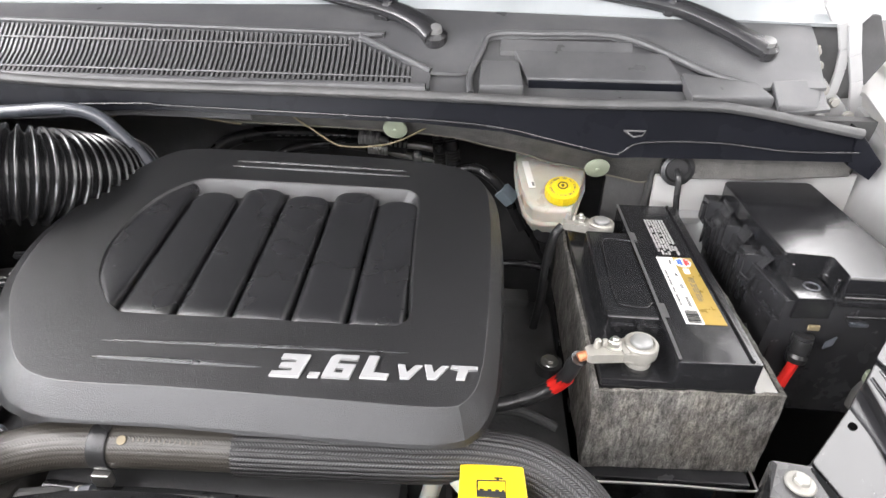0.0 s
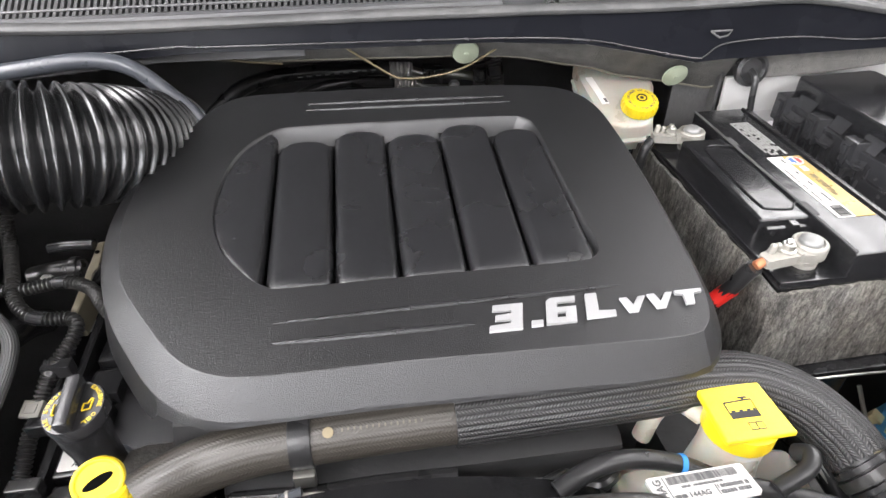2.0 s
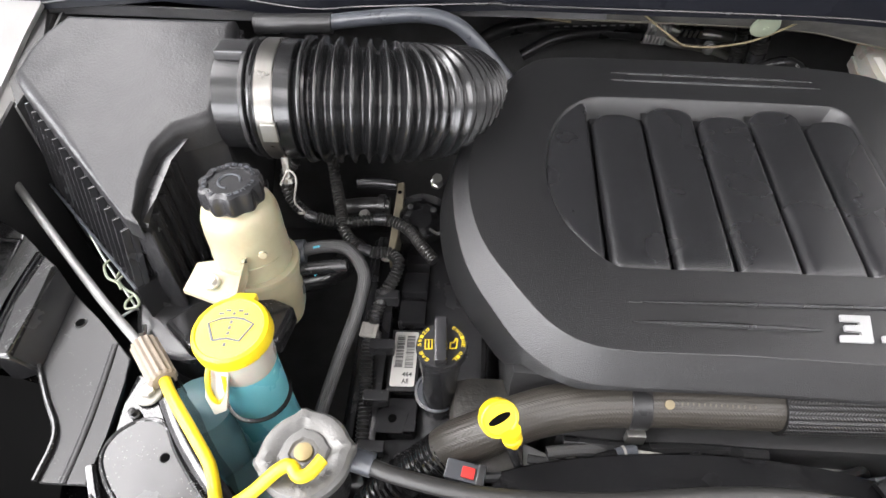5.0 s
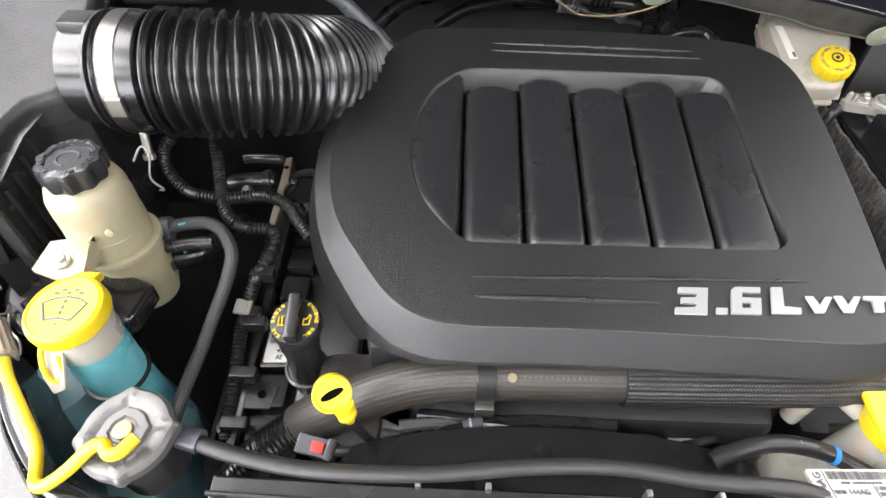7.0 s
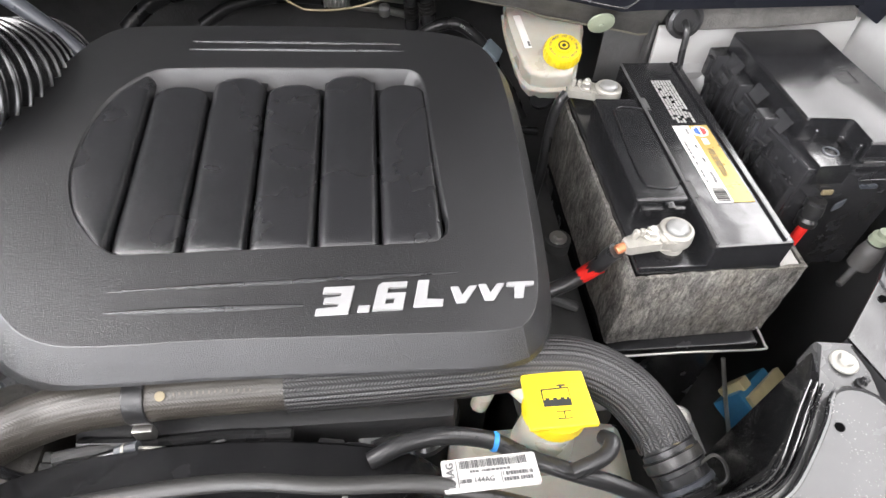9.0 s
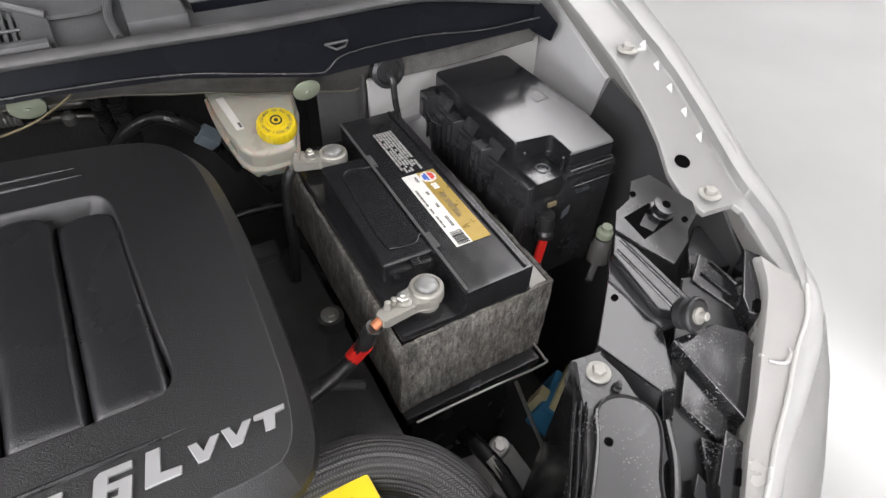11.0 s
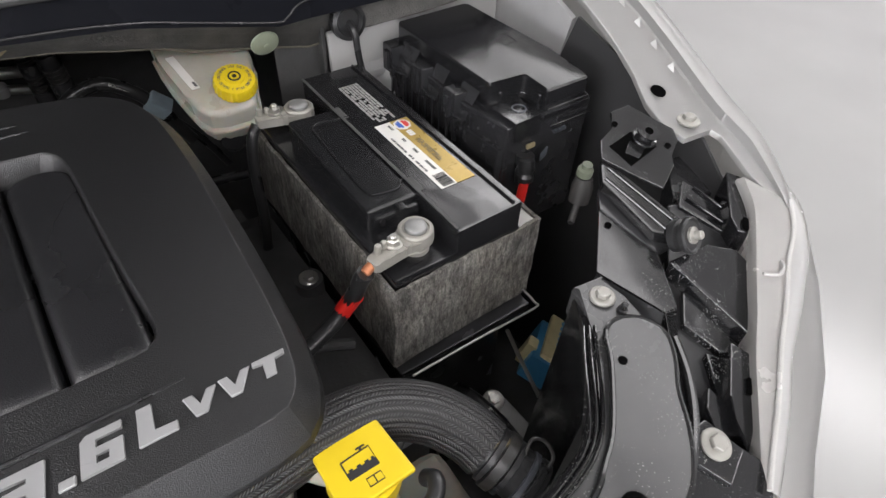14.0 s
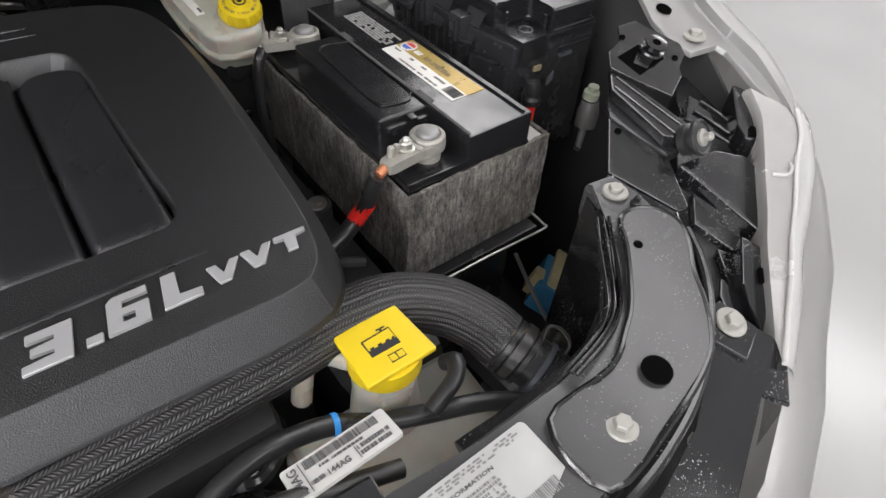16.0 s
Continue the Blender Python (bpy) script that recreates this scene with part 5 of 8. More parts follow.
strap("hinge_arm", [(0.512, 0.860, 1.160), (0.526, 0.860, 1.120), (0.541, 0.860, 1.085), (0.556, 0.860, 1.036)], 0.0080, "silver painted hinge arm")
part("hinge_plate", slab([(0.480, 0.885, 1.176), (0.495, 0.885, 1.156), (0.512, 0.885, 1.146), (0.530, 0.885, 1.148), (0.545, 0.885, 1.168), (0.580, 0.900, 1.215), (0.500, 0.900, 1.215)], (0, 0.012, 0.004), 0.003), PRIMER, hinge, "painted hinge plate under the bonnet")
part("hinge_foot", slab([(0.488, 0.862, 1.086), (0.500, 0.860, 1.088), (0.520, 0.858, 1.062), (0.560, 0.856, 1.030), (0.545, 0.856, 1.020), (0.505, 0.858, 1.044), (0.486, 0.862, 1.070)], (0, 0.012, 0), 0.004), PRIMER, hinge, "bolted hinge foot")
part("hinge_tab", slab([(0.470, 0.868, 1.128), (0.482, 0.868, 1.130), (0.488, 0.866, 1.100), (0.476, 0.866, 1.096)], (0.002, 0.006, 0), 0.0015), STEEL, hinge)
for bx, by, bz in ((0.475, 0.863, 1.122), (0.483, 0.862, 1.104), (0.497, 0.854, 1.074), (0.516, 0.853, 1.058), (0.540, 0.851, 1.040)):
    part("hinge_bolt", lathe([(0.0075, 0), (0.0075, 0.002), (0.005, 0.003), (0.005, 0.007)], (bx, by, bz), (-0.2, -0.9, 0.2), 12), WASHER, hinge)

# ---- engine ----
def cover_z(y, x=0.0):
    return 0.961 + 0.15 * (y - 0.369)


cover = thing("engine_cover", (-0.19, 0.53, 0.93), "black grained plastic engine cover with six sunken ribs and silver lettering", "engine cover")
OUT = [(-0.333, 0.714), (-0.25, 0.715), (-0.128, 0.711), (-0.03, 0.702), (0.018, 0.687), (0.040, 0.655), (0.047, 0.60), (0.048, 0.53), (0.046, 0.44), (0.042, 0.39), (0.033, 0.362), (0.012, 0.351), (-0.07, 0.352),
       (-0.2, 0.355), (-0.29, 0.355), (-0.326, 0.361), (-0.352, 0.378), (-0.378, 0.411), (-0.406, 0.456), (-0.419, 0.507), (-0.419, 0.56), (-0.405, 0.612), (-0.38, 0.67), (-0.362, 0.698)]
VAL = [(-0.275, 0.431), (-0.16, 0.431), (-0.048, 0.431), (-0.030, 0.435), (-0.023, 0.449), (-0.026, 0.50), (-0.029, 0.56), (-0.032, 0.618), (-0.041, 0.639), (-0.065, 0.644), (-0.16, 0.648), (-0.27, 0.650), (-0.302, 0.645),
       (-0.328, 0.620), (-0.343, 0.578), (-0.346, 0.523), (-0.334, 0.480), (-0.312, 0.449), (-0.295, 0.435)]


def ring_at(poly, centre, n):
    """The closed smooth curve through poly, cut by n rays from the centre."""
    c = Vector((*centre, 0))
    curve = smooth_path([(*p, 0) for p in poly], 10, True)
    ang = [(math.atan2(p.y - c.y, p.x - c.x), p) for p in curve]
    out = []
    for k in range(n):
        a = -math.pi + 2 * math.pi * k / n
        d = Vector((math.cos(a), math.sin(a), 0))
        best = None
        for p, q in zip(curve, curve[1:] + curve[:1]):
            e = q - p
            den = d.x * e.y - d.y * e.x
            if abs(den) < 1e-12:
                continue
            w = p - c
            t, s = (w.x * e.y - w.y * e.x) / den, (w.x * d.y - w.y * d.x) / den
            if t > 0 and -1e-6 <= s <= 1 + 1e-6:
                best = t if best is None else max(best, t)
        out.append(c + d * best)
    return out


NR = 220
CEN = (-0.185, 0.535)
o_ring, v_ring = ring_at(OUT, CEN, NR), ring_at(VAL, CEN, NR)
normals = []
for k in range(NR):
    t = o_ring[(k + 1) % NR] - o_ring[k - 1]
    normals.append(Vector((t.y, -t.x, 0)).normalized())


def crease(p):
    """How deep the sunken field's wall is: full at the back and right, shallow at the left and front."""
    left = min(1.0, max(0.0, (p.x + 0.295) / 0.04))
    front = min(1.0, max(0.0, (p.y - 0.445) / 0.03))
    back = min(1.0, max(0.0, (p.y - 0.60) / 0.03))
    return max(0.16, min(max(left, back), max(front, 0.3)))


bm = bmesh.new()
rings = []
for inset, dz in ((0.012, -0.019), (0.0105, -0.0165), (0.004, -0.004), (0.0020, -0.0012), (0.0007, -0.0002), (0.0, 0.0)):
    rings.append([(p + (Vector((*CEN, 0)) - p).normalized() * inset * crease(p), dz * crease(p)) for p in v_ring])
for s in (0.03, 0.1, 0.25, 0.5, 0.75, 0.9, 0.97, 1.0):
    rings.append([(a.lerp(b, s), 0.0) for a, b in zip(v_ring, o_ring)])
# chamfer width and drop, then skirt width and drop, by the heading of the edge in degrees
EDGE_FORM = [(0, 0.013, 0.017, 0.016, 0.035), (90, 0.010, 0.014, 0.014, 0.040), (150, 0.012, 0.010, 0.022, 0.045), (180, 0.015, 0.008, 0.028, 0.048), (200, 0.017, 0.013, 0.027, 0.055),
             (222, 0.021, 0.025, 0.027, 0.060), (240, 0.018, 0.027, 0.020, 0.038), (256, 0.016, 0.025, 0.0175, 0.029), (270, 0.0155, 0.0242, 0.0165, 0.0275), (315, 0.015, 0.022, 0.0165, 0.026), (360, 0.013, 0.016, 0.016, 0.030)]


def edge_form(nrm):
    a = math.degrees(math.atan2(nrm.y, nrm.x)) % 360
    for p, q in zip(EDGE_FORM, EDGE_FORM[1:]):
        if a <= q[0]:
            f = (a - p[0]) / (q[0] - p[0])
            return [u + (v - u) * f for u, v in zip(p[1:], q[1:])]


forms = [edge_form(n) for n in normals]
soft = []
for k in range(NR):
    near_forms = [forms[(k + o) % NR] for o in range(-4, 5)]
    soft.append([sum(f[c] for f in near_forms) / 9 for c in range(4)])
for step in ("a", "b", "c", "d", "e", "f", "g", "h"):
    row = []
    for p, nrm, (bw, bd, sw, sd) in zip(o_ring, normals, soft):
        if p.y < 0.42 and p.x < -0.29:
            lift = max(0.0, 1 - abs(p.x + 0.343) / 0.020)
            sd -= (sd - bd) * 0.55 * min(1.0, lift * 2.2)
        off, dz = {"a": (0.0008, -0.0004), "b": (bw - 0.0009, -bd + 0.0012), "c": (bw, -bd - 0.0002), "d": (bw + (sw - bw) * 0.12, -bd - (sd - bd) * 0.15), "e": (bw + (sw - bw) * 0.6, -bd - (sd - bd) * 0.6),
                   "f": (sw, -sd), "g": (sw - 0.001, -sd - 0.0012), "h": (sw - 0.006, -sd + 0.002)}[step]
        row.append((p + nrm * off, dz))
    rings.append(row)
vr = [[bm.verts.new((p.x, p.y, cover_z(p.y) + dz)) for p, dz in row] for row in rings]
for a, b in zip(vr, vr[1:]):
    for k in range(NR):
        bm.faces.new((a[k], a[(k + 1) % NR], b[(k + 1) % NR], b[k]))
part("shell", bm, COVER, cover, "grained black shell with a bevelled skirt", sharp=14)
bm = bmesh.new()
bm.faces.new([bm.verts.new((p.x, p.y, cover_z(p.y) - 0.019)) for p in v_ring])
bmesh.ops.solidify(bm, geom=bm.faces[:], thickness=0.002)
part("valley_floor", bm, COVER_RIB, cover)

EDGE = [-0.347, -0.297, -0.242, -0.189, -0.134, -0.081, -0.0265]
BACK = [0.632, 0.630, 0.641, 0.630, 0.641, 0.627]


def left_edge(y):
    pts = [(0.436, -0.300), (0.449, -0.311), (0.480, -0.333), (0.523, -0.3455), (0.578, -0.342), (0.620, -0.327), (0.640, -0.308)]
    for (ya, xa), (yb, xb) in zip(pts, pts[1:]):
        if y <= yb:
            return xa + (xb - xa) * max(0, (y - ya)) / (yb - ya)
    return pts[-1][1]


for i in range(6):
    bm = bmesh.new()
    nx, ny = 26, 80
    y0, y1 = (0.4325, BACK[i]) if i else (0.430, 0.640)
    grid = []
    for jy in range(ny + 1):
        t = jy / ny
        t = t + 0.06 * math.sin(2 * math.pi * t) * -1
        y = y0 + (y1 - y0) * t
        row = []
        xa = EDGE[i] + 0.0012 if i else left_edge(y) - 0.006
        xb = EDGE[i + 1] - 0.0012
        if i == 5:
            xb = -0.0275 - 0.004 * (y - 0.44) / 0.18
        wide = xb - xa
        # the back end is an arch with rounded corners
        dback = (y1 - y)
        for jx in range(nx + 1):
            s = jx / nx
            s = 0.5 - 0.5 * math.cos(math.pi * s)
            x = xa + wide * s
            dx = min(x - xa, xb - x)
            r = 0.012
            cx = max(0.0, r - dx)
            db = dback - (0.007 * (2 * s - 1) ** 2 if i else 0) - (r - math.sqrt(max(0.0, r * r - cx * cx)) if cx > 0 and i else 0)
            roll_l = math.sqrt(max(0.0, 1 - max(0.0, 1 - (x - xa) / 0.0095) ** 2))
            roll_r = math.sqrt(max(0.0, 1 - max(0.0, 1 - (xb - x) / 0.0052) ** 2))
            roll_f = math.sqrt(max(0.0, 1 - max(0.0, 1 - (y - y0) / 0.012) ** 2))
            roll_b = math.sqrt(max(0.0, 1 - max(0.0, 1 - max(0.0, db) / 0.008) ** 2))
            top = -0.0012 - 0.0018 * t + 0.0014 * (1 - (2 * s - 1) ** 2)
            low = -0.0120
            if i == 0:
                flush = 1 - 0.15 * (1 - min(1.0, (x - xa) / 0.008))
                z = low + (top - low) * min(flush, roll_r)
            else:
                z = low + (top - low) * min(0.25 + 0.75 * roll_l, roll_r, roll_b)
            z -= 0.0025 * (1 - roll_f)
            row.append(bm.verts.new((x, y, cover_z(y) + z)))
        grid.append(row)
    for a, b in zip(grid, grid[1:]):
        for k in range(nx):
            bm.faces.new((a[k], a[k + 1], b[k + 1], b[k]))
    part("rib", bm, COVER_RIB, cover, sharp=80)

CM = frame_of((0, 0.369, 0.961), (1, 0, 0), (0, 1, 0.15))
SHAPES = {
    "3": [(0.06, 1), (1, 1), (1, 0), (0, 0), (0, 0.24), (0.66, 0.24), (0.66, 0.39), (0.16, 0.39), (0.16, 0.61), (0.66, 0.61), (0.66, 0.76), (0.06, 0.76)],
    "6": [(0, 0), (1, 0), (1, 0.60), (0.36, 0.60), (0.36, 0.80), (0.98, 0.80), (0.98, 1), (0.14, 1), (0.0, 0.88), (0, 0.301), (0.36, 0.301), (0.36, 0.41), (0.66, 0.41), (0.66, 0.21), (0.36, 0.21), (0.36, 0.299), (0, 0.299)],
    "L": [(0, 0), (1, 0), (1, 0.25), (0.40, 0.25), (0.40, 1), (0, 1)],
    "V": [(0, 1), (0.30, 1), (0.49, 0.36), (0.70, 1), (1, 1), (0.66, 0), (0.32, 0)],
    "T": [(0, 1), (1, 1), (1, 0.74), (0.66, 0.74), (0.66, 0), (0.33, 0), (0.33, 0.74), (0, 0.74)],
    ".": [(0, 0), (1, 0), (1, 1), (0, 1)]}


def badge(ch, xa, xb, ya, yb, slant=0.22):
    '''One raised, slanted block letter on the cover.'''
    w, h = (xb - xa) - slant * (yb - ya), yb - ya
    pts = [CM @ Vector((xa + px * w + py * h * slant, ya + py * h, 0.0028)) for px, py in SHAPES[ch]]
    n = CM.to_3x3() @ Vector((0, 0, 1))
    bm = slab(pts[::-1] if ch in "3VT" else pts, -n * 0.0026, 0.0005 if ch != "6" else 0.0, 1)
    part("badge_letter", bm, LETTER, cover, sharp=25)


for spec in (("3", -0.1310, -0.1010, 0.0, 0.0240), (".", -0.0995, -0.0895, 0.0010, 0.0066), ("6", -0.0880, -0.0600, 0.0018, 0.0255), ("L", -0.0572, -0.0295, 0.0030, 0.0265),
             ("V", -0.0305, -0.0065, 0.0048, 0.0192), ("V", -0.0085, 0.0155, 0.0058, 0.0202), ("T", 0.0140, 0.0390, 0.0068, 0.0210)):
    badge(*spec)


def ridge(x0, y0, x1, y1, w):
    part("styling_line", tube([(x0, y0, cover_z(y0) + 0.0002), ((x0 + x1) / 2, (y0 + y1) / 2, cover_z((y0 + y1) / 2) + 0.0004), (x1, y1, cover_z(y1) + 0.0002)], w, 8, 12, rad=lambda s: 0.15 + math.sin(math.pi * min(1, s * 1.0)) ** 0.5 * 0.85, flat=1.0), COVER_RIB, cover)


ridge(-0.286, 0.398, -0.020, 0.402, 0.0021)
ridge(-0.286, 0.380, -0.140, 0.379, 0.0026)
ridge(-0.268, 0.690, -0.055, 0.681, 0.0024)
ridge(-0.270, 0.678, -0.050, 0.670, 0.0024)

eng = thing("engine", (-0.2, 0.5, 0.6), "dark engine block with cast valve cover", "engine")
part("block", box(-0.38, 0.02, 0.37, 0.70, 0.42, 0.895, 0.02), LINER, eng)
part("front_case", box(-0.34, -0.02, 0.33, 0.40, 0.42, 0.86, 0.015), LINER, eng)
part("valve_cover", slab([(-0.540, 0.30, 0.785), (-0.395, 0.30, 0.805), (-0.395, 0.62, 0.835), (-0.540, 0.62, 0.815)], (0, 0, -0.20), 0.012, 3), BLACK, eng, "black plastic valve cover")
for ya, yb in ((0.318, 0.345), (0.352, 0.388), (0.472, 0.505), (0.512, 0.545), (0.552, 0.585)):
    z = 0.800 + 0.094 * (ya - 0.30)
    part("valve_cover_pad", box(-0.492, -0.462, ya, yb, z - 0.01, z + 0.012, 0.004), BLACK, eng)
part("label_pad", slab([(-0.496, 0.394, 0.8175), (-0.464, 0.394, 0.8195), (-0.464, 0.466, 0.8260), (-0.496, 0.466, 0.8240)], (0, 0, -0.02), 0.003), BLACK, eng)
part("loom_rail", slab([(-0.508, 0.31, 0.812), (-0.499, 0.31, 0.813), (-0.499, 0.60, 0.842), (-0.508, 0.60, 0.841)], (0, 0, -0.025), 0.002), BLACK, eng)
part("loom_rail", slab([(-0.528, 0.31, 0.805), (-0.522, 0.31, 0.805), (-0.522, 0.60, 0.833), (-0.528, 0.60, 0.833)], (0, 0, -0.025), 0.002), BLACK, eng)
for by in (0.335, 0.46, 0.57):
    bolt((-0.516, by, 0.802 + 0.094 * (by - 0.30)), eng, 0.008, (0, -0.1, 1), 0.7, material=STEEL)
bm = slab([(-0.500, 0.350, 0.8165), (-0.474, 0.350, 0.8165), (-0.470, 0.372, 0.8185), (-0.487, 0.380, 0.8190), (-0.500, 0.372, 0.8185)], (0, 0, -0.003), 0.0008)
part("lifting_tab", bm, BLACK, eng)
part("tab_eye", lathe([(0.0042, 0), (0.0042, 0.0006)], (-0.485, 0.364, 0.8182), (0, -0.09, 1), 14), VOID, eng)
part("timing_case", box(-0.43, -0.36, 0.30, 0.40, 0.50, 0.85, 0.02), GRIMY, eng, "dirty cast aluminium end case")
CLUTTER = [("lug", -0.345, 0.322, 0.815, 0.016, 0.012, 0.030, ALU), ("sensor", -0.300, 0.320, 0.835, 0.011, 0.014, 0.016, BLACK), ("tan_bracket", -0.262, 0.323, 0.828, 0.008, 0.003, 0.014, WIRE), ("connector", -0.236, 0.316, 0.838, 0.014, 0.008, 0.009, BLACK),
           ("tan_bracket", -0.205, 0.324, 0.822, 0.018, 0.004, 0.020, WIRE), ("lug", -0.168, 0.322, 0.818, 0.010, 0.012, 0.024, MATTE), ("connector", -0.130, 0.318, 0.832, 0.012, 0.010, 0.010, BLACK), ("lug", -0.095, 0.322, 0.812, 0.014, 0.012, 0.020, ALU),
           ("connector", -0.060, 0.318, 0.826, 0.010, 0.008, 0.012, GREYTUBE)]
for k, (nm, x, y, z, sx_, sy_, sz_, m) in enumerate(CLUTTER):
    turn = Matrix.Translation((x, y, z)) @ pose(0, 0, 0, 20 - 9 * (k % 4), 12 * (k % 3) - 10, 14 * (k % 5) - 28)
    part(nm, put(box(-sx_, sx_, -sy_, sy_, -sz_, sz_, 0.003), turn), m, eng)
    part("wire_stub", put(tube([(0, 0, sz_ - 0.002), (0.006, -0.004, sz_ + 0.008), (0.022, 0.002, sz_ + 0.006), (0.040, 0.010, sz_ - 0.015)], 0.003 + 0.001 * (k % 3), 8), turn), RUBBER, eng)
for bx, bz in ((-0.322, 0.842), (-0.282, 0.830), (-0.185, 0.846), (-0.115, 0.838)):
    bolt((bx, 0.318, bz), eng, 0.006, (0, -0.6, 0.8), 0.7, material=STEEL)
part("fuel_line", tube([(-0.36, 0.318, 0.845), (-0.31, 0.310, 0.850), (-0.26, 0.312, 0.846), (-0.20, 0.310, 0.850), (-0.13, 0.312, 0.845)], 0.004, 10), MATTE, eng)
part("fuel_line", tube([(-0.33, 0.330, 0.856), (-0.27, 0.326, 0.858), (-0.22, 0.330, 0.854), (-0.16, 0.326, 0.858)], 0.0055, 10), RUBBER, eng)
stick = frame_of((-0.480, 0.4305, 0.8222), (0, -1, -0.091), (1, 0, 0.06))
part("part_sticker", round_rect(stick, -0.031, 0.032, -0.0125, 0.0125, 0.002, 0.0, 0.0008), PAPER, eng, "white paper part sticker")
bars("sticker_print", stick, barcode(-0.026, 0.012, -0.0095, -0.0015, 22, 3) + barcode(-0.026, 0.012, 0.001, 0.0095, 22, 5), GREYINK, eng, 0.0010)
sm = stick @ Matrix.Rotation(radians(90), 4, "Z")
words("sticker_code", "464", sm, -0.0005, 0.0095, -0.0215, -0.0165, INK, eng, 0.0010)
words("sticker_code", "AE", sm, -0.0005, 0.0065, -0.0290, -0.0240, INK, eng, 0.0010)

oil = thing("oil_filler", (-0.44, 0.39, 0.80), "black oil filler neck and cap with yellow printing", "oil cap")
part("collar", lathe([(0.0205, 0), (0.0215, 0.002), (0.0215, 0.004), (0.019, 0.005), (0.018, 0.003)], (-0.444, 0.390, 0.826), (0, -0.2, 1), 32), GREYTUBE, oil)
part("neck", lathe([(0.0165, 0), (0.0165, 0.07), (0.0185, 0.085), (0.0190, 0.10)], (-0.442, 0.388, 0.80), (0.03, -0.05, 1), 28), BLACK, oil)
capz = Vector((-0.438, 0.384, 0.915))
cap = part("cap", lathe([(0.0195, -0.014), (0.0226, -0.010), (0.0226, -0.003), (0.0216, 0.0), (0.002, 0.0005)], capz, (-0.05, -0.12, 1), 40), BLACK, oil)
part("grip_bar", put(box(-0.0055, 0.0055, -0.0220, 0.0220, 0, 0.012, 0.003), Matrix.Translation(capz) @ pose(0, 0, 0, 6, -3, 3)), BLACK, cap)
oilm = Matrix.Translation(capz) @ pose(0, 0, 0, 6, -3, 3)
def arc_text(text, m, r, a0, a1, h, material, parent, name="print"):
    """Letters bent round a circle from angle a0 to a1 in degrees."""
    out = bmesh.new()
    n = len(text)
    for i, ch in enumerate(text):
        if ch == " ":
            continue
        a = radians(a0 + (a1 - a0) * (i + 0.5) / n)
        w = abs(radians(a1 - a0)) * r / n * 0.8
        g = glyph(ch, -w / 2, w / 2, 0, h, 0.0003, 0.01)
        turn = a - math.pi / 2
        put(g, m @ Matrix.Translation((r * math.cos(a), r * math.sin(a), 0.0004)) @ Matrix.Rotation(turn, 4, "Z"))
        me = bpy.data.meshes.new("t")
        g.to_mesh(me)
        g.free()
        out.from_mesh(me)
        bpy.data.meshes.remove(me)
    return part(name, out, material, parent)


arc_text("ENGINE OIL", oilm, 0.0175, 60, -60, 0.0031, YELLOW, cap)
arc_text("SAE 5W-20", oilm, 0.0175, 236, 124, 0.0031, YELLOW, cap)
part("can_symbol", put(tube([(0.0075, -0.005, 0.001), (0.0080, 0.001, 0.001), (0.0105, 0.0005, 0.001), (0.0130, 0.005, 0.001), (0.0140, 0.004, 0.001), (0.0130, -0.0045, 0.001), (0.0075, -0.005, 0.001)], 0.0007, 6, 2, smooth=False), oilm), YELLOW, cap)
part("book_symbol", put(tube([(-0.0138, -0.0045, 0.001), (-0.0080, -0.0045, 0.001), (-0.0080, 0.0045, 0.001), (-0.0138, 0.0045, 0.001), (-0.0138, -0.0045, 0.001), (-0.0109, -0.0045, 0.001), (-0.0109, 0.0045, 0.001)], 0.0007, 6, 2, smooth=False), oilm), YELLOW, cap)

dip = thing("dipstick", (-0.39, 0.31, 0.91), "yellow plastic loop handle of the oil dipstick", "dipstick")
dm0 = frame_of((-0.3905, 0.3085, 0.931), (0.85, 0.50, 0.15), (-0.45, 0.55, 0.70))
wheel = [(0.0150 * math.cos(a), 0.0140 * math.sin(a)) for a in (2 * math.pi * k / 36 for k in range(36))]
up = dm0.to_3x3() @ Vector((0, 0, 1))
part("handle", slab([dm0 @ Vector((x, y, 0.004)) for x, y in wheel], -up * 0.009, 0.0022, 3), YELLOW, dip)
part("handle_rim", tube([dm0 @ Vector((x * 0.92, y * 0.92, 0.0042)) for x, y in wheel + wheel[:1]], 0.0015, 8, 1, smooth=False), YELLOW, dip)
part("finger_slot", slab([dm0 @ Vector((x * 0.62, y * 0.22, 0.0046)) for x, y in wheel], -up * 0.0006), VOID, dip, "near-black inlay standing in for the shaded slot in the handle")
part("stem", lathe([(0.0085, 0), (0.0080, -0.004), (0.0068, -0.005), (0.0068, -0.007), (0.0078, -0.008), (0.0075, -0.011), (0.0055, -0.013), (0.003, -0.018)], (-0.3815, 0.3005, 0.927), (-0.30, 0.28, 1), 20), YELLOW, dip)
part("tube", tube([(-0.381, 0.302, 0.905), (-0.37, 0.306, 0.86), (-0.35, 0.32, 0.78)], 0.004, 10), BLACK, dip)

# upper radiator hose: bare rubber, then a woven sleeve sweeping down to the radiator
hose = thing("radiator_hose", (-0.1, 0.34, 0.89), "thick upper radiator hose, brown-black rubber with a woven sleeve", "hose")
part("rubber_run", tube([(-0.433, 0.322, 0.842), (-0.420, 0.326, 0.852), (-0.398, 0.330, 0.864), (-0.360, 0.340, 0.880), (-0.315, 0.347, 0.890), (-0.26, 0.350, 0.893), (-0.21, 0.351, 0.894), (-0.155, 0.352, 0.894)], 0.0205, 24, 10), HOSE, hose)
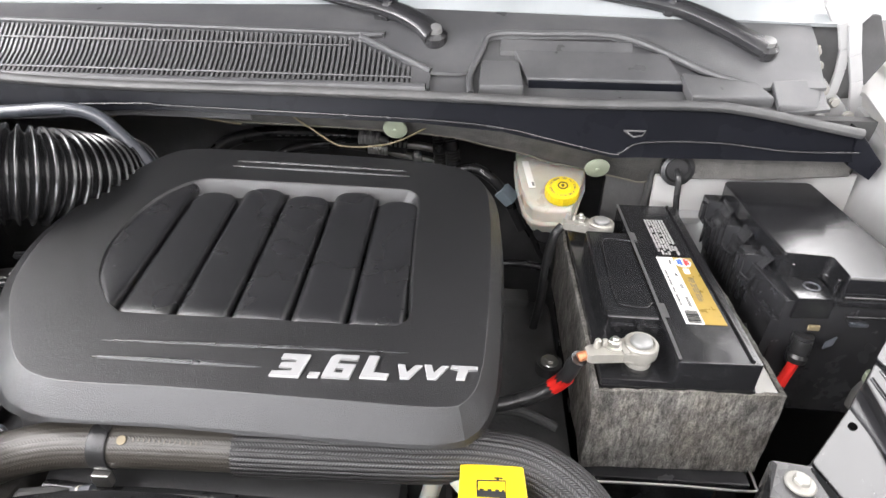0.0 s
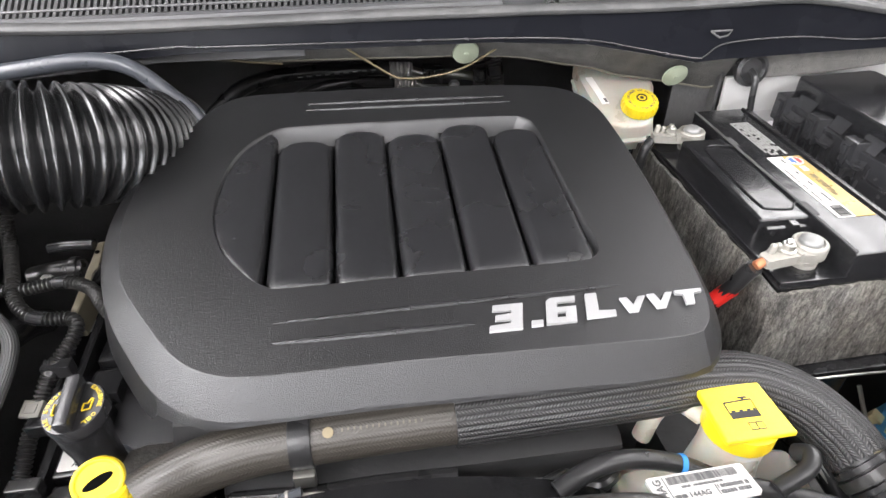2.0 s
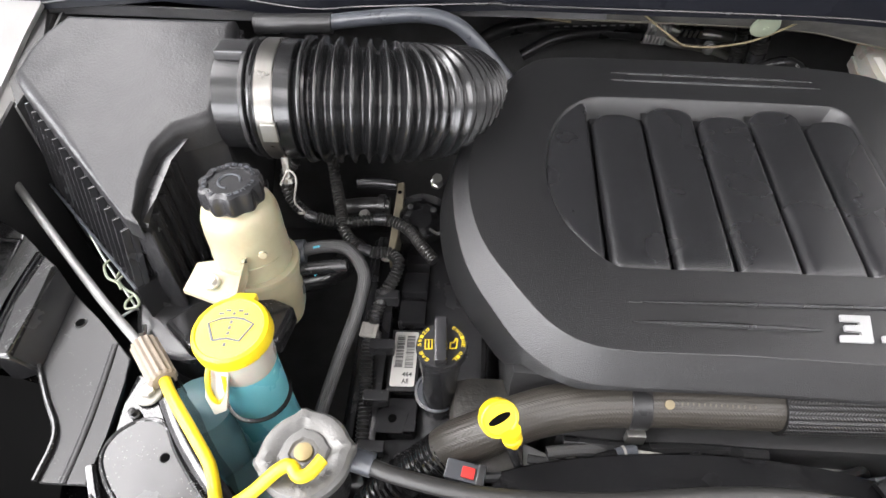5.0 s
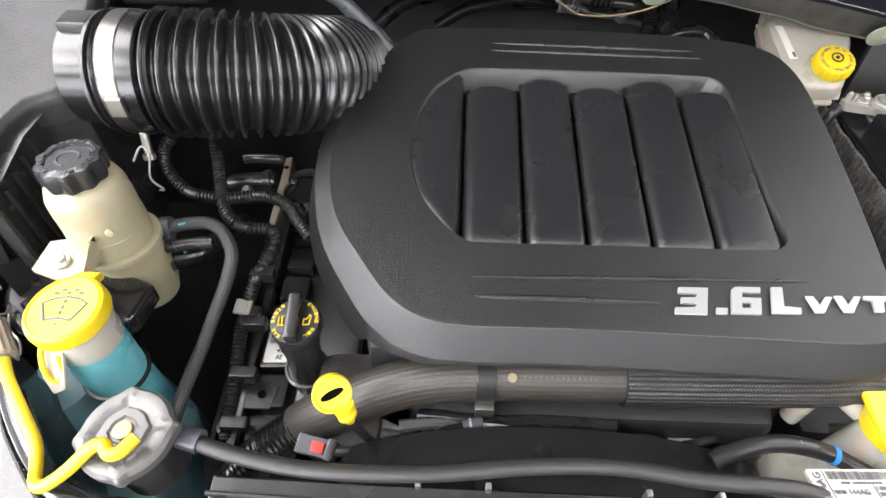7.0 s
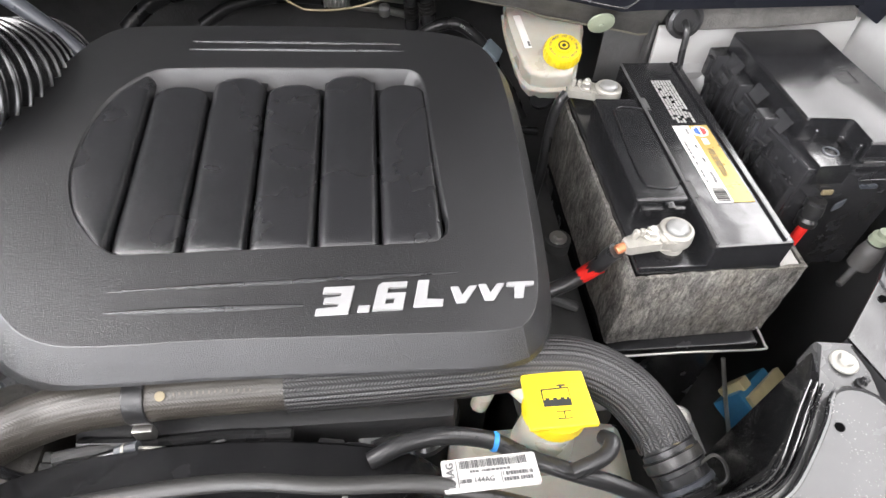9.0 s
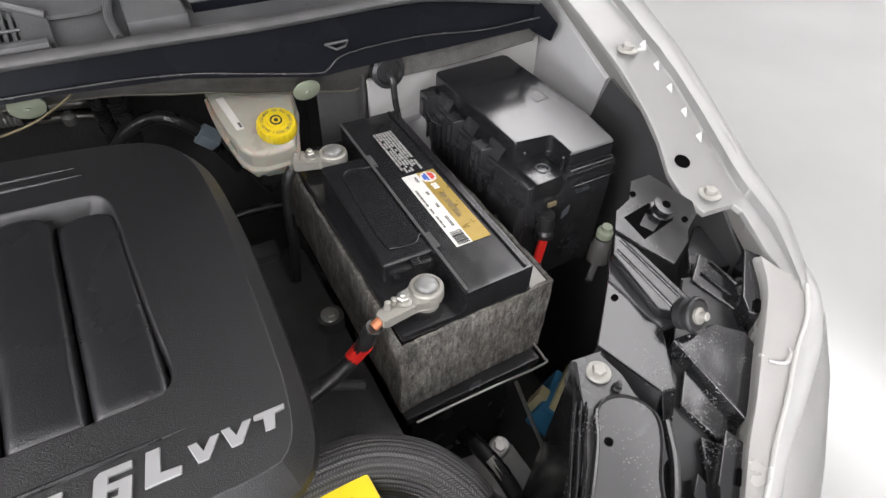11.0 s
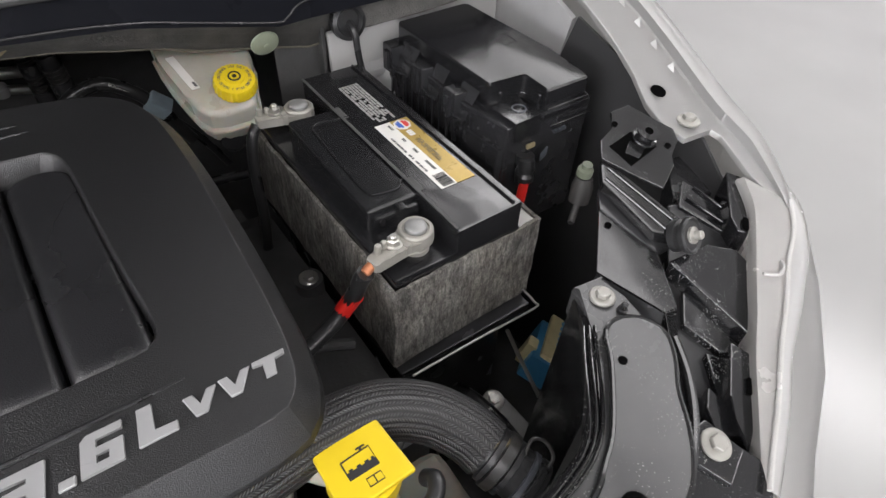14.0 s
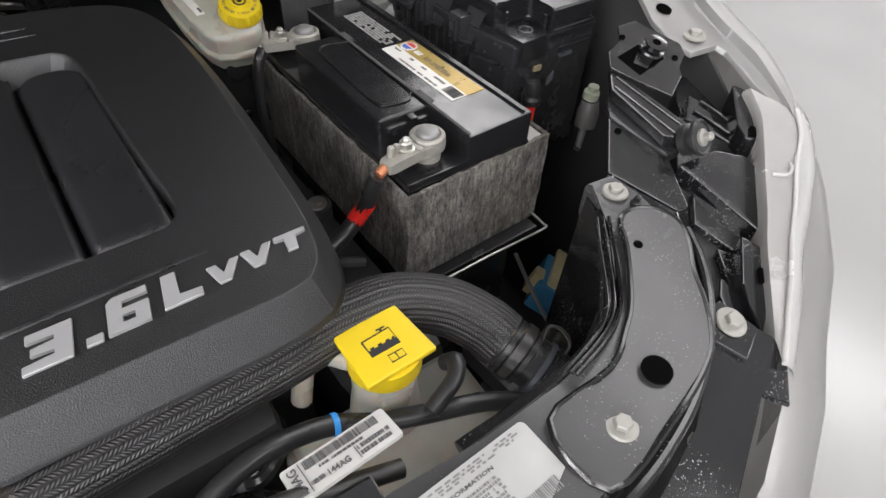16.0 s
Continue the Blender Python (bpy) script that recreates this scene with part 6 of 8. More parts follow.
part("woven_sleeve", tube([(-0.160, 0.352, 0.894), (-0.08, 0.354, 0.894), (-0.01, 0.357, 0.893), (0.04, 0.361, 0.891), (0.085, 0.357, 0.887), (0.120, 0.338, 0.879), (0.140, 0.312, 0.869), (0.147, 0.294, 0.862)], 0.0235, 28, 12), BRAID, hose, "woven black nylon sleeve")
part("band", lathe([(0.0222, -0.008), (0.0228, -0.007), (0.0228, 0.007), (0.0222, 0.008)], (-0.273, 0.350, 0.893), (1, 0.01, 0), 28), RUBBER, hose)
part("band_clip", box(-0.281, -0.265, 0.325, 0.332, 0.866, 0.880, 0.0015), STEEL, hose)
part("hose_mark", lathe([(0.004, 0), (0.004, 0.0006)], (-0.252, 0.3385, 0.9108), (0, -0.55, 0.83), 12), WIRE, hose)
for k in range(14):
    hx = -0.242 + 0.0044 * k
    part("hose_print", put(box(-0.0007, 0.0007, -0.0011 if k % 3 else -0.0016, 0.0011, 0, 0.0003), Matrix.Translation((hx, 0.3395, 0.9113)) @ pose(0, 0, 0, 34, 0, 0)), FADED, hose)
part("hose_end", lathe([(0.021, -0.03), (0.021, 0.040), (0.019, 0.044)], (0.153, 0.279, 0.857), (-0.36, 0.88, 0.32), 28), RUBBER, hose)
for o in (-0.016, -0.009, 0.004, 0.011, 0.020):
    part("clamp_band", lathe([(0.0213, -0.0026), (0.0232, -0.002), (0.0232, 0.002), (0.0213, 0.0026)], Vector((0.155, 0.272, 0.8545)) + Vector((-0.36, 0.88, 0.32)).normalized() * o, (-0.36, 0.88, 0.32), 28), GREYTUBE if o in (-0.009, 0.011) else RUBBER, hose)
part("clamp_ear", tube([(0.163, 0.270, 0.874), (0.172, 0.274, 0.882), (0.180, 0.268, 0.880), (0.181, 0.258, 0.872), (0.172, 0.254, 0.866)], 0.0014, 8), CORRUGATED, hose)
part("spring_clamp", lathe([(0.0236, -0.0045), (0.0246, -0.004), (0.0246, 0.004), (0.0236, 0.0045)], Vector((0.155, 0.272, 0.8545)) + Vector((-0.36, 0.88, 0.32)).normalized() * 0.012, (-0.36, 0.88, 0.32), 30), CORRUGATED, hose, "dark steel spring clamp")
for px, py, pz in ((0.147, 0.287, 0.8800), (0.157, 0.283, 0.8785), (0.152, 0.268, 0.8735)):
    part("hose_mark", put(box(-0.004, 0.004, -0.0025, 0.0025, 0, 0.0012), Matrix.Translation((px, py, pz)) @ pose(0, 0, 0, -35, 8, 10)), WIRE, hose)
cond = thing("hose_outlet", (-0.46, 0.29, 0.8), "black corrugated conduit below the hose", "hose")
part("conduit", ribbed([(-0.427, 0.324, 0.846), (-0.447, 0.315, 0.832), (-0.472, 0.303, 0.815), (-0.50, 0.29, 0.78), (-0.52, 0.28, 0.72)], 0.0198, 0.0055, 0.05, 24), SHINY, cond)

plug = thing("sensor_plug", (-0.413, 0.300, 0.855), "grey sensor connector with a red lock", "plug")
pgm = Matrix.Translation((-0.413, 0.299, 0.853)) @ pose(0, 0, 0, 15, 0, -12)
part("shell", put(box(-0.017, 0.017, -0.008, 0.008, -0.008, 0.006, 0.0015), pgm), GREYTUBE, plug)
part("lock", put(box(-0.003, 0.008, -0.005, 0.004, 0.005, 0.0085, 0.0008), pgm), RED, plug, "small red locking tab")
part("latch", put(box(0.010, 0.016, -0.009, 0.009, 0.003, 0.0075, 0.001), pgm), BLACK, plug)
part("wires", put(tube([(0.016, 0, 0), (0.03, 0.004, -0.002), (0.05, 0.012, -0.02), (0.06, 0.02, -0.05)], 0.0045, 10), pgm), RUBBER, plug)

wir = thing("taped_wire_branch", (-0.29, 0.31, 0.87), "taped wiring branch with a pale plug above the fan shroud", "wire")
part("taped_run", tube([(-0.337, 0.288, 0.845), (-0.329, 0.296, 0.858), (-0.32, 0.303, 0.865), (-0.304, 0.309, 0.870), (-0.290, 0.312, 0.872)], 0.0052, 12), SHINY, wir)
part("plug_body", tube([(-0.290, 0.312, 0.872), (-0.283, 0.3135, 0.873), (-0.274, 0.315, 0.874)], 0.0062, 10), GREYTUBE, wir)
part("plug_ring", lathe([(0.0068, -0.001), (0.0068, 0.001)], (-0.284, 0.3133, 0.873), (1, 0.15, 0.1), 16), LEAD, wir)
part("wire_tip", tube([(-0.274, 0.315, 0.874), (-0.26, 0.314, 0.874), (-0.246, 0.314, 0.870)], 0.0018, 8), LEAD, wir)
part("cross_pipe", tube([(-0.345, 0.318, 0.858), (-0.32, 0.322, 0.858), (-0.29, 0.325, 0.855)], 0.0055, 10), MATTE, wir)
acc = thing("front_engine_casing", (-0.2, 0.37, 0.80), "dark engine front casing with lugs and bolts under the hose", "engine part")
part("casing", box(-0.325, -0.205, 0.360, 0.40, 0.70, 0.850, 0.006), LINER, acc)
part("casing", box(-0.19, -0.05, 0.372, 0.40, 0.70, 0.845, 0.010), LINER, acc)
for lx, ly, lz in ((-0.308, 0.342, 0.848), (-0.290, 0.336, 0.846)):
    part("pale_tag", put(box(-0.009, 0.009, -0.002, 0.002, -0.009, 0.009, 0.001), Matrix.Translation((lx, ly, lz)) @ pose(0, 0, 0, -30, 0, 6)), mat("grimy_tag", (0.16, 0.155, 0.13), 0.5, vary=0.4, scale=120), acc)
for lx, ly, lz in ((-0.244, 0.350, 0.838), (-0.244, 0.338, 0.826), (-0.192, 0.350, 0.828), (-0.149, 0.345, 0.836), (-0.117, 0.350, 0.830)):
    part("lug", lathe([(0.010, -0.02), (0.010, 0.0), (0.006, 0.001), (0.006, -0.003), (0.001, -0.003)], (lx, ly, lz), (0, -0.8, 0.5), 18), BLACK, acc)
bolt((-0.160, 0.343, 0.842), acc, 0.006, (0, -0.5, 0.8), 0.6, material=STEEL)
part("round_pulley", lathe([(0.032, -0.01), (0.034, -0.008), (0.034, -0.004), (0.030, 0.0), (0.012, 0.001), (0.010, 0.004)], (-0.048, 0.350, 0.815), (0.1, -0.8, 0.5), 32), BLACK, acc)

# ---- intake ----
air = thing("air_filter_box", (-0.76, 0.56, 0.78), "black plastic air filter box with a dusty sloping lid", "air filter")


def air_z(y):
    return 1.072 + 0.313 * (y - 0.669)


lidp = [(-0.668, 0.672), (-0.658, 0.60), (-0.660, 0.548), (-0.672, 0.541), (-0.694, 0.532), (-0.706, 0.512), (-0.709, 0.475), (-0.705, 0.445), (-0.697, 0.434), (-0.712, 0.440), (-0.865, 0.580), (-0.877, 0.593), (-0.875, 0.625), (-0.867, 0.650), (-0.850, 0.675)]
loop = []
for (xa, ya), (xb, yb) in zip(lidp, lidp[1:] + lidp[:1]):
    n = max(1, int(math.hypot(xb - xa, yb - ya) / 0.012))
    loop += [Vector((xa + (xb - xa) * q / n, ya + (yb - ya) * q / n, 0)) for q in range(n)]
bm = bmesh.new()
rows = []
for k in range(-1, 6):
    th = radians(max(0, k) * 18)
    row = []
    for q, p in enumerate(loop):
        t = loop[(q + 1) % len(loop)] - loop[q - 1]
        nrm = Vector((t.y, -t.x, 0)).normalized()
        r = 0.0025 + 0.0080 * min(1.0, max(0.0, (p.y - 0.46) / 0.08))
        c = p + nrm * r * (1 - math.cos(th))
        row.append(bm.verts.new((c.x, c.y, air_z(c.y) - r * (1 - math.sin(th)) - (0.018 if k < 0 else 0))))
    rows.append(row)
for a, b in zip(rows, rows[1:]):
    for q in range(len(a)):
        bm.faces.new((a[q], a[(q + 1) % len(a)], b[(q + 1) % len(a)], b[q]))
bm.faces.new(rows[-1])
part("lid", bm, LIDGREY, air, "dusty satin black lid with rounded edges", sharp=50)
lowp = [(-0.664, 0.676), (-0.656, 0.60), (-0.658, 0.552), (-0.690, 0.540), (-0.701, 0.512), (-0.704, 0.470), (-0.694, 0.440), (-0.715, 0.444), (-0.868, 0.588), (-0.872, 0.60), (-0.866, 0.65), (-0.850, 0.672)]
part("case", slab([(x, y, air_z(y) - 0.014) for x, y in lowp], (0, 0, -0.17), 0.006, 2), BLACK, air)
for k in range(11):
    s = (k + 0.5) / 11
    x, y = -0.716 - 0.150 * s, 0.445 + 0.142 * s
    part("case_rib", box(x - 0.002, x + 0.002, y - 0.005, y + 0.006, air_z(y) - 0.18, air_z(y) - 0.03, 0.0015), BLACK, air)
for k in range(6):
    y = 0.445 + k * 0.018
    part("case_rib", box(-0.702, -0.695, y - 0.003, y + 0.003, air_z(y) - 0.18, air_z(y) - 0.022, 0.002), BLACK, air)
# flared skirt with ribs down to a bright seam
def skirt(s, lift=0.0):
    top = Vector((-0.714 - 0.153 * s, 0.442 + 0.143 * s, air_z(0.442 + 0.143 * s) - 0.018))
    foot = Vector((-0.722 - 0.160 * s, 0.434 + 0.143 * s, 0.918 + 0.004 * s))
    return top + Vector((-0.7, -0.7, 0)) * lift, foot + Vector((-0.7, -0.7, 0)) * lift


(ta, fa), (tb, fb) = skirt(0), skirt(1)
part("case_skirt", slab([ta, tb, fb, fa], (0.004, 0.004, 0), 0.001), BLACK, air)
for k in range(14):
    (ta, fa), (tb, fb) = skirt((k + 0.3) / 14), skirt((k + 0.3) / 14, 0.007)
    part("case_rib", slab([ta, tb, fb, fa], (0.0022, -0.0020, 0), 0.0006), BLACK, air)
part("seam_edge", tube([skirt(s, 0.008)[1] for s in (0, 0.33, 0.66, 1)], 0.0016, 8), GREYTUBE, air)
part("case_base", slab([skirt(0, 0.008)[1], skirt(1, 0.008)[1], (-0.86, 0.60, 0.915), (-0.70, 0.47, 0.912)], (0, 0, -0.10), 0.002), BLACK, air)
part("wire_latch", tube([(-0.762, 0.466, 0.918), (-0.77, 0.465, 0.918), (-0.772, 0.456, 0.918), (-0.762, 0.442, 0.918), (-0.75, 0.436, 0.918), (-0.742, 0.428, 0.918)], 0.0013, 8), GUARD, air)
part("wire_latch", tube([(-0.758, 0.444, 0.912), (-0.758, 0.455, 0.912), (-0.748, 0.455, 0.912), (-0.752, 0.452, 0.912), (-0.754, 0.443, 0.912), (-0.744, 0.434, 0.912), (-0.73, 0.426, 0.912), (-0.722, 0.415, 0.912), (-0.731, 0.41, 0.912), (-0.735, 0.417, 0.912), (-0.732, 0.428, 0.912)], 0.0013, 8), GUARD, air)
part("front_bowl", lathe([(0.055, -0.06), (0.058, 0.0), (0.050, 0.004)], (-0.690, 0.445, 0.875), (0, -0.2, 1), 28), BLACK, air)
part("outlet_neck", lathe([(0.0475, 0.022), (0.0475, 0.05), (0.052, 0.052), (0.052, 0.06), (0.046, 0.06)], (-0.672, 0.573, 1.038), (1, 0, 0), 40), SHINY, air)
part("neck_flange", lathe([(0.052, 0), (0.055, 0.002), (0.055, 0.005), (0.052, 0.007)], (-0.624, 0.572, 1.038), (1, 0, 0), 40), BLACK, air)
part("neck_clip", box(-0.650, -0.622, 0.560, 0.585, 1.080, 1.092, 0.003), BLACK, air)
clip = [(-0.735, 0.425, 0.895), (-0.745, 0.41, 0.895), (-0.735, 0.398, 0.89), (-0.722, 0.402, 0.885), (-0.728, 0.415, 0.88), (-0.722, 0.395, 0.872), (-0.708, 0.383, 0.868), (-0.705, 0.372, 0.862), (-0.717, 0.371, 0.862), (-0.716, 0.385, 0.868)]
part("wire_clip", tube(clip, 0.0014, 8), STEEL, air)
part("wire_clip", tube([(-0.86, 0.56, 0.93), (-0.80, 0.49, 0.905), (-0.735, 0.425, 0.892)], 0.0013, 8), STEEL, air)
part("wire_clip", tube([(-0.590, 0.492, 0.998), (-0.583, 0.500, 1.008), (-0.576, 0.496, 1.002), (-0.579, 0.488, 0.982), (-0.573, 0.490, 0.967), (-0.580, 0.494, 0.962)], 0.0010, 8), WASHER, air)

duct = thing("intake_duct", (-0.52, 0.60, 0.97), "ribbed black rubber intake bellows with a steel band clamp", "air duct")
def bellows(s):
    if s < 0.12:
        return 0.93
    f = (s - 0.12) / 0.88
    crest = abs(math.sin(math.pi * (f * 17.0 + 7.0 * f * f))) ** 2.4
    return (1.0 - 0.10 * f) * (0.845 + 0.155 * crest)


part("bellows", tube([(-0.612, 0.571, 1.038), (-0.57, 0.571, 1.038), (-0.525, 0.573, 1.036), (-0.488, 0.582, 1.030), (-0.460, 0.602, 1.020), (-0.442, 0.635, 1.004), (-0.432, 0.675, 0.985), (-0.428, 0.71, 0.97)], 0.0590, 48, 44, rad=bellows), SHINY, duct, sharp=80)
part("band_clamp", lathe([(0.0552, -0.0085), (0.0560, -0.0075), (0.0560, 0.0075), (0.0552, 0.0085)], (-0.600, 0.571, 1.038), (1, 0, 0), 48), BRIGHT, duct, "bright steel band clamp")
part("sleeve_bead", lathe([(0.0555, -0.002), (0.0570, 0), (0.0555, 0.002)], (-0.612, 0.571, 1.038), (1, 0, 0), 48), SHINY, duct)
part("sleeve_bead", lathe([(0.0555, -0.002), (0.0575, 0), (0.0555, 0.002)], (-0.566, 0.571, 1.038), (1, 0, 0), 48), SHINY, duct)
part("clamp_screw", lathe([(0.004, 0), (0.004, 0.02), (0.006, 0.021), (0.006, 0.026)], (-0.596, 0.532, 1.000), (0.05, -0.4, -1), 10), STEEL, duct)
part("clamp_tab", box(-0.604, -0.590, 0.512, 0.5165, 1.030, 1.048, 0.001), STEEL, duct)

vent = thing("breather_tube", (-0.5, 0.69, 1.05), "slate grey plastic breather tube bending over the duct", "tube")
part("tube", tube([(-0.655, 0.700, 1.054), (-0.60, 0.700, 1.054), (-0.54, 0.702, 1.060), (-0.48, 0.704, 1.064), (-0.44, 0.702, 1.055), (-0.405, 0.694, 1.025), (-0.380, 0.686, 0.998), (-0.365, 0.68, 0.985)], 0.0082, 14, 10), GREYTUBE, vent)
part("sleeve", tube([(-0.66, 0.700, 1.053), (-0.61, 0.700, 1.054), (-0.575, 0.700, 1.055)], 0.0105, 12), RUBBER, vent)

# ---- bottles on the passenger's side ----
ps = thing("power_steering_reservoir", (-0.615, 0.46, 0.85), "aged cream plastic fluid reservoir with a lobed black cap", "reservoir")
pc = (-0.6175, 0.4565)
part("bottle", lathe([(0.0335, 0.936), (0.0345, 0.940), (0.0340, 0.962), (0.0336, 0.963), (0.0336, 0.985), (0.0328, 0.997), (0.0300, 1.005), (0.025, 1.0090), (0.0225, 1.0105), (0.0225, 1.016)], (*pc, 0), (0, 0, 1), 44), CREAM, ps)
part("lower_body", lathe([(0.020, 0.855), (0.026, 0.858), (0.0305, 0.875), (0.0325, 0.926), (0.0325, 0.930)], (pc[0] + 0.006, pc[1], 0), (0, 0, 1), 40), CREAM, ps)
part("weld_ledge", lathe([(0.0325, 0.928), (0.0370, 0.930), (0.0377, 0.933), (0.0370, 0.9365), (0.0342, 0.938)], (pc[0] + 0.003, pc[1], 0), (0, 0, 1), 44), CREAM, ps)
part("graduation", tube([(pc[0] + 0.0345 * math.cos(a), pc[1] + 0.0345 * math.sin(a), 0.957) for a in (radians(d) for d in range(-110, -20, 6))], 0.0006, 6, 1, smooth=False), CREAM, ps)
part("shoulder_lug", lathe([(0.004, 0), (0.0035, 0.002), (0.002, 0.0025)], (-0.593, 0.426, 0.975), (0.4, -1, 0.2), 10), CREAM, ps)
pcap = part("cap", lathe([(0.0220, 1.0095), (0.0248, 1.0115), (0.0258, 1.0155), (0.0258, 1.0255), (0.0245, 1.0300), (0.0180, 1.0310), (0.0175, 1.0295), (0.002, 1.0295)], (*pc, 0), (0, 0, 1), 64, wob=lambda a: 1 + 0.055 * math.cos(10 * a)), BLACK, ps, "lobed black screw cap")
arc_text("POWER STEERING FLUID", Matrix.Translation((*pc, 1.0311)), 0.0185, 250, -80, 0.0032, GREYTUBE, pcap, "moulded_print")
part("moulded_ring", tube([(pc[0] + 0.009 * math.cos(a), pc[1] + 0.009 * math.sin(a), 1.0297) for a in (2 * math.pi * k / 20 for k in range(16))], 0.001, 6, 1, smooth=False), GREYTUBE, pcap)
part("flange", slab([(-0.664, 0.405, 0.949), (-0.662, 0.436, 0.951), (-0.640, 0.440, 0.952), (-0.612, 0.436, 0.952), (-0.612, 0.396, 0.948), (-0.622, 0.391, 0.947)], (0, 0, -0.005), 0.001), CREAM, ps)
part("gusset", slab([(-0.611, 0.418, 0.972), (-0.610, 0.436, 0.972), (-0.617, 0.394, 0.950), (-0.612, 0.436, 0.950)], (0.003, 0.0005, 0)), CREAM, ps)
bolt((-0.640, 0.413, 0.9505), ps, 0.0075, (0, -0.1, 1), 0.7, material=STEEL)
part("outlet", tube([(-0.580, 0.465, 0.915), (-0.555, 0.468, 0.917), (-0.535, 0.470, 0.918)], 0.0065, 12), RUBBER, ps)
brkt = thing("reservoir_bracket", (-0.62, 0.38, 0.88), "black steel bracket below the reservoir", "bracket")
part("shelf", slab([(-0.69, 0.395, 0.915), (-0.655, 0.365, 0.925), (-0.61, 0.365, 0.922), (-0.580, 0.380, 0.915), (-0.575, 0.42, 0.915), (-0.60, 0.43, 0.915), (-0.66, 0.43, 0.915)], (0, 0, -0.022), 0.006, 3), GLOSS, brkt)

wash = thing("washer_bottle", (-0.6, 0.35, 0.70), "screenwash filler neck full of blue fluid under a yellow cap", "washer bottle")
wc = Vector((-0.5985, 0.352, 0.0))
part("neck", lathe([(0.0255, 0.925), (0.0262, 0.93), (0.0262, 0.950), (0.0285, 0.953), (0.0285, 0.960)], wc, (0, 0, 1), 36), MILK, wash)
part("fluid_column", lathe([(0.031, 0.78), (0.0275, 0.84), (0.0258, 0.875), (0.0255, 0.926)], wc, (0, 0, 1), 36), BLUE, wash, "neck filled with blue fluid")
part("ring_seal", lathe([(0.0255, -0.0022), (0.0285, -0.001), (0.0285, 0.001), (0.0255, 0.0022)], wc + Vector((0, 0, 0.873)), (0, 0, 1), 32), RUBBER, wash)
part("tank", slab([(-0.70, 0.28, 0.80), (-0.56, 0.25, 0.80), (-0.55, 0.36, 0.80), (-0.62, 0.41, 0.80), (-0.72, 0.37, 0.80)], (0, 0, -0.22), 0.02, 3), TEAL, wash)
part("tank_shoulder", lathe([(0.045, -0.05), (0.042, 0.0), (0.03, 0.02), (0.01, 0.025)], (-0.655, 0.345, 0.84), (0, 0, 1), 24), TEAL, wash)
wcap = part("cap", lathe([(0.0290, 0.0), (0.0312, 0.002), (0.0312, 0.009), (0.0298, 0.013), (0.027, 0.0145), (0.0262, 0.0135), (0.001, 0.0135)], (wc.x, wc.y, 0.957), (-0.04, -0.10, 1), 48), YELLOW, wash, "yellow flip cap with a screen symbol")
part("tab", slab([(-0.611, 0.413 - 0.03, 0.968), (-0.589, 0.413 - 0.03, 0.968), (-0.592, 0.394, 0.962), (-0.608, 0.394, 0.962)], (0, 0, -0.008), 0.0015), YELLOW, wcap)
part("tether", tube([(-0.612, 0.330, 0.955), (-0.613, 0.322, 0.948), (-0.613, 0.315, 0.935), (-0.608, 0.313, 0.925), (-0.602, 0.318, 0.932), (-0.602, 0.324, 0.945)], 0.0022, 8), YELLOW, wcap)
part("spout", slab([(-0.617, 0.328, 0.948), (-0.598, 0.325, 0.948), (-0.601, 0.308, 0.920), (-0.612, 0.306, 0.915), (-0.619, 0.314, 0.928)], (0, 0.006, 0), 0.002), MILK, wash)
wm = frame_of(Vector((wc.x, wc.y, 0.957)) + Vector((-0.04, -0.10, 1)).normalized() * 0.0137, (1, 0, 0.04), (0, 1, 0.10))
sym = [(-0.0105, -0.011), (-0.018, 0.004), (-0.009, 0.0085), (0.0, 0.0095), (0.009, 0.0085), (0.018, 0.004), (0.0105, -0.011), (0.0, -0.009), (-0.0105, -0.011)]
part("screen_symbol", put(tube([(x, y, 0.0003) for x, y in sym], 0.0011, 6, 2, smooth=False, flat=0.4), wm), GREYINK, wcap)
bars("spray_symbol", wm, [(-0.0012, 0.0012, y, y + 0.003) for y in (-0.016, -0.006, -0.001, 0.004)] + [(-0.012, -0.008, 0.012, 0.014), (-0.007, -0.003, 0.015, 0.017), (-0.0012, 0.0012, 0.012, 0.0145), (0.003, 0.007, 0.015, 0.017), (0.008, 0.012, 0.012, 0.014)], GREYINK, wcap, 0.0002)

rc = thing("radiator_filler", (-0.515, 0.258, 0.94), "worn silver pressure cap on the radiator filler", "radiator cap")
rcp = Vector((-0.5255, 0.266, 0.935))
part("filler_neck", lathe([(0.025, -0.05), (0.025, -0.006), (0.030, -0.004), (0.030, 0.0)], rcp, (0, -0.05, 1), 32), BLACK, rc)
rcap = part("cap", lathe([(0.030, 0.0), (0.0325, 0.002), (0.0325, 0.009), (0.030, 0.0125), (0.024, 0.0135), (0.0185, 0.011), (0.017, 0.011), (0.0155, 0.0138), (0.010, 0.0142), (0.0085, 0.0125), (0.002, 0.0125)], rcp, (0, -0.05, 1), 72,
                       wob=lambda a: 1 + 0.10 * max(0.0, math.cos(4 * a - 0.9)) ** 6), SCUFFED, rc, "scuffed aluminium cap with a stamped warning")
arc_text("KEEP TIGHT", Matrix.Translation(rcp + Vector((0, 0, 0.0128))), 0.0215, 160, 20, 0.005, GREYINK, rcap, "stamped_print")
arc_text("DO NOT OPEN", Matrix.Translation(rcp + Vector((0, 0, 0.0128))), 0.0215, 330, 200, 0.005, GREYINK, rcap, "stamped_print")
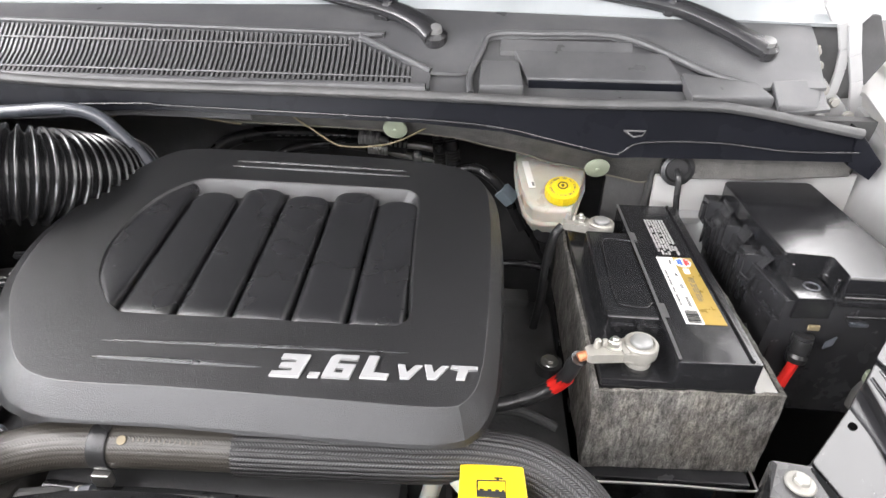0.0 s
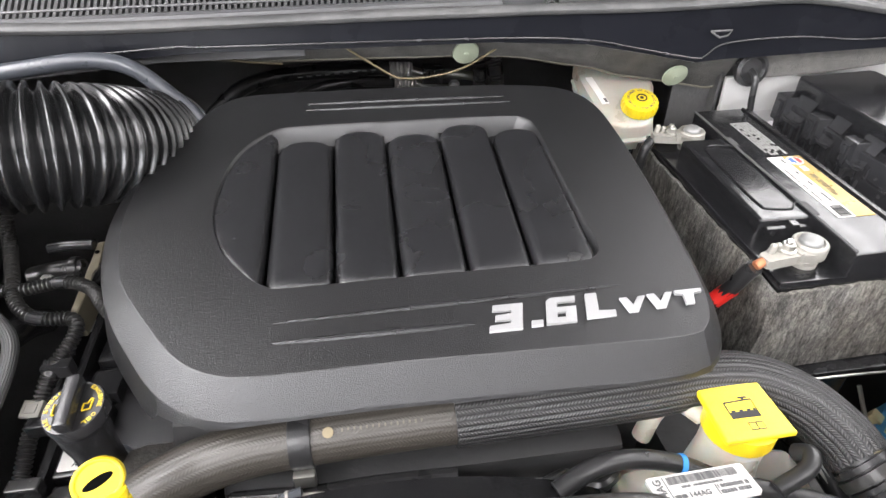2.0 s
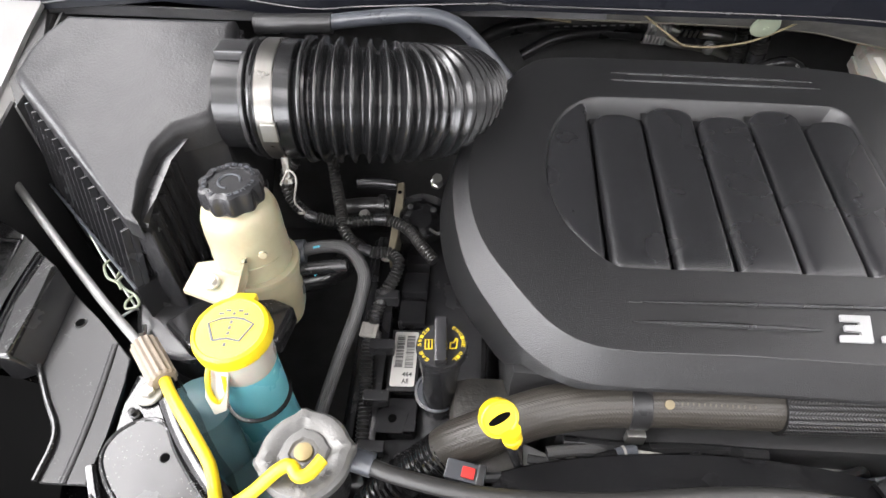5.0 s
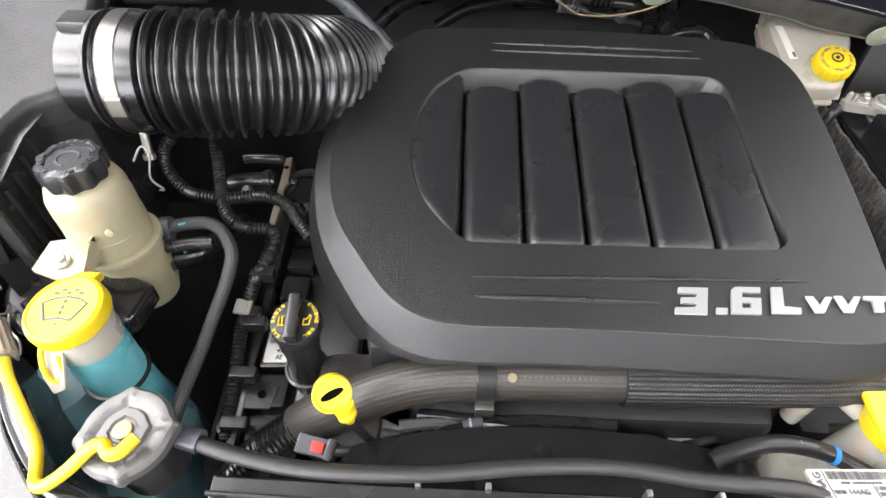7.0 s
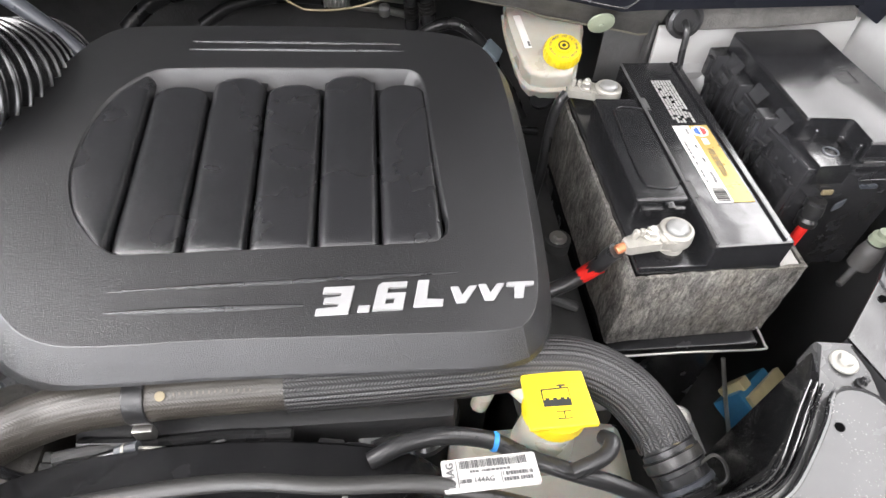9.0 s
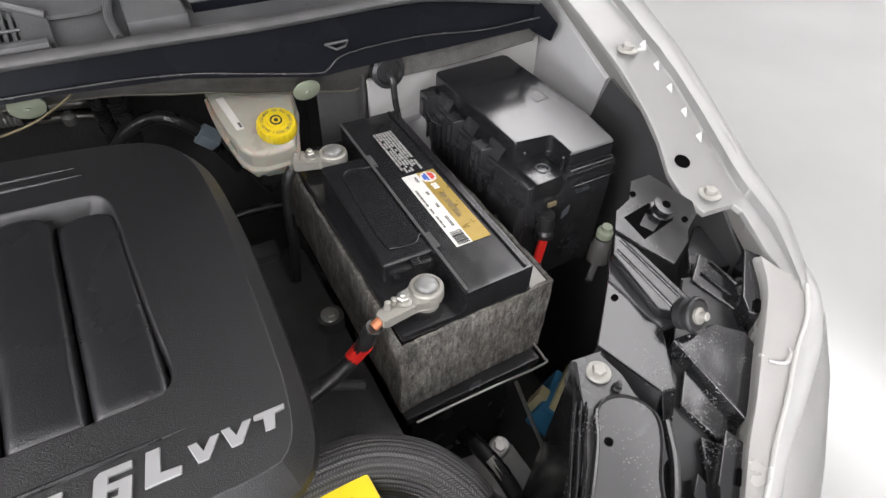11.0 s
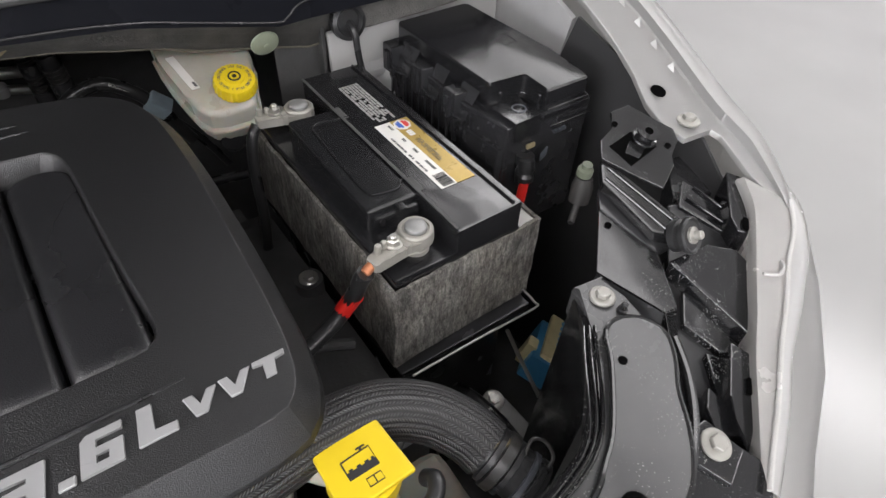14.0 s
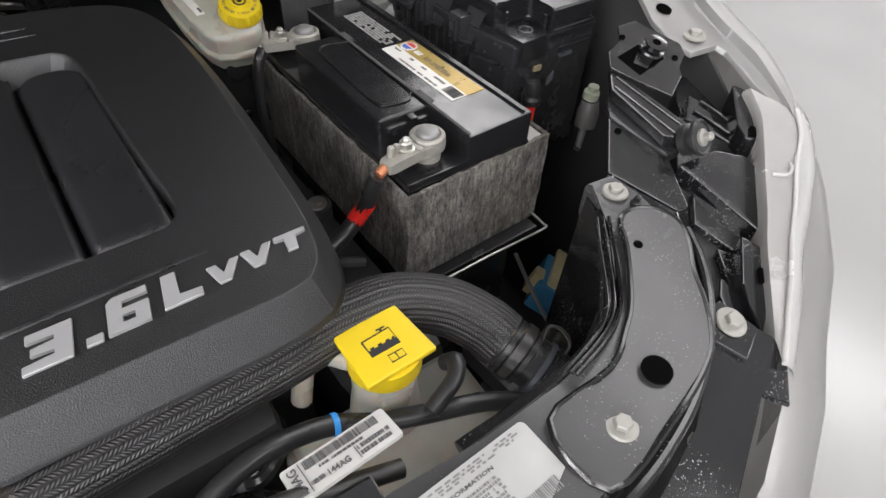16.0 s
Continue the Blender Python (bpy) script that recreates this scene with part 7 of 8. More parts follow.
part("rivet", lathe([(0.0068, 0.0125), (0.0064, 0.0148), (0.003, 0.0152)], rcp, (0, -0.05, 1), 22), mat("dull_brass", (0.28, 0.22, 0.11), 0.4, metal=0.7, vary=0.2, scale=200), rcap, "dull brass rivet")

rod = thing("bonnet_prop", (-0.7, 0.37, 0.91), "steel bonnet prop rod with a brown grip and yellow hooked end", "prop rod")
part("steel_rod", tube([(-0.93, 0.573, 0.945), (-0.868, 0.516, 0.938), (-0.766, 0.425, 0.916), (-0.68, 0.352, 0.927), (-0.655, 0.328, 0.930)], 0.0042, 12), ALU, rod)
part("grip", lathe([(0.009, 0), (0.0110, 0.002), (0.0110, 0.049), (0.009, 0.051)], (-0.690, 0.3635, 0.9250), (0.65, -0.70, 0.08), 72, wob=lambda a: 1 + 0.05 * math.cos(14 * a)), BROWNGRIP, rod)
part("hook", tube([(-0.656, 0.328, 0.930), (-0.640, 0.309, 0.933), (-0.612, 0.279, 0.930), (-0.597, 0.262, 0.927), (-0.588, 0.246, 0.927), (-0.581, 0.234, 0.930), (-0.572, 0.231, 0.933), (-0.555, 0.238, 0.943), (-0.537, 0.249, 0.956), (-0.529, 0.251, 0.958), (-0.523, 0.245, 0.957), (-0.516, 0.247, 0.957), (-0.509, 0.257, 0.958)], 0.0046, 14, 8), YELLOW, rod, "yellow plastic-dipped hook")

# ---- front of the bay ----
shr = thing("fan_shroud", (-0.2, 0.28, 0.8), "dark grey plastic radiator fan shroud with a domed top", "fan shroud")
bm = bmesh.new()
cols = []
for k in range(25):
    s = k / 24
    x = -0.40 + 0.36 * s
    h = math.sin(math.pi * s) ** 0.55
    cols.append([bm.verts.new(p) for p in ((x, 0.330 - 0.02 * (1 - h), 0.70), (x, 0.300 + 0.012 * h, 0.830 + 0.052 * h), (x, 0.296 + 0.010 * h, 0.838 + 0.054 * h), (x, 0.268, 0.850 + 0.052 * h), (x, 0.252, 0.872 + 0.03 * h), (x, 0.240, 0.86))])
for a, b in zip(cols, cols[1:]):
    for k in range(5):
        bm.faces.new((a[k], a[k + 1], b[k + 1], b[k]))
bmesh.ops.solidify(bm, geom=bm.faces[:], thickness=0.002)
part("dome", bm, BLACK, shr)
for cx in (-0.36, -0.235, -0.11):
    part("shroud_clip", box(cx - 0.006, cx + 0.006, 0.262, 0.278, 0.868, 0.892 if cx == -0.235 else 0.878, 0.002), BLACK, shr)
strip = thing("bonnet_seal", (-0.25, 0.262, 0.91), "dusty black rubber tube seal along the radiator", "seal")
part("tube_seal", tube([(-0.492, 0.272, 0.925), (-0.46, 0.263, 0.922), (-0.40, 0.255, 0.918), (-0.32, 0.256, 0.916), (-0.24, 0.264, 0.917), (-0.18, 0.266, 0.917), (-0.12, 0.260, 0.915), (-0.055, 0.258, 0.911), (-0.02, 0.252, 0.900), (0.02, 0.245, 0.888)], 0.0060, 14, 8), TUBESEAL, strip)
part("tube_end", lathe([(0.0085, 0), (0.0088, 0.016)], (-0.496, 0.273, 0.925), (0.95, -0.2, -0.1), 16), GREYTUBE, strip)
trim = thing("radiator_trim", (-0.25, 0.245, 0.9), "black plastic trim channel above the radiator", "trim")
part("channel", slab([(-0.47, 0.252, 0.910), (-0.32, 0.249, 0.908), (-0.1, 0.250, 0.905), (0.0, 0.246, 0.905), (0.0, 0.215, 0.900), (-0.47, 0.215, 0.905)], (0, 0, -0.02), 0.002), BLACK, trim)
part("channel_lip", tube([(-0.47, 0.238, 0.913), (-0.33, 0.236, 0.912), (-0.24, 0.242, 0.911), (-0.15, 0.242, 0.910), (-0.03, 0.236, 0.910)], 0.002, 8), RUBBER, trim)
for cx in (-0.322, -0.272, -0.16, -0.11):
    part("clip", box(cx - 0.002, cx + 0.002, 0.248, 0.253, 0.898, 0.914, 0.0008), STEEL, trim)

tag = thing("build_sticker", (-0.01, 0.265, 0.905), "small white barcode sticker on the radiator trim", "label")
tm = frame_of((-0.043, 0.2745, 0.9075), (1, 0.035, 0), (0.0, 1, -0.2))
plate = part("backing", round_rect(tm, 0.0, 0.069, -0.0245, 0.0, 0.002, -0.003, 0.003), TAGPAPER, tag)
bars("barcode", tm, barcode(0.013, 0.062, -0.0085, -0.0022, 44, 11), GREYINK, plate, 0.0004)
bars("small_print", tm, dashes(0.020, 0.055, -0.0125, -0.0098, 1, 3) + dashes(0.012, 0.020, -0.0205, -0.016, 1, 4) + dashes(0.043, 0.065, -0.022, -0.013, 2, 5) + [(0.0415, 0.042, -0.0225, -0.0130), (0.0105, 0.011, -0.023, -0.0015)], GREYINK, plate, 0.0004)
words("code_print", "144AG", tm, 0.0225, 0.0365, -0.0202, -0.0160, GREYINK, plate, 0.0004)
words("side_print", "144AG", tm @ Matrix.Rotation(radians(90), 4, "Z"), -0.0225, -0.0030, -0.0085, -0.0030, GREYINK, plate, 0.0004)
big = thing("emission_sticker", (0.04, 0.20, 0.92), "large white printed emission sticker on the crossmember", "label")
bmx = frame_of((-0.02, 0.168, 0.9165), (1, 0.03, 0.0), (0, 1, 0.02))
sheet = part("backing", round_rect(bmx, -0.035, 0.108, 0.0, 0.046, 0.004, 0.0, 0.001), AGED, big)
words("heading", "EMISSIONS CONTROL INFORMATION", bmx, -0.012, 0.075, 0.0335, 0.0359, GREYINK, sheet, 0.0012)
bars("small_print", bmx, dashes(-0.03, 0.10, 0.0385, 0.0440, 3, 9, 0.6, 0.01, 0.04) + dashes(-0.03, 0.020, 0.010, 0.031, 9, 10, 0.6, 0.01, 0.05) + dashes(0.026, 0.074, 0.014, 0.031, 7, 13, 0.6, 0.01, 0.05), DIMINK, sheet, 0.0012)
bars("barcode", bmx, barcode(0.03, 0.10, 0.003, 0.011, 50, 12), DIMINK, sheet, 0.0012)

degas = thing("coolant_bottle", (0.05, 0.31, 0.80), "milky coolant bottle under a square yellow lid", "coolant bottle")
part("tank", slab([(-0.03, 0.335, 0.83), (0.13, 0.335, 0.83), (0.13, 0.255, 0.82), (0.02, 0.245, 0.82), (-0.03, 0.275, 0.82)], (0, 0, -0.2), 0.018, 3), MILK, degas)
part("neck", lathe([(0.030, 0.80), (0.026, 0.84), (0.0235, 0.86), (0.0235, 0.895)], (0.052, 0.316, 0), (0, 0, 1), 32), MILK, degas)
part("spout", tube([(0.036, 0.335, 0.88), (0.020, 0.348, 0.885), (0.008, 0.352, 0.872), (0.0, 0.350, 0.84)], 0.008, 12), MILK, degas)
dcap = part("lid", prism([(0.028, 0.344), (0.079, 0.3435), (0.0825, 0.2955), (0.0275, 0.2945)], 0.8995, 0.9045, 0.0018, 3), YELLOW, degas, "square yellow lid with a coolant symbol")
part("lid_skirt", lathe([(0.0265, 0.885), (0.0265, 0.900)], (0.054, 0.318, 0), (0, 0, 1), 32), YELLOW, dcap)
dm = Matrix.Translation((0.054, 0.319, 0.9047))
part("tank_symbol", put(tube([(-0.012, 0.008, 0.0), (-0.012, -0.006, 0.0), (0.010, -0.006, 0.0), (0.010, 0.009, 0.0), (-0.012, 0.008, 0.0)], 0.0007, 6, 1, smooth=False, flat=0.5), dm), INK, dcap)
bars("tank_fill", dm, [(-0.012, 0.010, -0.006, -0.001), (-0.010, -0.007, -0.001, 0.0006), (-0.004, -0.001, -0.001, 0.0006), (0.002, 0.005, -0.001, 0.0006), (0.007, 0.009, -0.001, 0.0006), (0.001, 0.008, 0.0105, 0.0118), (0.003, 0.005, 0.009, 0.0105)], INK, dcap)
part("book_symbol", put(tube([(-0.003, -0.017, 0.0), (0.008, -0.017, 0.0), (0.008, -0.011, 0.0), (-0.003, -0.011, 0.0), (-0.003, -0.017, 0.0), (0.0025, -0.017, 0.0), (0.0025, -0.011, 0.0)], 0.0005, 6, 1, smooth=False, flat=0.5), dm), INK, dcap)
over = thing("overflow_hose", (0.03, 0.29, 0.87), "thin black hose with a blue clip running past the bottle", "hose")
part("hose", tube([(-0.095, 0.290, 0.878), (-0.07, 0.298, 0.886), (-0.04, 0.303, 0.886), (0.0, 0.302, 0.874), (0.03, 0.288, 0.868), (0.06, 0.275, 0.868), (0.10, 0.262, 0.862), (0.13, 0.25, 0.85)], 0.0072, 12, 8), RUBBER, over)
part("hose_loop", tube([(0.062, 0.272, 0.874), (0.085, 0.278, 0.884), (0.094, 0.288, 0.886), (0.092, 0.297, 0.876)], 0.0065, 12), RUBBER, over)
part("clip", lathe([(0.0078, -0.002), (0.0082, 0), (0.0078, 0.002)], (0.004, 0.301, 0.873), (1, -0.2, -0.2), 18), mat("bright_blue_clip", (0.03, 0.25, 0.65), 0.4), over)

# ---- battery ----
tray = thing("battery_tray", (0.24, 0.58, 0.79), "black plastic battery tray with a raised pale edge", "tray")
part("base", box(0.152, 0.320, 0.424, 0.770, 0.782, 0.795, 0.003), BLACK, tray)
part("edge_rim", tube([(0.160, 0.416, 0.797), (0.24, 0.414, 0.801), (0.312, 0.411, 0.803), (0.319, 0.418, 0.803), (0.319, 0.438, 0.805)], 0.0014, 8, 4), STEEL, tray)
part("stand", box(0.17, 0.31, 0.45, 0.75, 0.45, 0.772, 0.01), BLACK, tray)

bat = thing("car_battery", (0.225, 0.59, 0.795), "black car battery with clamped lead terminals and a gold label", "battery")
part("case", box(0.157, 0.300, 0.440, 0.748, 0.795, 0.908, 0.004), BATT, bat)
top = part("lid_low", box(0.155, 0.224, 0.438, 0.752, 0.906, 0.915, 0.002), BATT, bat)
part("lid_main", slab([(0.220, 0.438, 0.940), (0.297, 0.440, 0.940), (0.300, 0.752, 0.940), (0.223, 0.752, 0.940)], (0, 0, -0.034), 0.003), BATT, bat)
part("lid_plateau", slab([(0.168, 0.505, 0.938), (0.223, 0.504, 0.938), (0.224, 0.677, 0.938), (0.171, 0.680, 0.938)], (0, 0, -0.03), 0.004, 3), BATT, bat)
panel = [(0.229, 0.527, 0.9405), (0.218, 0.5275, 0.9395), (0.210, 0.520, 0.9388), (0.188, 0.523, 0.9388), (0.1825, 0.530, 0.9388), (0.1815, 0.56, 0.9388), (0.1855, 0.640, 0.9388), (0.188, 0.653, 0.9388), (0.198, 0.659, 0.9388), (0.217, 0.655, 0.9392), (0.229, 0.651, 0.9405)]
part("panel_edge", tube(panel, 0.0010, 8, 5), BATT, bat, "moulded outline of the handle panel")
for ya in (0.5035, 0.6500):
    part("panel_notch", box(0.2225, 0.2295, ya, ya + 0.0235, 0.9392, 0.9408, 0.0006), MATTE, bat)
part("lid_groove", box(0.2215, 0.2245, 0.442, 0.749, 0.9398, 0.9412, 0.0005), MATTE, bat)
part("lid_ridge", box(0.287, 0.290, 0.443, 0.749, 0.939, 0.9425, 0.0008), BATT, bat)
part("handle_slot", slab([(0.172, 0.4975, 0.932), (0.222, 0.4965, 0.932), (0.222, 0.505, 0.932), (0.172, 0.506, 0.932)], (0, 0, -0.018), 0.003), BATT, bat)
for hx in (0.178, 0.214):
    part("handle_pivot", lathe([(0.003, 0), (0.003, 0.003)], (hx, 0.4975, 0.928), (0, -1, 0.3), 12), BATT, bat)
part("handle_clip", box(0.196, 0.204, 0.494, 0.5035, 0.928, 0.937, 0.001), BATT, bat)
for k in range(3):
    part("vent_mark", box(0.175 + 0.006 * k, 0.178 + 0.006 * k, 0.446, 0.4475, 0.9145, 0.916, 0.0003), BATT, bat)
lm = frame_of((0.2430, 0.4950, 0.9401), (1, 0, 0), (0, 1, 0))
lab = part("label_white", flat_rect(lm, 0.0, 0.0180, 0.0, 0.123, 0, 0.0006), PAPER, bat, "white strip of the label")
lab2 = part("label_gold", flat_rect(lm, 0.0180, 0.0395, 0.0, 0.123, 0, 0.0006), GOLD, bat, "gold strip of the label")
lr = lm @ Matrix.Translation((0, 0.123, 0)) @ Matrix.Rotation(radians(-90), 4, "Z")
bars("barcode", lr, barcode(0.102, 0.122, 0.003, 0.016, 18, 2), INK, lab, 0.0008)
bars("small_print", lr, dashes(0.028, 0.095, 0.0015, 0.005, 1, 21) + dashes(0.078, 0.095, 0.0105, 0.0140, 2, 22, wmax=0.3), GREYINK, lab, 0.0008)
words("print", "94DH7", lr, 0.006, 0.016, 0.0115, 0.0145, GREYINK, lab, 0.0008)
words("print", "800", lr, 0.034, 0.040, 0.0115, 0.0145, GREYINK, lab, 0.0008)
words("print", "1000", lr, 0.055, 0.063, 0.0115, 0.0145, GREYINK, lab, 0.0008)
part("logo_shape", lathe([(0.0098, 0), (0.0098, 0.0004)], lr @ Vector((0.011, 0.0272, 0.0006)), (0, 0, 1), 8), PAPER, lab2, "white eight-sided emblem")
bars("logo_bar", lr, [(0.0045, 0.0175, 0.0285, 0.0315), (0.0065, 0.0155, 0.0318, 0.0338)], REDINK, lab2, 0.0011)
bars("logo_bar", lr, [(0.0045, 0.0175, 0.0238, 0.0262), (0.0065, 0.0155, 0.0208, 0.0235)], BLUEINK, lab2, 0.0011)
bars("label_word", lr, [(0.024, 0.0262, 0.0235, 0.030), (0.0268, 0.029, 0.0235, 0.030), (0.0296, 0.0308, 0.0235, 0.030), (0.0314, 0.034, 0.0235, 0.030)], PAPER, lab2, 0.0008)
bars("small_print", lr, dashes(0.042, 0.085, 0.023, 0.030, 3, 31), WIRE, lab2, 0.0008)
wl = frame_of((0.2480, 0.7095, 0.9402), (0, -1, 0), (1, 0, 0))
bars("warning_print", wl, dashes(0.0, 0.085, 0.0, 0.025, 7, 41, 0.7, 0.04, 0.16), FADEDWHITE, bat, 0.0)


def terminal(px, py, tip, parent):
    """A cast lead clamp: flat arm, ring round the domed post, flanged nut and two pinch pegs."""
    z = 0.930
    post = part("post", lathe([(0.0105, -0.013), (0.0105, 0.0105), (0.0098, 0.0125), (0.0075, 0.0142), (0.003, 0.0150)], (px, py, z), (0, 0, 1), 28), ALU, parent, "domed grey lead post")
    part("post_thread", lathe([(0.0125, -0.015), (0.0125, -0.011), (0.011, -0.010), (0.0125, -0.009), (0.0125, -0.006), (0.011, -0.005)], (px, py, z), (0, 0, 1), 28), LEAD, post)
    d = Vector((tip[0] - px, tip[1] - py, 0))
    m = frame_of((px, py, z), d, (-d.y, d.x, 0))
    n = d.length
    ring = [(0.0165 * math.cos(a), 0.0165 * math.sin(a)) for a in (radians(g) for g in range(-130, 131, 20))]
    out = [(-x, y) for x, y in ring][::-1]
    body = [(0.020, -0.0085), (n - 0.004, -0.0075), (n, -0.005), (n, 0.006), (n - 0.004, 0.0085), (0.020, 0.0095)]
    clampb = part("clamp", slab([m @ Vector((x, y, 0.006)) for x, y in body + out], (0, 0, -0.0095), 0.0014), LEAD, parent, "corroded grey lead clamp")
    part("clamp_ring", lathe([(0.0160, 0.002), (0.0160, 0.0085), (0.0148, 0.0100), (0.0125, 0.0102), (0.0112, 0.0090)], (px, py, z), (0, 0, 1), 36), LEAD, clampb)
    b1 = m @ Vector((0.0265, -0.0010, 0.006))
    part("clamp_washer", lathe([(0.0080, 0), (0.0080, 0.0016), (0.0070, 0.002)], b1, (0, 0, 1), 24), STEEL, clampb)
    part("clamp_nut", lathe([(0.0062, 0.002), (0.0062, 0.0072), (0.0052, 0.0080)], b1, (0, 0, 1), 6), STEEL, clampb, sharp=20)
    part("clamp_stud", lathe([(0.0034, 0.0078), (0.0034, 0.0105), (0.0026, 0.0115)], b1, (0, 0, 1), 14), STEEL, clampb)
    for k, (dx, dy, h) in enumerate(((0.0345, -0.0052, 0.0075), (0.0425, -0.0040, 0.0100))):
        part("pinch_peg", lathe([(0.0034, 0), (0.0032, h - 0.0015), (0.0022, h), (0.0008, h + 0.0003)], m @ Vector((dx, dy, 0.0055)), (0.05, -0.1, 1), 14), LEAD, clampb)
    part("clamp_cheek", put(box(0.0150, 0.0215, -0.0110, 0.0110, -0.0035, 0.0080, 0.0018), m), LEAD, clampb)
    return clampb
terminal(0.193, 0.464, (0.140, 0.452, 0.93), bat)
far = terminal(0.194, 0.700, (0.146, 0.706, 0.93), bat)
pos = thing("positive_cable", (0.13, 0.46, 0.90), "black battery cable with red tape and bare copper end", "cable")
part("copper", lathe([(0.0045, 0), (0.0048, 0.007), (0.004, 0.009)], (0.1415, 0.4525, 0.931), (-0.9, -0.25, -0.3), 12), COPPER, pos)
part("sheath", tube([(0.135, 0.452, 0.926), (0.132, 0.456, 0.915), (0.1285, 0.461, 0.897), (0.122, 0.466, 0.880), (0.105, 0.464, 0.866), (0.07, 0.455, 0.858), (0.02, 0.445, 0.852)], 0.0078, 12, 8), RUBBER, pos)
part("red_tape", tube([(0.1285, 0.4625, 0.892), (0.1245, 0.4655, 0.883), (0.1165, 0.4665, 0.873)], 0.0084, 12, 4), RED, pos, "two turns of red tape")
neg = thing("negative_cable", (0.14, 0.71, 0.90), "black cable leaving the far battery terminal", "cable")
part("sheath", tube([(0.146, 0.706, 0.928), (0.136, 0.70, 0.915), (0.130, 0.695, 0.88), (0.125, 0.68, 0.82), (0.11, 0.66, 0.74)], 0.0062, 12), RUBBER, neg)

wrap = thing("battery_wrap", (0.24, 0.59, 0.795), "grey brown-stained felt thermal sleeve round the battery", "battery sleeve")


def felt_wall(a, b, z0, z1, thick, n=36, m=14, seed=0):
    """A wall of felt from a to b with a ragged, softly uneven surface."""
    bm = bmesh.new()
    a, b = Vector((*a, 0)), Vector((*b, 0))
    d = b - a
    nrm = Vector((d.y, -d.x, 0)).normalized()
    sheets = []
    for off in (0.0, thick):
        rows = []
        for j in range(m + 1):
            row = []
            for i in range(n + 1):
                s, t = i / n, j / m
                p = a + d * s - nrm * off
                w = noise.noise(Vector((p.x * 30 + seed, p.y * 30, t * 4 + seed))) * 0.0022
                zz = z0 + (z1 - z0) * t + (noise.noise(Vector((s * 25, seed, 1.5))) * 0.002 if j == m else 0)
                row.append(bm.verts.new((p.x + nrm.x * w, p.y + nrm.y * w, zz)))
            rows.append(row)
        sheets.append(rows)
    for q, rows in enumerate(sheets):
        for r0, r1 in zip(rows, rows[1:]):
            for i in range(n):
                bm.faces.new((r0[i], r0[i + 1], r1[i + 1], r1[i]))
    for edge in (lambda i, q: sheets[q][m][i], lambda i, q: sheets[q][0][i]):
        for i in range(n):
            bm.faces.new((edge(i, 0), edge(i + 1, 0), edge(i + 1, 1), edge(i, 1)))
    for i in (0, n):
        for j in range(m):
            bm.faces.new((sheets[0][j][i], sheets[0][j + 1][i], sheets[1][j + 1][i], sheets[1][j][i]))
    return bm


part("front_wall", felt_wall((0.151, 0.4335), (0.328, 0.4405), 0.797, 0.904, 0.004, seed=1), FELT, wrap)
part("left_wall", felt_wall((0.1505, 0.757), (0.1505, 0.4345), 0.797, 0.906, 0.004, 50, seed=2), FELT, wrap)
part("right_wall", felt_wall((0.329, 0.4415), (0.322, 0.757), 0.797, 0.904, 0.004, 50, seed=3), FELT, wrap)
part("back_wall", felt_wall((0.322, 0.758), (0.1505, 0.758), 0.797, 0.906, 0.004, seed=4), FELT, wrap)
part("liner", slab([(0.3245, 0.446, 0.901), (0.3225, 0.53, 0.901), (0.302, 0.53, 0.888), (0.302, 0.446, 0.888)], (0, 0, -0.004)), PAPER, wrap, "pale inner lining")

# ---- fuse box ----
fuse = thing("fuse_box", (0.41, 0.64, 0.80), "black plastic fuse box with a glossy stepped lid", "fuse box")
F_LID = [(0.357, 0.571), (0.405, 0.573), (0.409, 0.568), (0.401, 0.529), (0.462, 0.529), (0.466, 0.534), (0.471, 0.600), (0.468, 0.752), (0.462, 0.758), (0.360, 0.753), (0.355, 0.748)]
part("lid", prism(F_LID, 0.955, 0.980, 0.003, 3), FUSELID, fuse, "glossy black lid")
part("lid_flange", prism([(0.352, 0.566), (0.398, 0.567), (0.396, 0.523), (0.468, 0.523), (0.477, 0.600), (0.474, 0.764), (0.350, 0.760)], 0.949, 0.956, 0.002), BATT, fuse)
part("body", prism([(0.350, 0.528), (0.470, 0.526), (0.475, 0.600), (0.472, 0.760), (0.345, 0.757), (0.343, 0.60)], 0.80, 0.950, 0.003), BLACK, fuse)
for k in range(12):
    y = 0.58 + k * 0.0148
    part("side_rib", box(0.3415, 0.348, y, y + 0.003, 0.890, 0.940, 0.0008), BLACK, fuse)
for y in (0.60, 0.665, 0.73):
    c = part("side_clip", box(0.334, 0.352, y, y + 0.022, 0.925, 0.960, 0.002), BLACK, fuse)
    part("clip_tongue", box(0.331, 0.336, y + 0.006, y + 0.016, 0.93, 0.953, 0.001), BLACK, c)
    part("side_clip", box(0.470, 0.482, y, y + 0.018, 0.940, 0.966, 0.002), BLACK, fuse)
bay = part("stud_cover", prism([(0.358, 0.525), (0.398, 0.527), (0.402, 0.566), (0.357, 0.566)], 0.93, 0.956, 0.002), BATT, fuse, "small cover over the power stud")
part("stud_disc", tube([(0.381 + 0.0075 * math.cos(a), 0.547 + 0.0075 * math.sin(a), 0.9565) for a in (2 * math.pi * k / 20 for k in range(21))], 0.0009, 6, 1, smooth=False), GREYTUBE, bay)
part("stud_pin", box(0.360, 0.3625, 0.556, 0.559, 0.956, 0.976, 0.0006), BATT, bay)
part("stud_pin", box(0.3955, 0.398, 0.533, 0.536, 0.956, 0.974, 0.0006), BATT, bay)
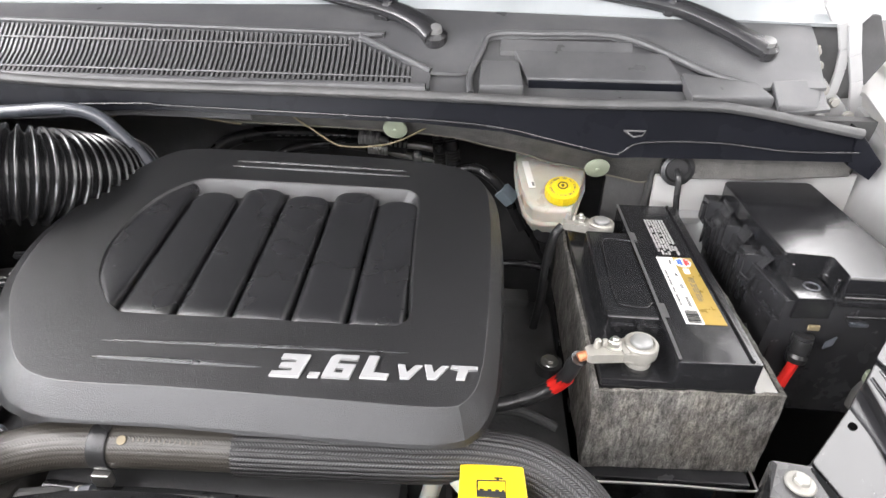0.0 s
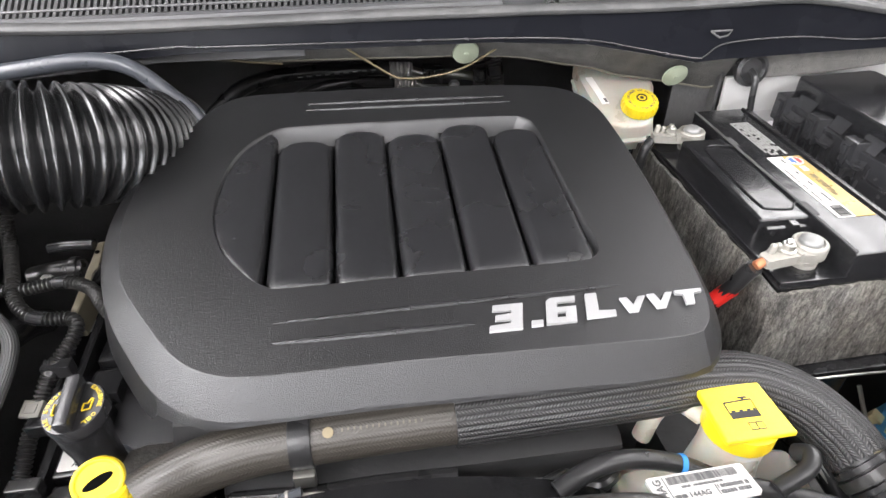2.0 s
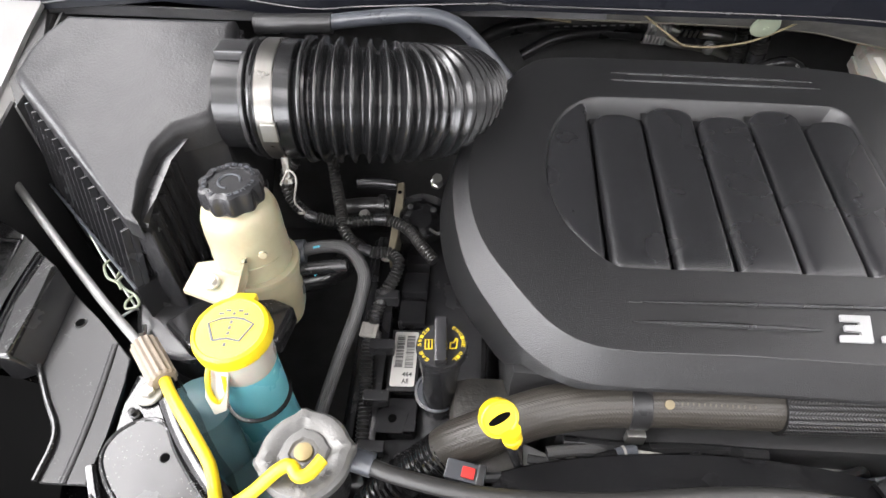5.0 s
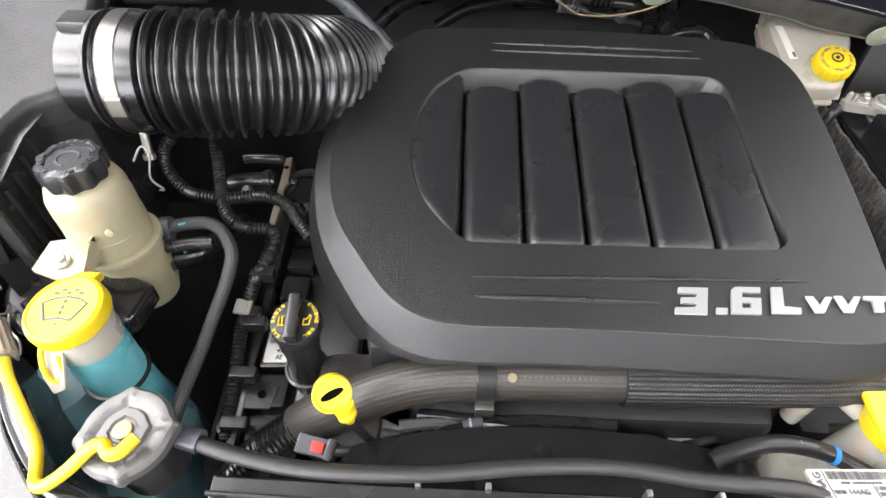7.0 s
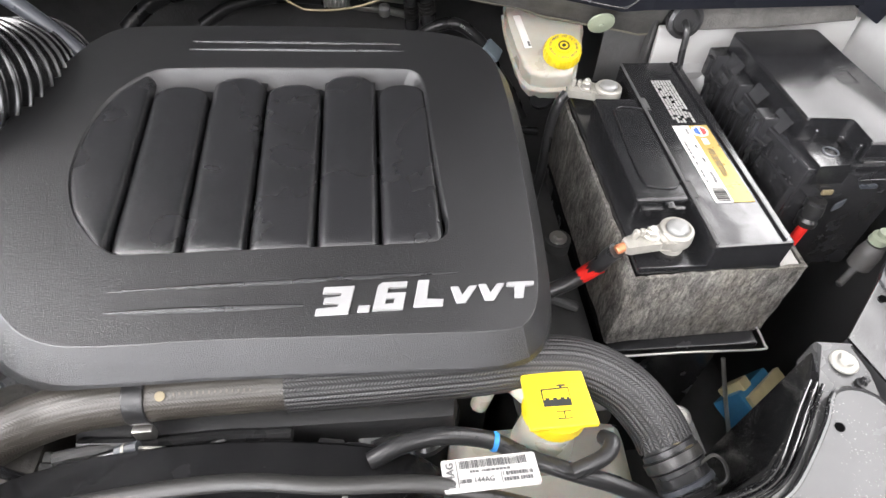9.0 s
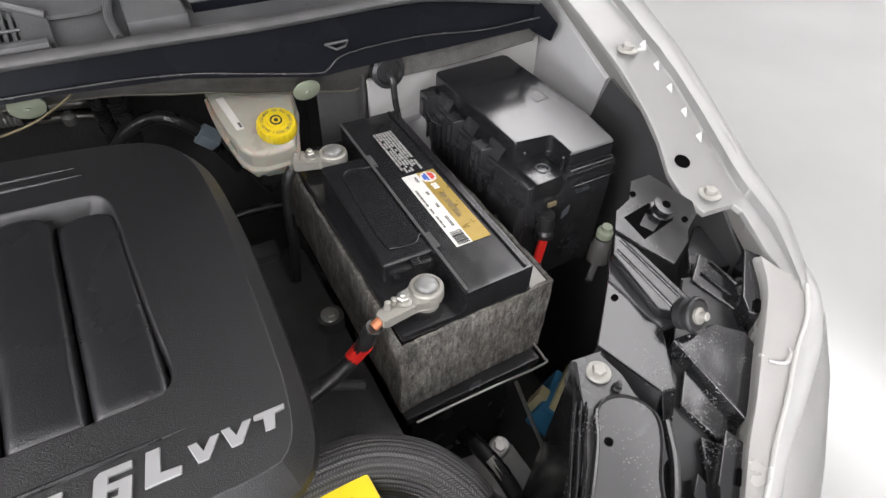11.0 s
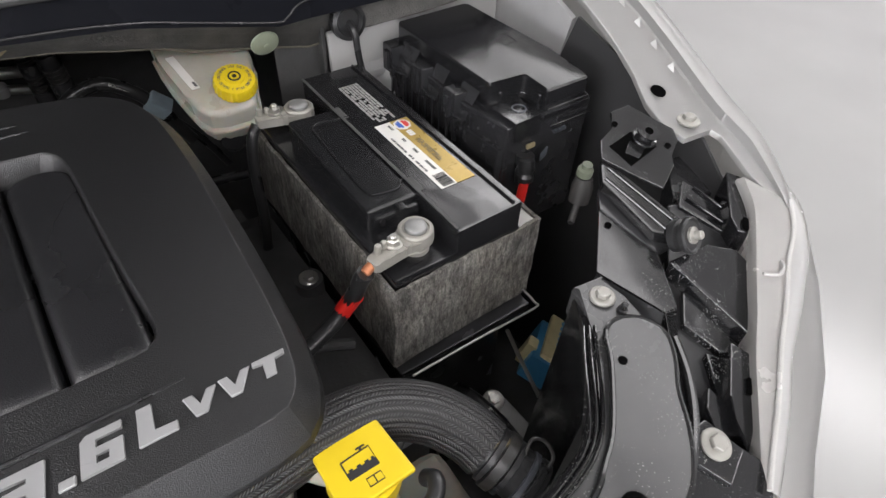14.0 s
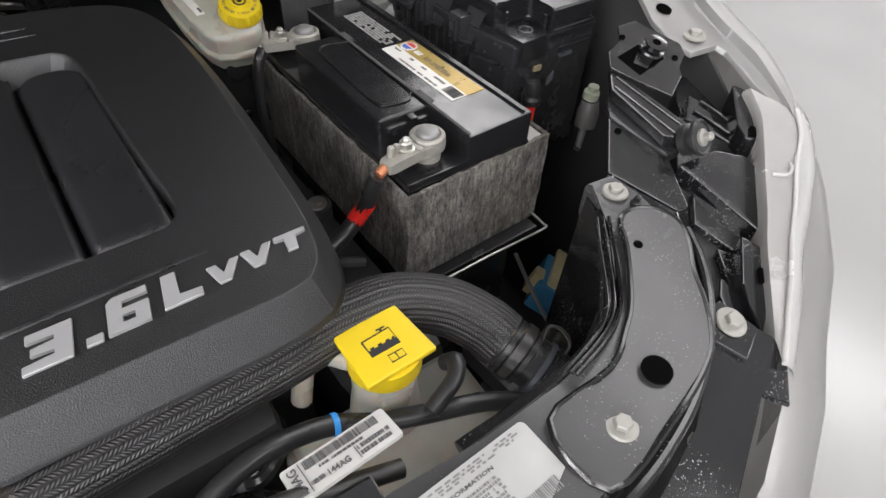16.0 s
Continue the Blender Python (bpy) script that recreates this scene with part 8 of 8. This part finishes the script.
em = frame_of((0.431, 0.635, 0.980), (1, 0, 0), (0, 1, 0))
part("lid_emblem", tube([em @ Vector(p) for p in ((0, 0, 0), (0.019, 0.001, 0), (0.019, 0.025, 0), (0, 0.025, 0), (0, 0, 0))], 0.0005, 6, smooth=False), BATT, fuse)
bars("lid_marks", em, [(0.005, 0.011, 0.011, 0.013), (0.014, 0.020, 0.030, 0.034), (0.000, 0.008, 0.036, 0.040), (0.004, 0.014, 0.044, 0.048)], BATT, fuse, 0.0)
part("lid_seam", tube([(0.4645, 0.5265, 0.9585), (0.4725, 0.600, 0.9585), (0.4695, 0.760, 0.9585)], 0.0012, 8, 4), BATT, fuse)
part("lid_seam", tube([(0.4645, 0.5260, 0.9585), (0.4030, 0.5260, 0.9585)], 0.0012, 8, 4), BATT, fuse)
part("body_seam", tube([(0.4735, 0.522, 0.938), (0.410, 0.522, 0.938)], 0.0012, 8, 4), BATT, fuse)
for ky, kw in ((0.585, 0.030), (0.640, 0.026), (0.700, 0.034)):
    latch = part("lid_latch", slab([(0.354, ky, 0.962), (0.354, ky + kw, 0.962), (0.338, ky + kw - 0.003, 0.930), (0.338, ky + 0.003, 0.930)], (0.004, 0, 0.004), 0.0012), BLACK, fuse)
    part("latch_bar", tube([(0.337, ky - 0.004, 0.938), (0.334, ky + kw / 2, 0.936), (0.337, ky + kw + 0.004, 0.938)], 0.0016, 8), BLACK, latch)
for ky in (0.612, 0.675):
    part("corner_loop", tube([(0.474, ky, 0.952), (0.486, ky + 0.002, 0.956), (0.487, ky + 0.022, 0.956), (0.474, ky + 0.024, 0.952)], 0.0016, 8, 3), BLACK, fuse)
part("wire_cover", slab([(0.343, 0.530, 0.925), (0.352, 0.528, 0.925), (0.352, 0.575, 0.925), (0.340, 0.590, 0.925)], (-0.004, 0, -0.075), 0.003), BLACK, fuse)
part("boot_cover", lathe([(0.010, -0.004), (0.0105, 0.010), (0.008, 0.016), (0.0105, 0.020), (0.010, 0.030)], (0.3745, 0.517, 0.884), (0.05, 0.15, 1), 20), RUBBER, fuse)
part("side_vane", slab([(0.400, 0.520, 0.905), (0.410, 0.521, 0.912), (0.407, 0.519, 0.903), (0.398, 0.518, 0.898)], (0, 0.002, 0)), GREYTUBE, fuse)
part("front_slot", box(0.418, 0.436, 0.5225, 0.5265, 0.925, 0.929, 0.0008), GREYTUBE, fuse)
part("front_slot", box(0.3785, 0.390, 0.5225, 0.5255, 0.918, 0.924, 0.0008), WIRE, fuse)
fcab = thing("alternator_cable", (0.37, 0.51, 0.88), "black cable with a red sleeve below the fuse box", "cable")
part("boot", lathe([(0.009, 0), (0.010, 0.006), (0.008, 0.010), (0.010, 0.016), (0.009, 0.026)], (0.372, 0.512, 0.885), (0.1, 0.2, 1), 16), RUBBER, fcab)
part("red_sleeve", tube([(0.371, 0.511, 0.888), (0.366, 0.508, 0.872), (0.360, 0.504, 0.855)], 0.0055, 10), RED, fcab, "red insulated sleeve")
part("tail", tube([(0.361, 0.505, 0.858), (0.355, 0.50, 0.84), (0.35, 0.50, 0.78), (0.36, 0.50, 0.70)], 0.006, 10), RUBBER, fcab)

# ---- brake fluid ----
br = thing("brake_fluid_reservoir", (0.13, 0.75, 0.87), "milky brake fluid reservoir with a yellow ribbed cap", "reservoir")


def brake_z(x, y):
    return 0.944 + 0.05 * (x - 0.149) + 0.35 * (y - 0.764)


edge = [(0.088, 0.837), (0.090, 0.81), (0.095, 0.779), (0.100, 0.755), (0.109, 0.743), (0.124, 0.738), (0.151, 0.737), (0.162, 0.742), (0.167, 0.752), (0.176, 0.780), (0.185, 0.802), (0.190, 0.86), (0.088, 0.86)]
part("tank", slab([(x, y, brake_z(x, y)) for x, y in edge], (0.001, 0.002, -0.024), 0.0065, 3), MILK, br)
part("seam", slab([(x + 0.002 * (1 if x > 0.13 else -1), y - 0.003, brake_z(x, y) - 0.022) for x, y in edge], (0, 0, -0.004), 0.0015), MILK, br)
part("lower_tank", slab([(x * 0.88 + 0.016, y + 0.006, brake_z(x, y) - 0.024) for x, y in edge], (0.001, 0.006, -0.022), 0.008, 3), MILK, br)
part("master_cylinder", lathe([(0.006, -0.003), (0.014, -0.002), (0.0165, 0), (0.0165, 0.10)], (0.132, 0.752, 0.888), (0, 1, 0.05), 24), BLACK, br)
bcap = part("cap", lathe([(0.0215, 0), (0.0232, 0.002), (0.0232, 0.012), (0.0215, 0.0150), (0.0110, 0.0160), (0.0100, 0.0185), (0.002, 0.0185)], (0.149, 0.764, 0.944), (-0.05, -0.35, 1), 72, wob=lambda a: 1 + 0.025 * math.cos(24 * a)), YELLOW, br, "yellow ribbed cap with a round symbol")
cmx = frame_of(Vector((0.149, 0.764, 0.944)) + Vector((-0.05, -0.35, 1)).normalized() * 0.0188, (1, 0, 0.05), (0, 1, 0.35))
part("cap_symbol", put(tube([(0.0062 * math.cos(a), 0.0062 * math.sin(a), 0) for a in (2 * math.pi * k / 20 for k in range(21))], 0.0010, 6, 1, smooth=False), cmx), INK, bcap)
part("cap_dot", put(lathe([(0.0026, 0), (0.0024, 0.0006)], (0, 0, 0), (0, 0, 1), 14), cmx), INK, bcap)
arc_text("USE ONLY BRAKE FLUID FROM A SEALED CONTAINER", cmx @ Matrix.Translation((0, 0, -0.0030)), 0.0150, 450, 100, 0.0032, GREYINK, bcap, "ring_print")
part("side_sticker", slab([(x, y, brake_z(x, y) + 0.0012) for x, y in ((0.096, 0.828), (0.105, 0.828), (0.114, 0.778), (0.105, 0.778))], (0, 0, -0.001)), PAPER, br, "white label on the tank")
part("label_print", slab([(x, y, brake_z(x, y) + 0.0016) for x, y in ((0.1085, 0.787), (0.1115, 0.787), (0.1128, 0.780), (0.1098, 0.780))], (0, 0, -0.0006)), GREYINK, br)

# ---- hoses and harness at the back ----
ac = thing("air_con_pipes", (-0.15, 0.95, 0.93), "black hoses with crimped silver fittings behind the engine", "pipe")
part("hose", tube([(-0.440, 0.94, 0.895), (-0.403, 0.95, 0.924), (-0.367, 0.95, 0.940), (-0.314, 0.95, 0.949), (-0.254, 0.95, 0.950), (-0.195, 0.95, 0.948), (-0.166, 0.95, 0.947)], 0.0115, 14), RUBBER, ac)
part("hose", tube([(-0.345, 0.98, 0.880), (-0.304, 0.985, 0.903), (-0.271, 0.985, 0.913), (-0.225, 0.985, 0.920), (-0.181, 0.985, 0.918), (-0.155, 0.985, 0.915)], 0.0095, 14), RUBBER, ac)
for (x0, y0, z0), r in (((-0.168, 0.95, 0.947), 0.0120), ((-0.160, 0.985, 0.915), 0.0110)):
    part("crimp", tube([(x0, y0, z0), (x0 + 0.016, y0, z0 - 0.001), (x0 + 0.034, y0, z0 - 0.003)], r, 16, 12, rad=lambda s: 1 + 0.09 * math.sin(s * 38)), CRIMP, ac)
for k in range(9):
    part("hose_dash", box(-0.304 + 0.0135 * k, -0.2965 + 0.0135 * k, 0.9375, 0.9385, 0.9475 + 0.0006 * k, 0.9490 + 0.0006 * k), PALEINK, ac)
part("pipe", tube([(-0.134, 0.95, 0.944), (-0.111, 0.95, 0.937), (-0.077, 0.95, 0.936), (-0.043, 0.955, 0.929), (-0.030, 0.97, 0.92)], 0.0070, 12), STEEL, ac)
part("pipe", tube([(-0.126, 0.985, 0.911), (-0.110, 0.985, 0.904), (-0.075, 0.985, 0.899), (-0.039, 0.985, 0.891), (-0.020, 0.98, 0.886)], 0.0060, 12), STEEL, ac)
part("pipe_clamp", put(box(-0.016, 0.016, -0.010, 0.010, -0.013, 0.013, 0.003), Matrix.Translation((-0.103, 0.948, 0.938)) @ pose(0, 0, 0, 12, 6, 4)), BLACK, ac)
for k in range(4):
    part("clamp_tooth", put(box(-0.013 + 0.0075 * k, -0.009 + 0.0075 * k, -0.0125, -0.009, 0.001, 0.011, 0.0008), Matrix.Translation((-0.103, 0.948, 0.938)) @ pose(0, 0, 0, 12, 6, 4)), STEEL, ac)
part("valve_cap", lathe([(0.0085, 0), (0.0085, 0.012), (0.004, 0.016)], (-0.070, 0.945, 0.912), (0, -0.3, 1), 14), ALU, ac)
boost = thing("booster_hose", (0.04, 0.89, 0.91), "black vacuum hose with small white printing", "hose")
part("hose", tube([(-0.030, 0.905, 0.885), (-0.012, 0.897, 0.908), (0.006, 0.894, 0.919), (0.023, 0.894, 0.922), (0.039, 0.894, 0.917), (0.056, 0.892, 0.906), (0.072, 0.890, 0.889), (0.090, 0.888, 0.858), (0.110, 0.886, 0.820)], 0.0085, 14, 8), RUBBER, boost)
words("hose_print", "BOOSTER", frame_of((0.036, 0.8865, 0.9225), (0.78, -0.05, -0.55), (0.45, 0.55, 0.65)), 0.0, 0.022, -0.0022, 0.0022, WHITEINK, boost, 0.0)
CONN = mat("grey_nylon", (0.22, 0.27, 0.30), 0.45, vary=0.2, scale=80)
cnm = Matrix.Translation((0.081, 0.884, 0.882)) @ pose(0, 0, 0, 25, 42, -10)
part("connector", put(box(-0.014, 0.014, -0.011, 0.011, -0.011, 0.011, 0.003), cnm), CONN, boost)
part("connector_lead", tube([(0.088, 0.884, 0.872), (0.098, 0.888, 0.850), (0.124, 0.892, 0.811), (0.150, 0.894, 0.760)], 0.0055, 12), RUBBER, boost)
part("connector_collar", put(box(0.008, 0.014, -0.0105, 0.0105, -0.0105, 0.0105, 0.002), cnm), CONN, boost)
part("connector_lock", put(box(-0.002, 0.007, -0.0097, -0.006, -0.007, 0.004, 0.001), cnm), mat("mauve_lock", (0.38, 0.16, 0.26), 0.5), boost)
def conduit(name, pts, r, label, pitch=0.0046):
    t = thing(name, pts[len(pts) // 2], label, "conduit")
    part("sleeve", ribbed(pts, r, pitch, 0.2), CORRUGATED, t)
    path = smooth_path(pts, 6)
    for f in (0.3, 0.62):
        k = int(len(path) * f)
        part("tape_band", lathe([(r * 1.12, -0.007), (r * 1.16, -0.005), (r * 1.16, 0.005), (r * 1.12, 0.007)], path[k], path[k + 1] - path[k - 1], 16), BLACK, t)
    return t


conduit("cable_conduit", [(-0.007, 0.917, 0.880), (-0.008, 0.917, 0.914), (-0.010, 0.917, 0.938), (-0.014, 0.920, 0.965), (-0.020, 0.93, 1.0)], 0.0105, "split corrugated cable conduit behind the engine cover")
conduit("cable_conduit", [(-0.030, 0.93, 0.880), (-0.031, 0.93, 0.910), (-0.033, 0.93, 0.946), (-0.038, 0.935, 0.985)], 0.0090, "split corrugated cable conduit behind the engine cover")
conduit("cable_conduit", [(-0.612, 0.598, 0.945), (-0.624, 0.592, 0.930), (-0.619, 0.577, 0.912), (-0.600, 0.563, 0.900), (-0.575, 0.557, 0.896), (-0.55, 0.555, 0.896), (-0.532, 0.558, 0.897), (-0.513, 0.559, 0.898), (-0.494, 0.552, 0.898), (-0.480, 0.541, 0.897), (-0.469, 0.525, 0.895), (-0.453, 0.506, 0.890)], 0.0058, "black corrugated conduit under the intake duct", 0.0040)
conduit("cable_conduit", [(-0.578, 0.625, 0.94), (-0.571, 0.600, 0.92), (-0.562, 0.569, 0.905), (-0.554, 0.543, 0.895), (-0.538, 0.526, 0.888), (-0.520, 0.522, 0.884), (-0.502, 0.523, 0.882), (-0.492, 0.512, 0.880), (-0.495, 0.496, 0.874), (-0.503, 0.480, 0.868), (-0.510, 0.464, 0.858), (-0.514, 0.446, 0.846), (-0.517, 0.430, 0.838), (-0.516, 0.410, 0.832), (-0.514, 0.38, 0.822), (-0.51, 0.32, 0.81)], 0.0060, "taped corrugated wiring conduit along the valve cover", 0.0040)
tagc = thing("cable_tag", (-0.505, 0.449, 0.862), "small pale clip on the wiring conduit", "clip")
part("body", put(box(-0.009, 0.009, -0.008, 0.008, 0.006, 0.011, 0.0015), Matrix.Translation((-0.516, 0.446, 0.842)) @ pose(0, 0, 0, 18, 0, -8)), LEAD, tagc)
part("face", put(box(-0.005, 0.005, -0.0045, 0.0045, 0.011, 0.0118, 0.0008), Matrix.Translation((-0.516, 0.446, 0.842)) @ pose(0, 0, 0, 18, 0, -8)), WASHER, tagc)
har = thing("harness_clips", (-0.50, 0.42, 0.84), "black plastic harness clips on the valve cover", "clip")
for y, z in ((0.475, 0.862), (0.425, 0.845), (0.375, 0.832), (0.33, 0.82)):
    part("clip", box(-0.513, -0.488, y - 0.006, y + 0.006, z - 0.004, z + 0.010, 0.002), BLACK, har)
ret = thing("steering_return_pipe", (-0.52, 0.42, 0.9), "curved metal-sheathed fluid pipe beside the reservoir", "pipe")
part("pipe", tube([(-0.592, 0.478, 0.921), (-0.578, 0.483, 0.924), (-0.559, 0.487, 0.926), (-0.54, 0.487, 0.925), (-0.527, 0.479, 0.918), (-0.519, 0.466, 0.908), (-0.521, 0.45, 0.895), (-0.526, 0.431, 0.883), (-0.532, 0.414, 0.872), (-0.54, 0.394, 0.856), (-0.55, 0.34, 0.84), (-0.555, 0.29, 0.82)], 0.0064, 18, 8), braided("sheathed_hose", (0.050, 0.050, 0.050), 22, 0.0465, 0.0020, 0.5, 1.5, 0.0004, 0.34), ret)
part("lower_hose", tube([(-0.602, 0.470, 0.888), (-0.582, 0.475, 0.888), (-0.563, 0.484, 0.886), (-0.552, 0.502, 0.880), (-0.549, 0.532, 0.868), (-0.548, 0.56, 0.85)], 0.0125, 16), SHINY, ret)
for x, y, z in ((-0.583, 0.481, 0.923), (-0.583, 0.475, 0.888), (-0.590, 0.473, 0.888)):
    part("spring_clamp", lathe([(0.0115, -0.005), (0.012, -0.004), (0.012, 0.004), (0.0115, 0.005)], (x, y, z), (1, 0.15, 0), 20), GREYTUBE, ret)
    part("clamp_ear", box(x - 0.0035, x + 0.0035, y - 0.018, y - 0.012, z - 0.002, z + 0.010, 0.0015), GREYTUBE, ret)
BLUEMARK = mat("blue_paint_mark", (0.05, 0.32, 0.42), 0.5, vary=0.2, scale=200)
for mx, my, mz, turn in ((-0.566, 0.4815, 0.9300, 20), (-0.570, 0.4745, 0.8985, 70)):
    part("paint_mark", put(box(-0.0032, 0.0032, -0.0010, 0.0010, 0, 0.0012, 0.0004), Matrix.Translation((mx, my, mz)) @ pose(0, 0, 0, 35, 0, turn)), BLUEMARK, ret, "small blue paint mark")
throttle = thing("throttle_body", (-0.48, 0.58, 0.86), "dark throttle body with a round black dome and a plated bracket", "engine part")
part("housing", lathe([(0.036, -0.05), (0.036, -0.004), (0.033, 0.002), (0.020, 0.004)], (-0.474, 0.590, 0.872), (0.05, -0.35, 0.9), 32), BLACK, throttle)
dome = part("dome", lathe([(0.0285, -0.016), (0.029, 0.0), (0.027, 0.005), (0.021, 0.010), (0.0205, 0.0085), (0.012, 0.013), (0.0115, 0.0115), (0.001, 0.0125)], (-0.474, 0.576, 0.878), (0.05, -0.35, 0.9), 36), SHINY, throttle, "glossy round black dome")
for a in (0.5, 2.4, 4.4):
    part("dome_lug", lathe([(0.0035, -0.002), (0.0035, 0.004), (0.001, 0.005)], Vector((-0.474, 0.576, 0.888)) + Vector((0.0165 * math.cos(a), 0.0155 * math.sin(a), 0.006 * math.sin(a))), (0.05, -0.35, 0.9), 12), BLACK, dome)
part("bracket", slab([(-0.505, 0.628, 0.895), (-0.497, 0.630, 0.895), (-0.495, 0.585, 0.888), (-0.498, 0.530, 0.880), (-0.506, 0.530, 0.880)], (0, 0, -0.03), 0.002), PLATED, throttle, "tan plated bracket")
part("bracket_hole", lathe([(0.0025, 0), (0.0025, 0.0008)], (-0.501, 0.612, 0.8932), (0, -0.15, 1), 12), VOID, throttle)
part("vacuum_pipe", tube([(-0.565, 0.596, 0.880), (-0.54, 0.597, 0.884), (-0.512, 0.598, 0.884)], 0.0100, 14), CORRUGATED, throttle)
part("pipe_collar", lathe([(0.0125, -0.004), (0.0132, -0.003), (0.0132, 0.003), (0.0125, 0.004)], (-0.520, 0.598, 0.884), (1, 0.03, 0.05), 20), CORRUGATED, throttle)
part("vacuum_pipe", tube([(-0.552, 0.624, 0.895), (-0.53, 0.622, 0.898), (-0.505, 0.620, 0.898)], 0.0060, 12), BLACK, throttle)
bolt((-0.537, 0.574, 0.890), throttle, 0.0065, (0, -0.4, 0.9), 0.7, material=STEEL)
part("fitting_nut", lathe([(0.0075, 0), (0.0075, 0.006), (0.005, 0.007), (0.005, 0.014), (0.0062, 0.015), (0.0062, 0.018)], (-0.459, 0.628, 0.895), (0.1, -0.5, 0.9), 6), STEEL, throttle)
part("wire_tail", tube([(-0.462, 0.560, 0.885), (-0.452, 0.552, 0.886), (-0.448, 0.566, 0.884), (-0.446, 0.590, 0.880)], 0.0018, 8), MATTE, throttle)
loom = thing("tan_wire", (-0.3, 0.755, 1.03), "thin tan wires hanging below the cowl", "wire")
part("strand", tube([(-0.493, 0.800, 1.020), (-0.478, 0.800, 1.026), (-0.464, 0.798, 1.036), (-0.458, 0.795, 1.042)], 0.0022, 8, flat=0.5), WIRE, loom)
part("strand", tube([(-0.421, 0.798, 1.044), (-0.394, 0.80, 1.035), (-0.356, 0.80, 1.024), (-0.303, 0.80, 1.017)], 0.0024, 8, flat=0.5), WIRE, loom)
part("strand", tube([(-0.224, 0.787, 1.036), (-0.203, 0.787, 1.021), (-0.172, 0.787, 1.0), (-0.158, 0.787, 0.995), (-0.124, 0.787, 0.995), (-0.082, 0.787, 1.004), (-0.039, 0.787, 1.027), (-0.034, 0.787, 1.034)], 0.0013, 6), WIRE, loom)

# ---- low things by the battery ----
low1 = thing("harness_plug", (0.385, 0.425, 0.66), "blue and tan multi-pin plug deep in the bay", "plug")
pm = Matrix.Translation((0.372, 0.425, 0.665)) @ pose(0, 0, 0, 20, 15, 35)
part("shell", put(box(-0.05, 0.03, -0.022, 0.022, -0.02, 0.02, 0.004), pm), BLUEPLUG, low1)
part("comb", put(box(-0.045, 0.045, -0.006, 0.012, 0.018, 0.026, 0.002), pm), TAN, low1)
part("lever", put(box(-0.04, -0.02, 0.018, 0.032, -0.01, 0.024, 0.003), pm), TAN, low1)
for k in range(7):
    part("comb_tooth", put(box(-0.04 + k * 0.012, -0.034 + k * 0.012, -0.008, -0.003, 0.018, 0.027), pm), BLUEPLUG, low1)
low2 = thing("bay_floor_bracket", (0.26, 0.40, 0.66), "grey cast bracket with a steel bolt below the battery", "bracket")
part("bracket", slab([(0.22, 0.42, 0.655), (0.29, 0.41, 0.655), (0.30, 0.33, 0.64), (0.24, 0.30, 0.63)], (0, 0, -0.03), 0.006), ALU, low2)
bolt((0.268, 0.404, 0.668), low2, 0.013, (0, -0.2, 1), 0.6, material=STEEL)
part("line_fitting", tube([(0.23, 0.43, 0.69), (0.235, 0.40, 0.70), (0.245, 0.36, 0.69), (0.25, 0.31, 0.67)], 0.010, 12), RUBBER, low2)
part("fitting", tube([(0.238, 0.385, 0.70), (0.246, 0.352, 0.688)], 0.0085, 10), STEEL, low2)
low3 = thing("thin_pipe", (0.31, 0.37, 0.70), "thin bare metal line dropping past the tray", "pipe")
part("line", tube([(0.292, 0.425, 0.765), (0.298, 0.40, 0.73), (0.303, 0.36, 0.69), (0.31, 0.32, 0.65), (0.315, 0.30, 0.60)], 0.0024, 8), STEEL, low3)
low4 = thing("gearbox", (0.12, 0.52, 0.75), "dark gearbox casing with bolts beside the battery", "gearbox")
part("casing", box(0.04, 0.15, 0.36, 0.74, 0.45, 0.785, 0.02), MATTE, low4)
bolt((0.132, 0.585, 0.800), low4, 0.011, (0, -0.1, 1), 0.6, material=STEEL)
part("lug", lathe([(0.016, -0.03), (0.016, 0.0)], (0.132, 0.585, 0.80), (0, 0, 1), 18), MATTE, low4)
part("rib", tube([(0.05, 0.50, 0.80), (0.09, 0.49, 0.81), (0.13, 0.48, 0.80)], 0.006, 10), MATTE, low4)
part("casing_step", box(0.072, 0.114, 0.715, 0.7425, 0.76, 0.798, 0.002), MATTE, low4)
part("cross_pipe", tube([(0.060, 0.806, 0.797), (0.10, 0.809, 0.80), (0.150, 0.807, 0.795)], 0.006, 12), BLACK, low4)
part("pipe", tube([(0.06, 0.36, 0.80), (0.09, 0.345, 0.83), (0.11, 0.36, 0.82), (0.12, 0.39, 0.79)], 0.005, 10), MATTE, low4)
clp = thing("loom_clip", (0.43, 0.475, 0.90), "pale grey loom with a yellowish clip beside the wing", "clip")
part("boot", lathe([(0.012, -0.03), (0.0125, -0.012), (0.0105, -0.004), (0.0095, 0.0)], (0.4265, 0.474, 0.892), (0.15, 0.1, 1), 18), mat("grey_boot", (0.05, 0.048, 0.046), 0.5, vary=0.2), clp)
part("cable", tube([(0.423, 0.472, 0.865), (0.415, 0.468, 0.84), (0.413, 0.467, 0.838)], 0.0040, 12), MATTE, clp)
part("clip_head", lathe([(0.009, 0), (0.009, 0.008), (0.006, 0.010), (0.006, 0.015)], (0.4265, 0.476, 0.895), (0, -0.1, 1), 14), GUARD, clp)
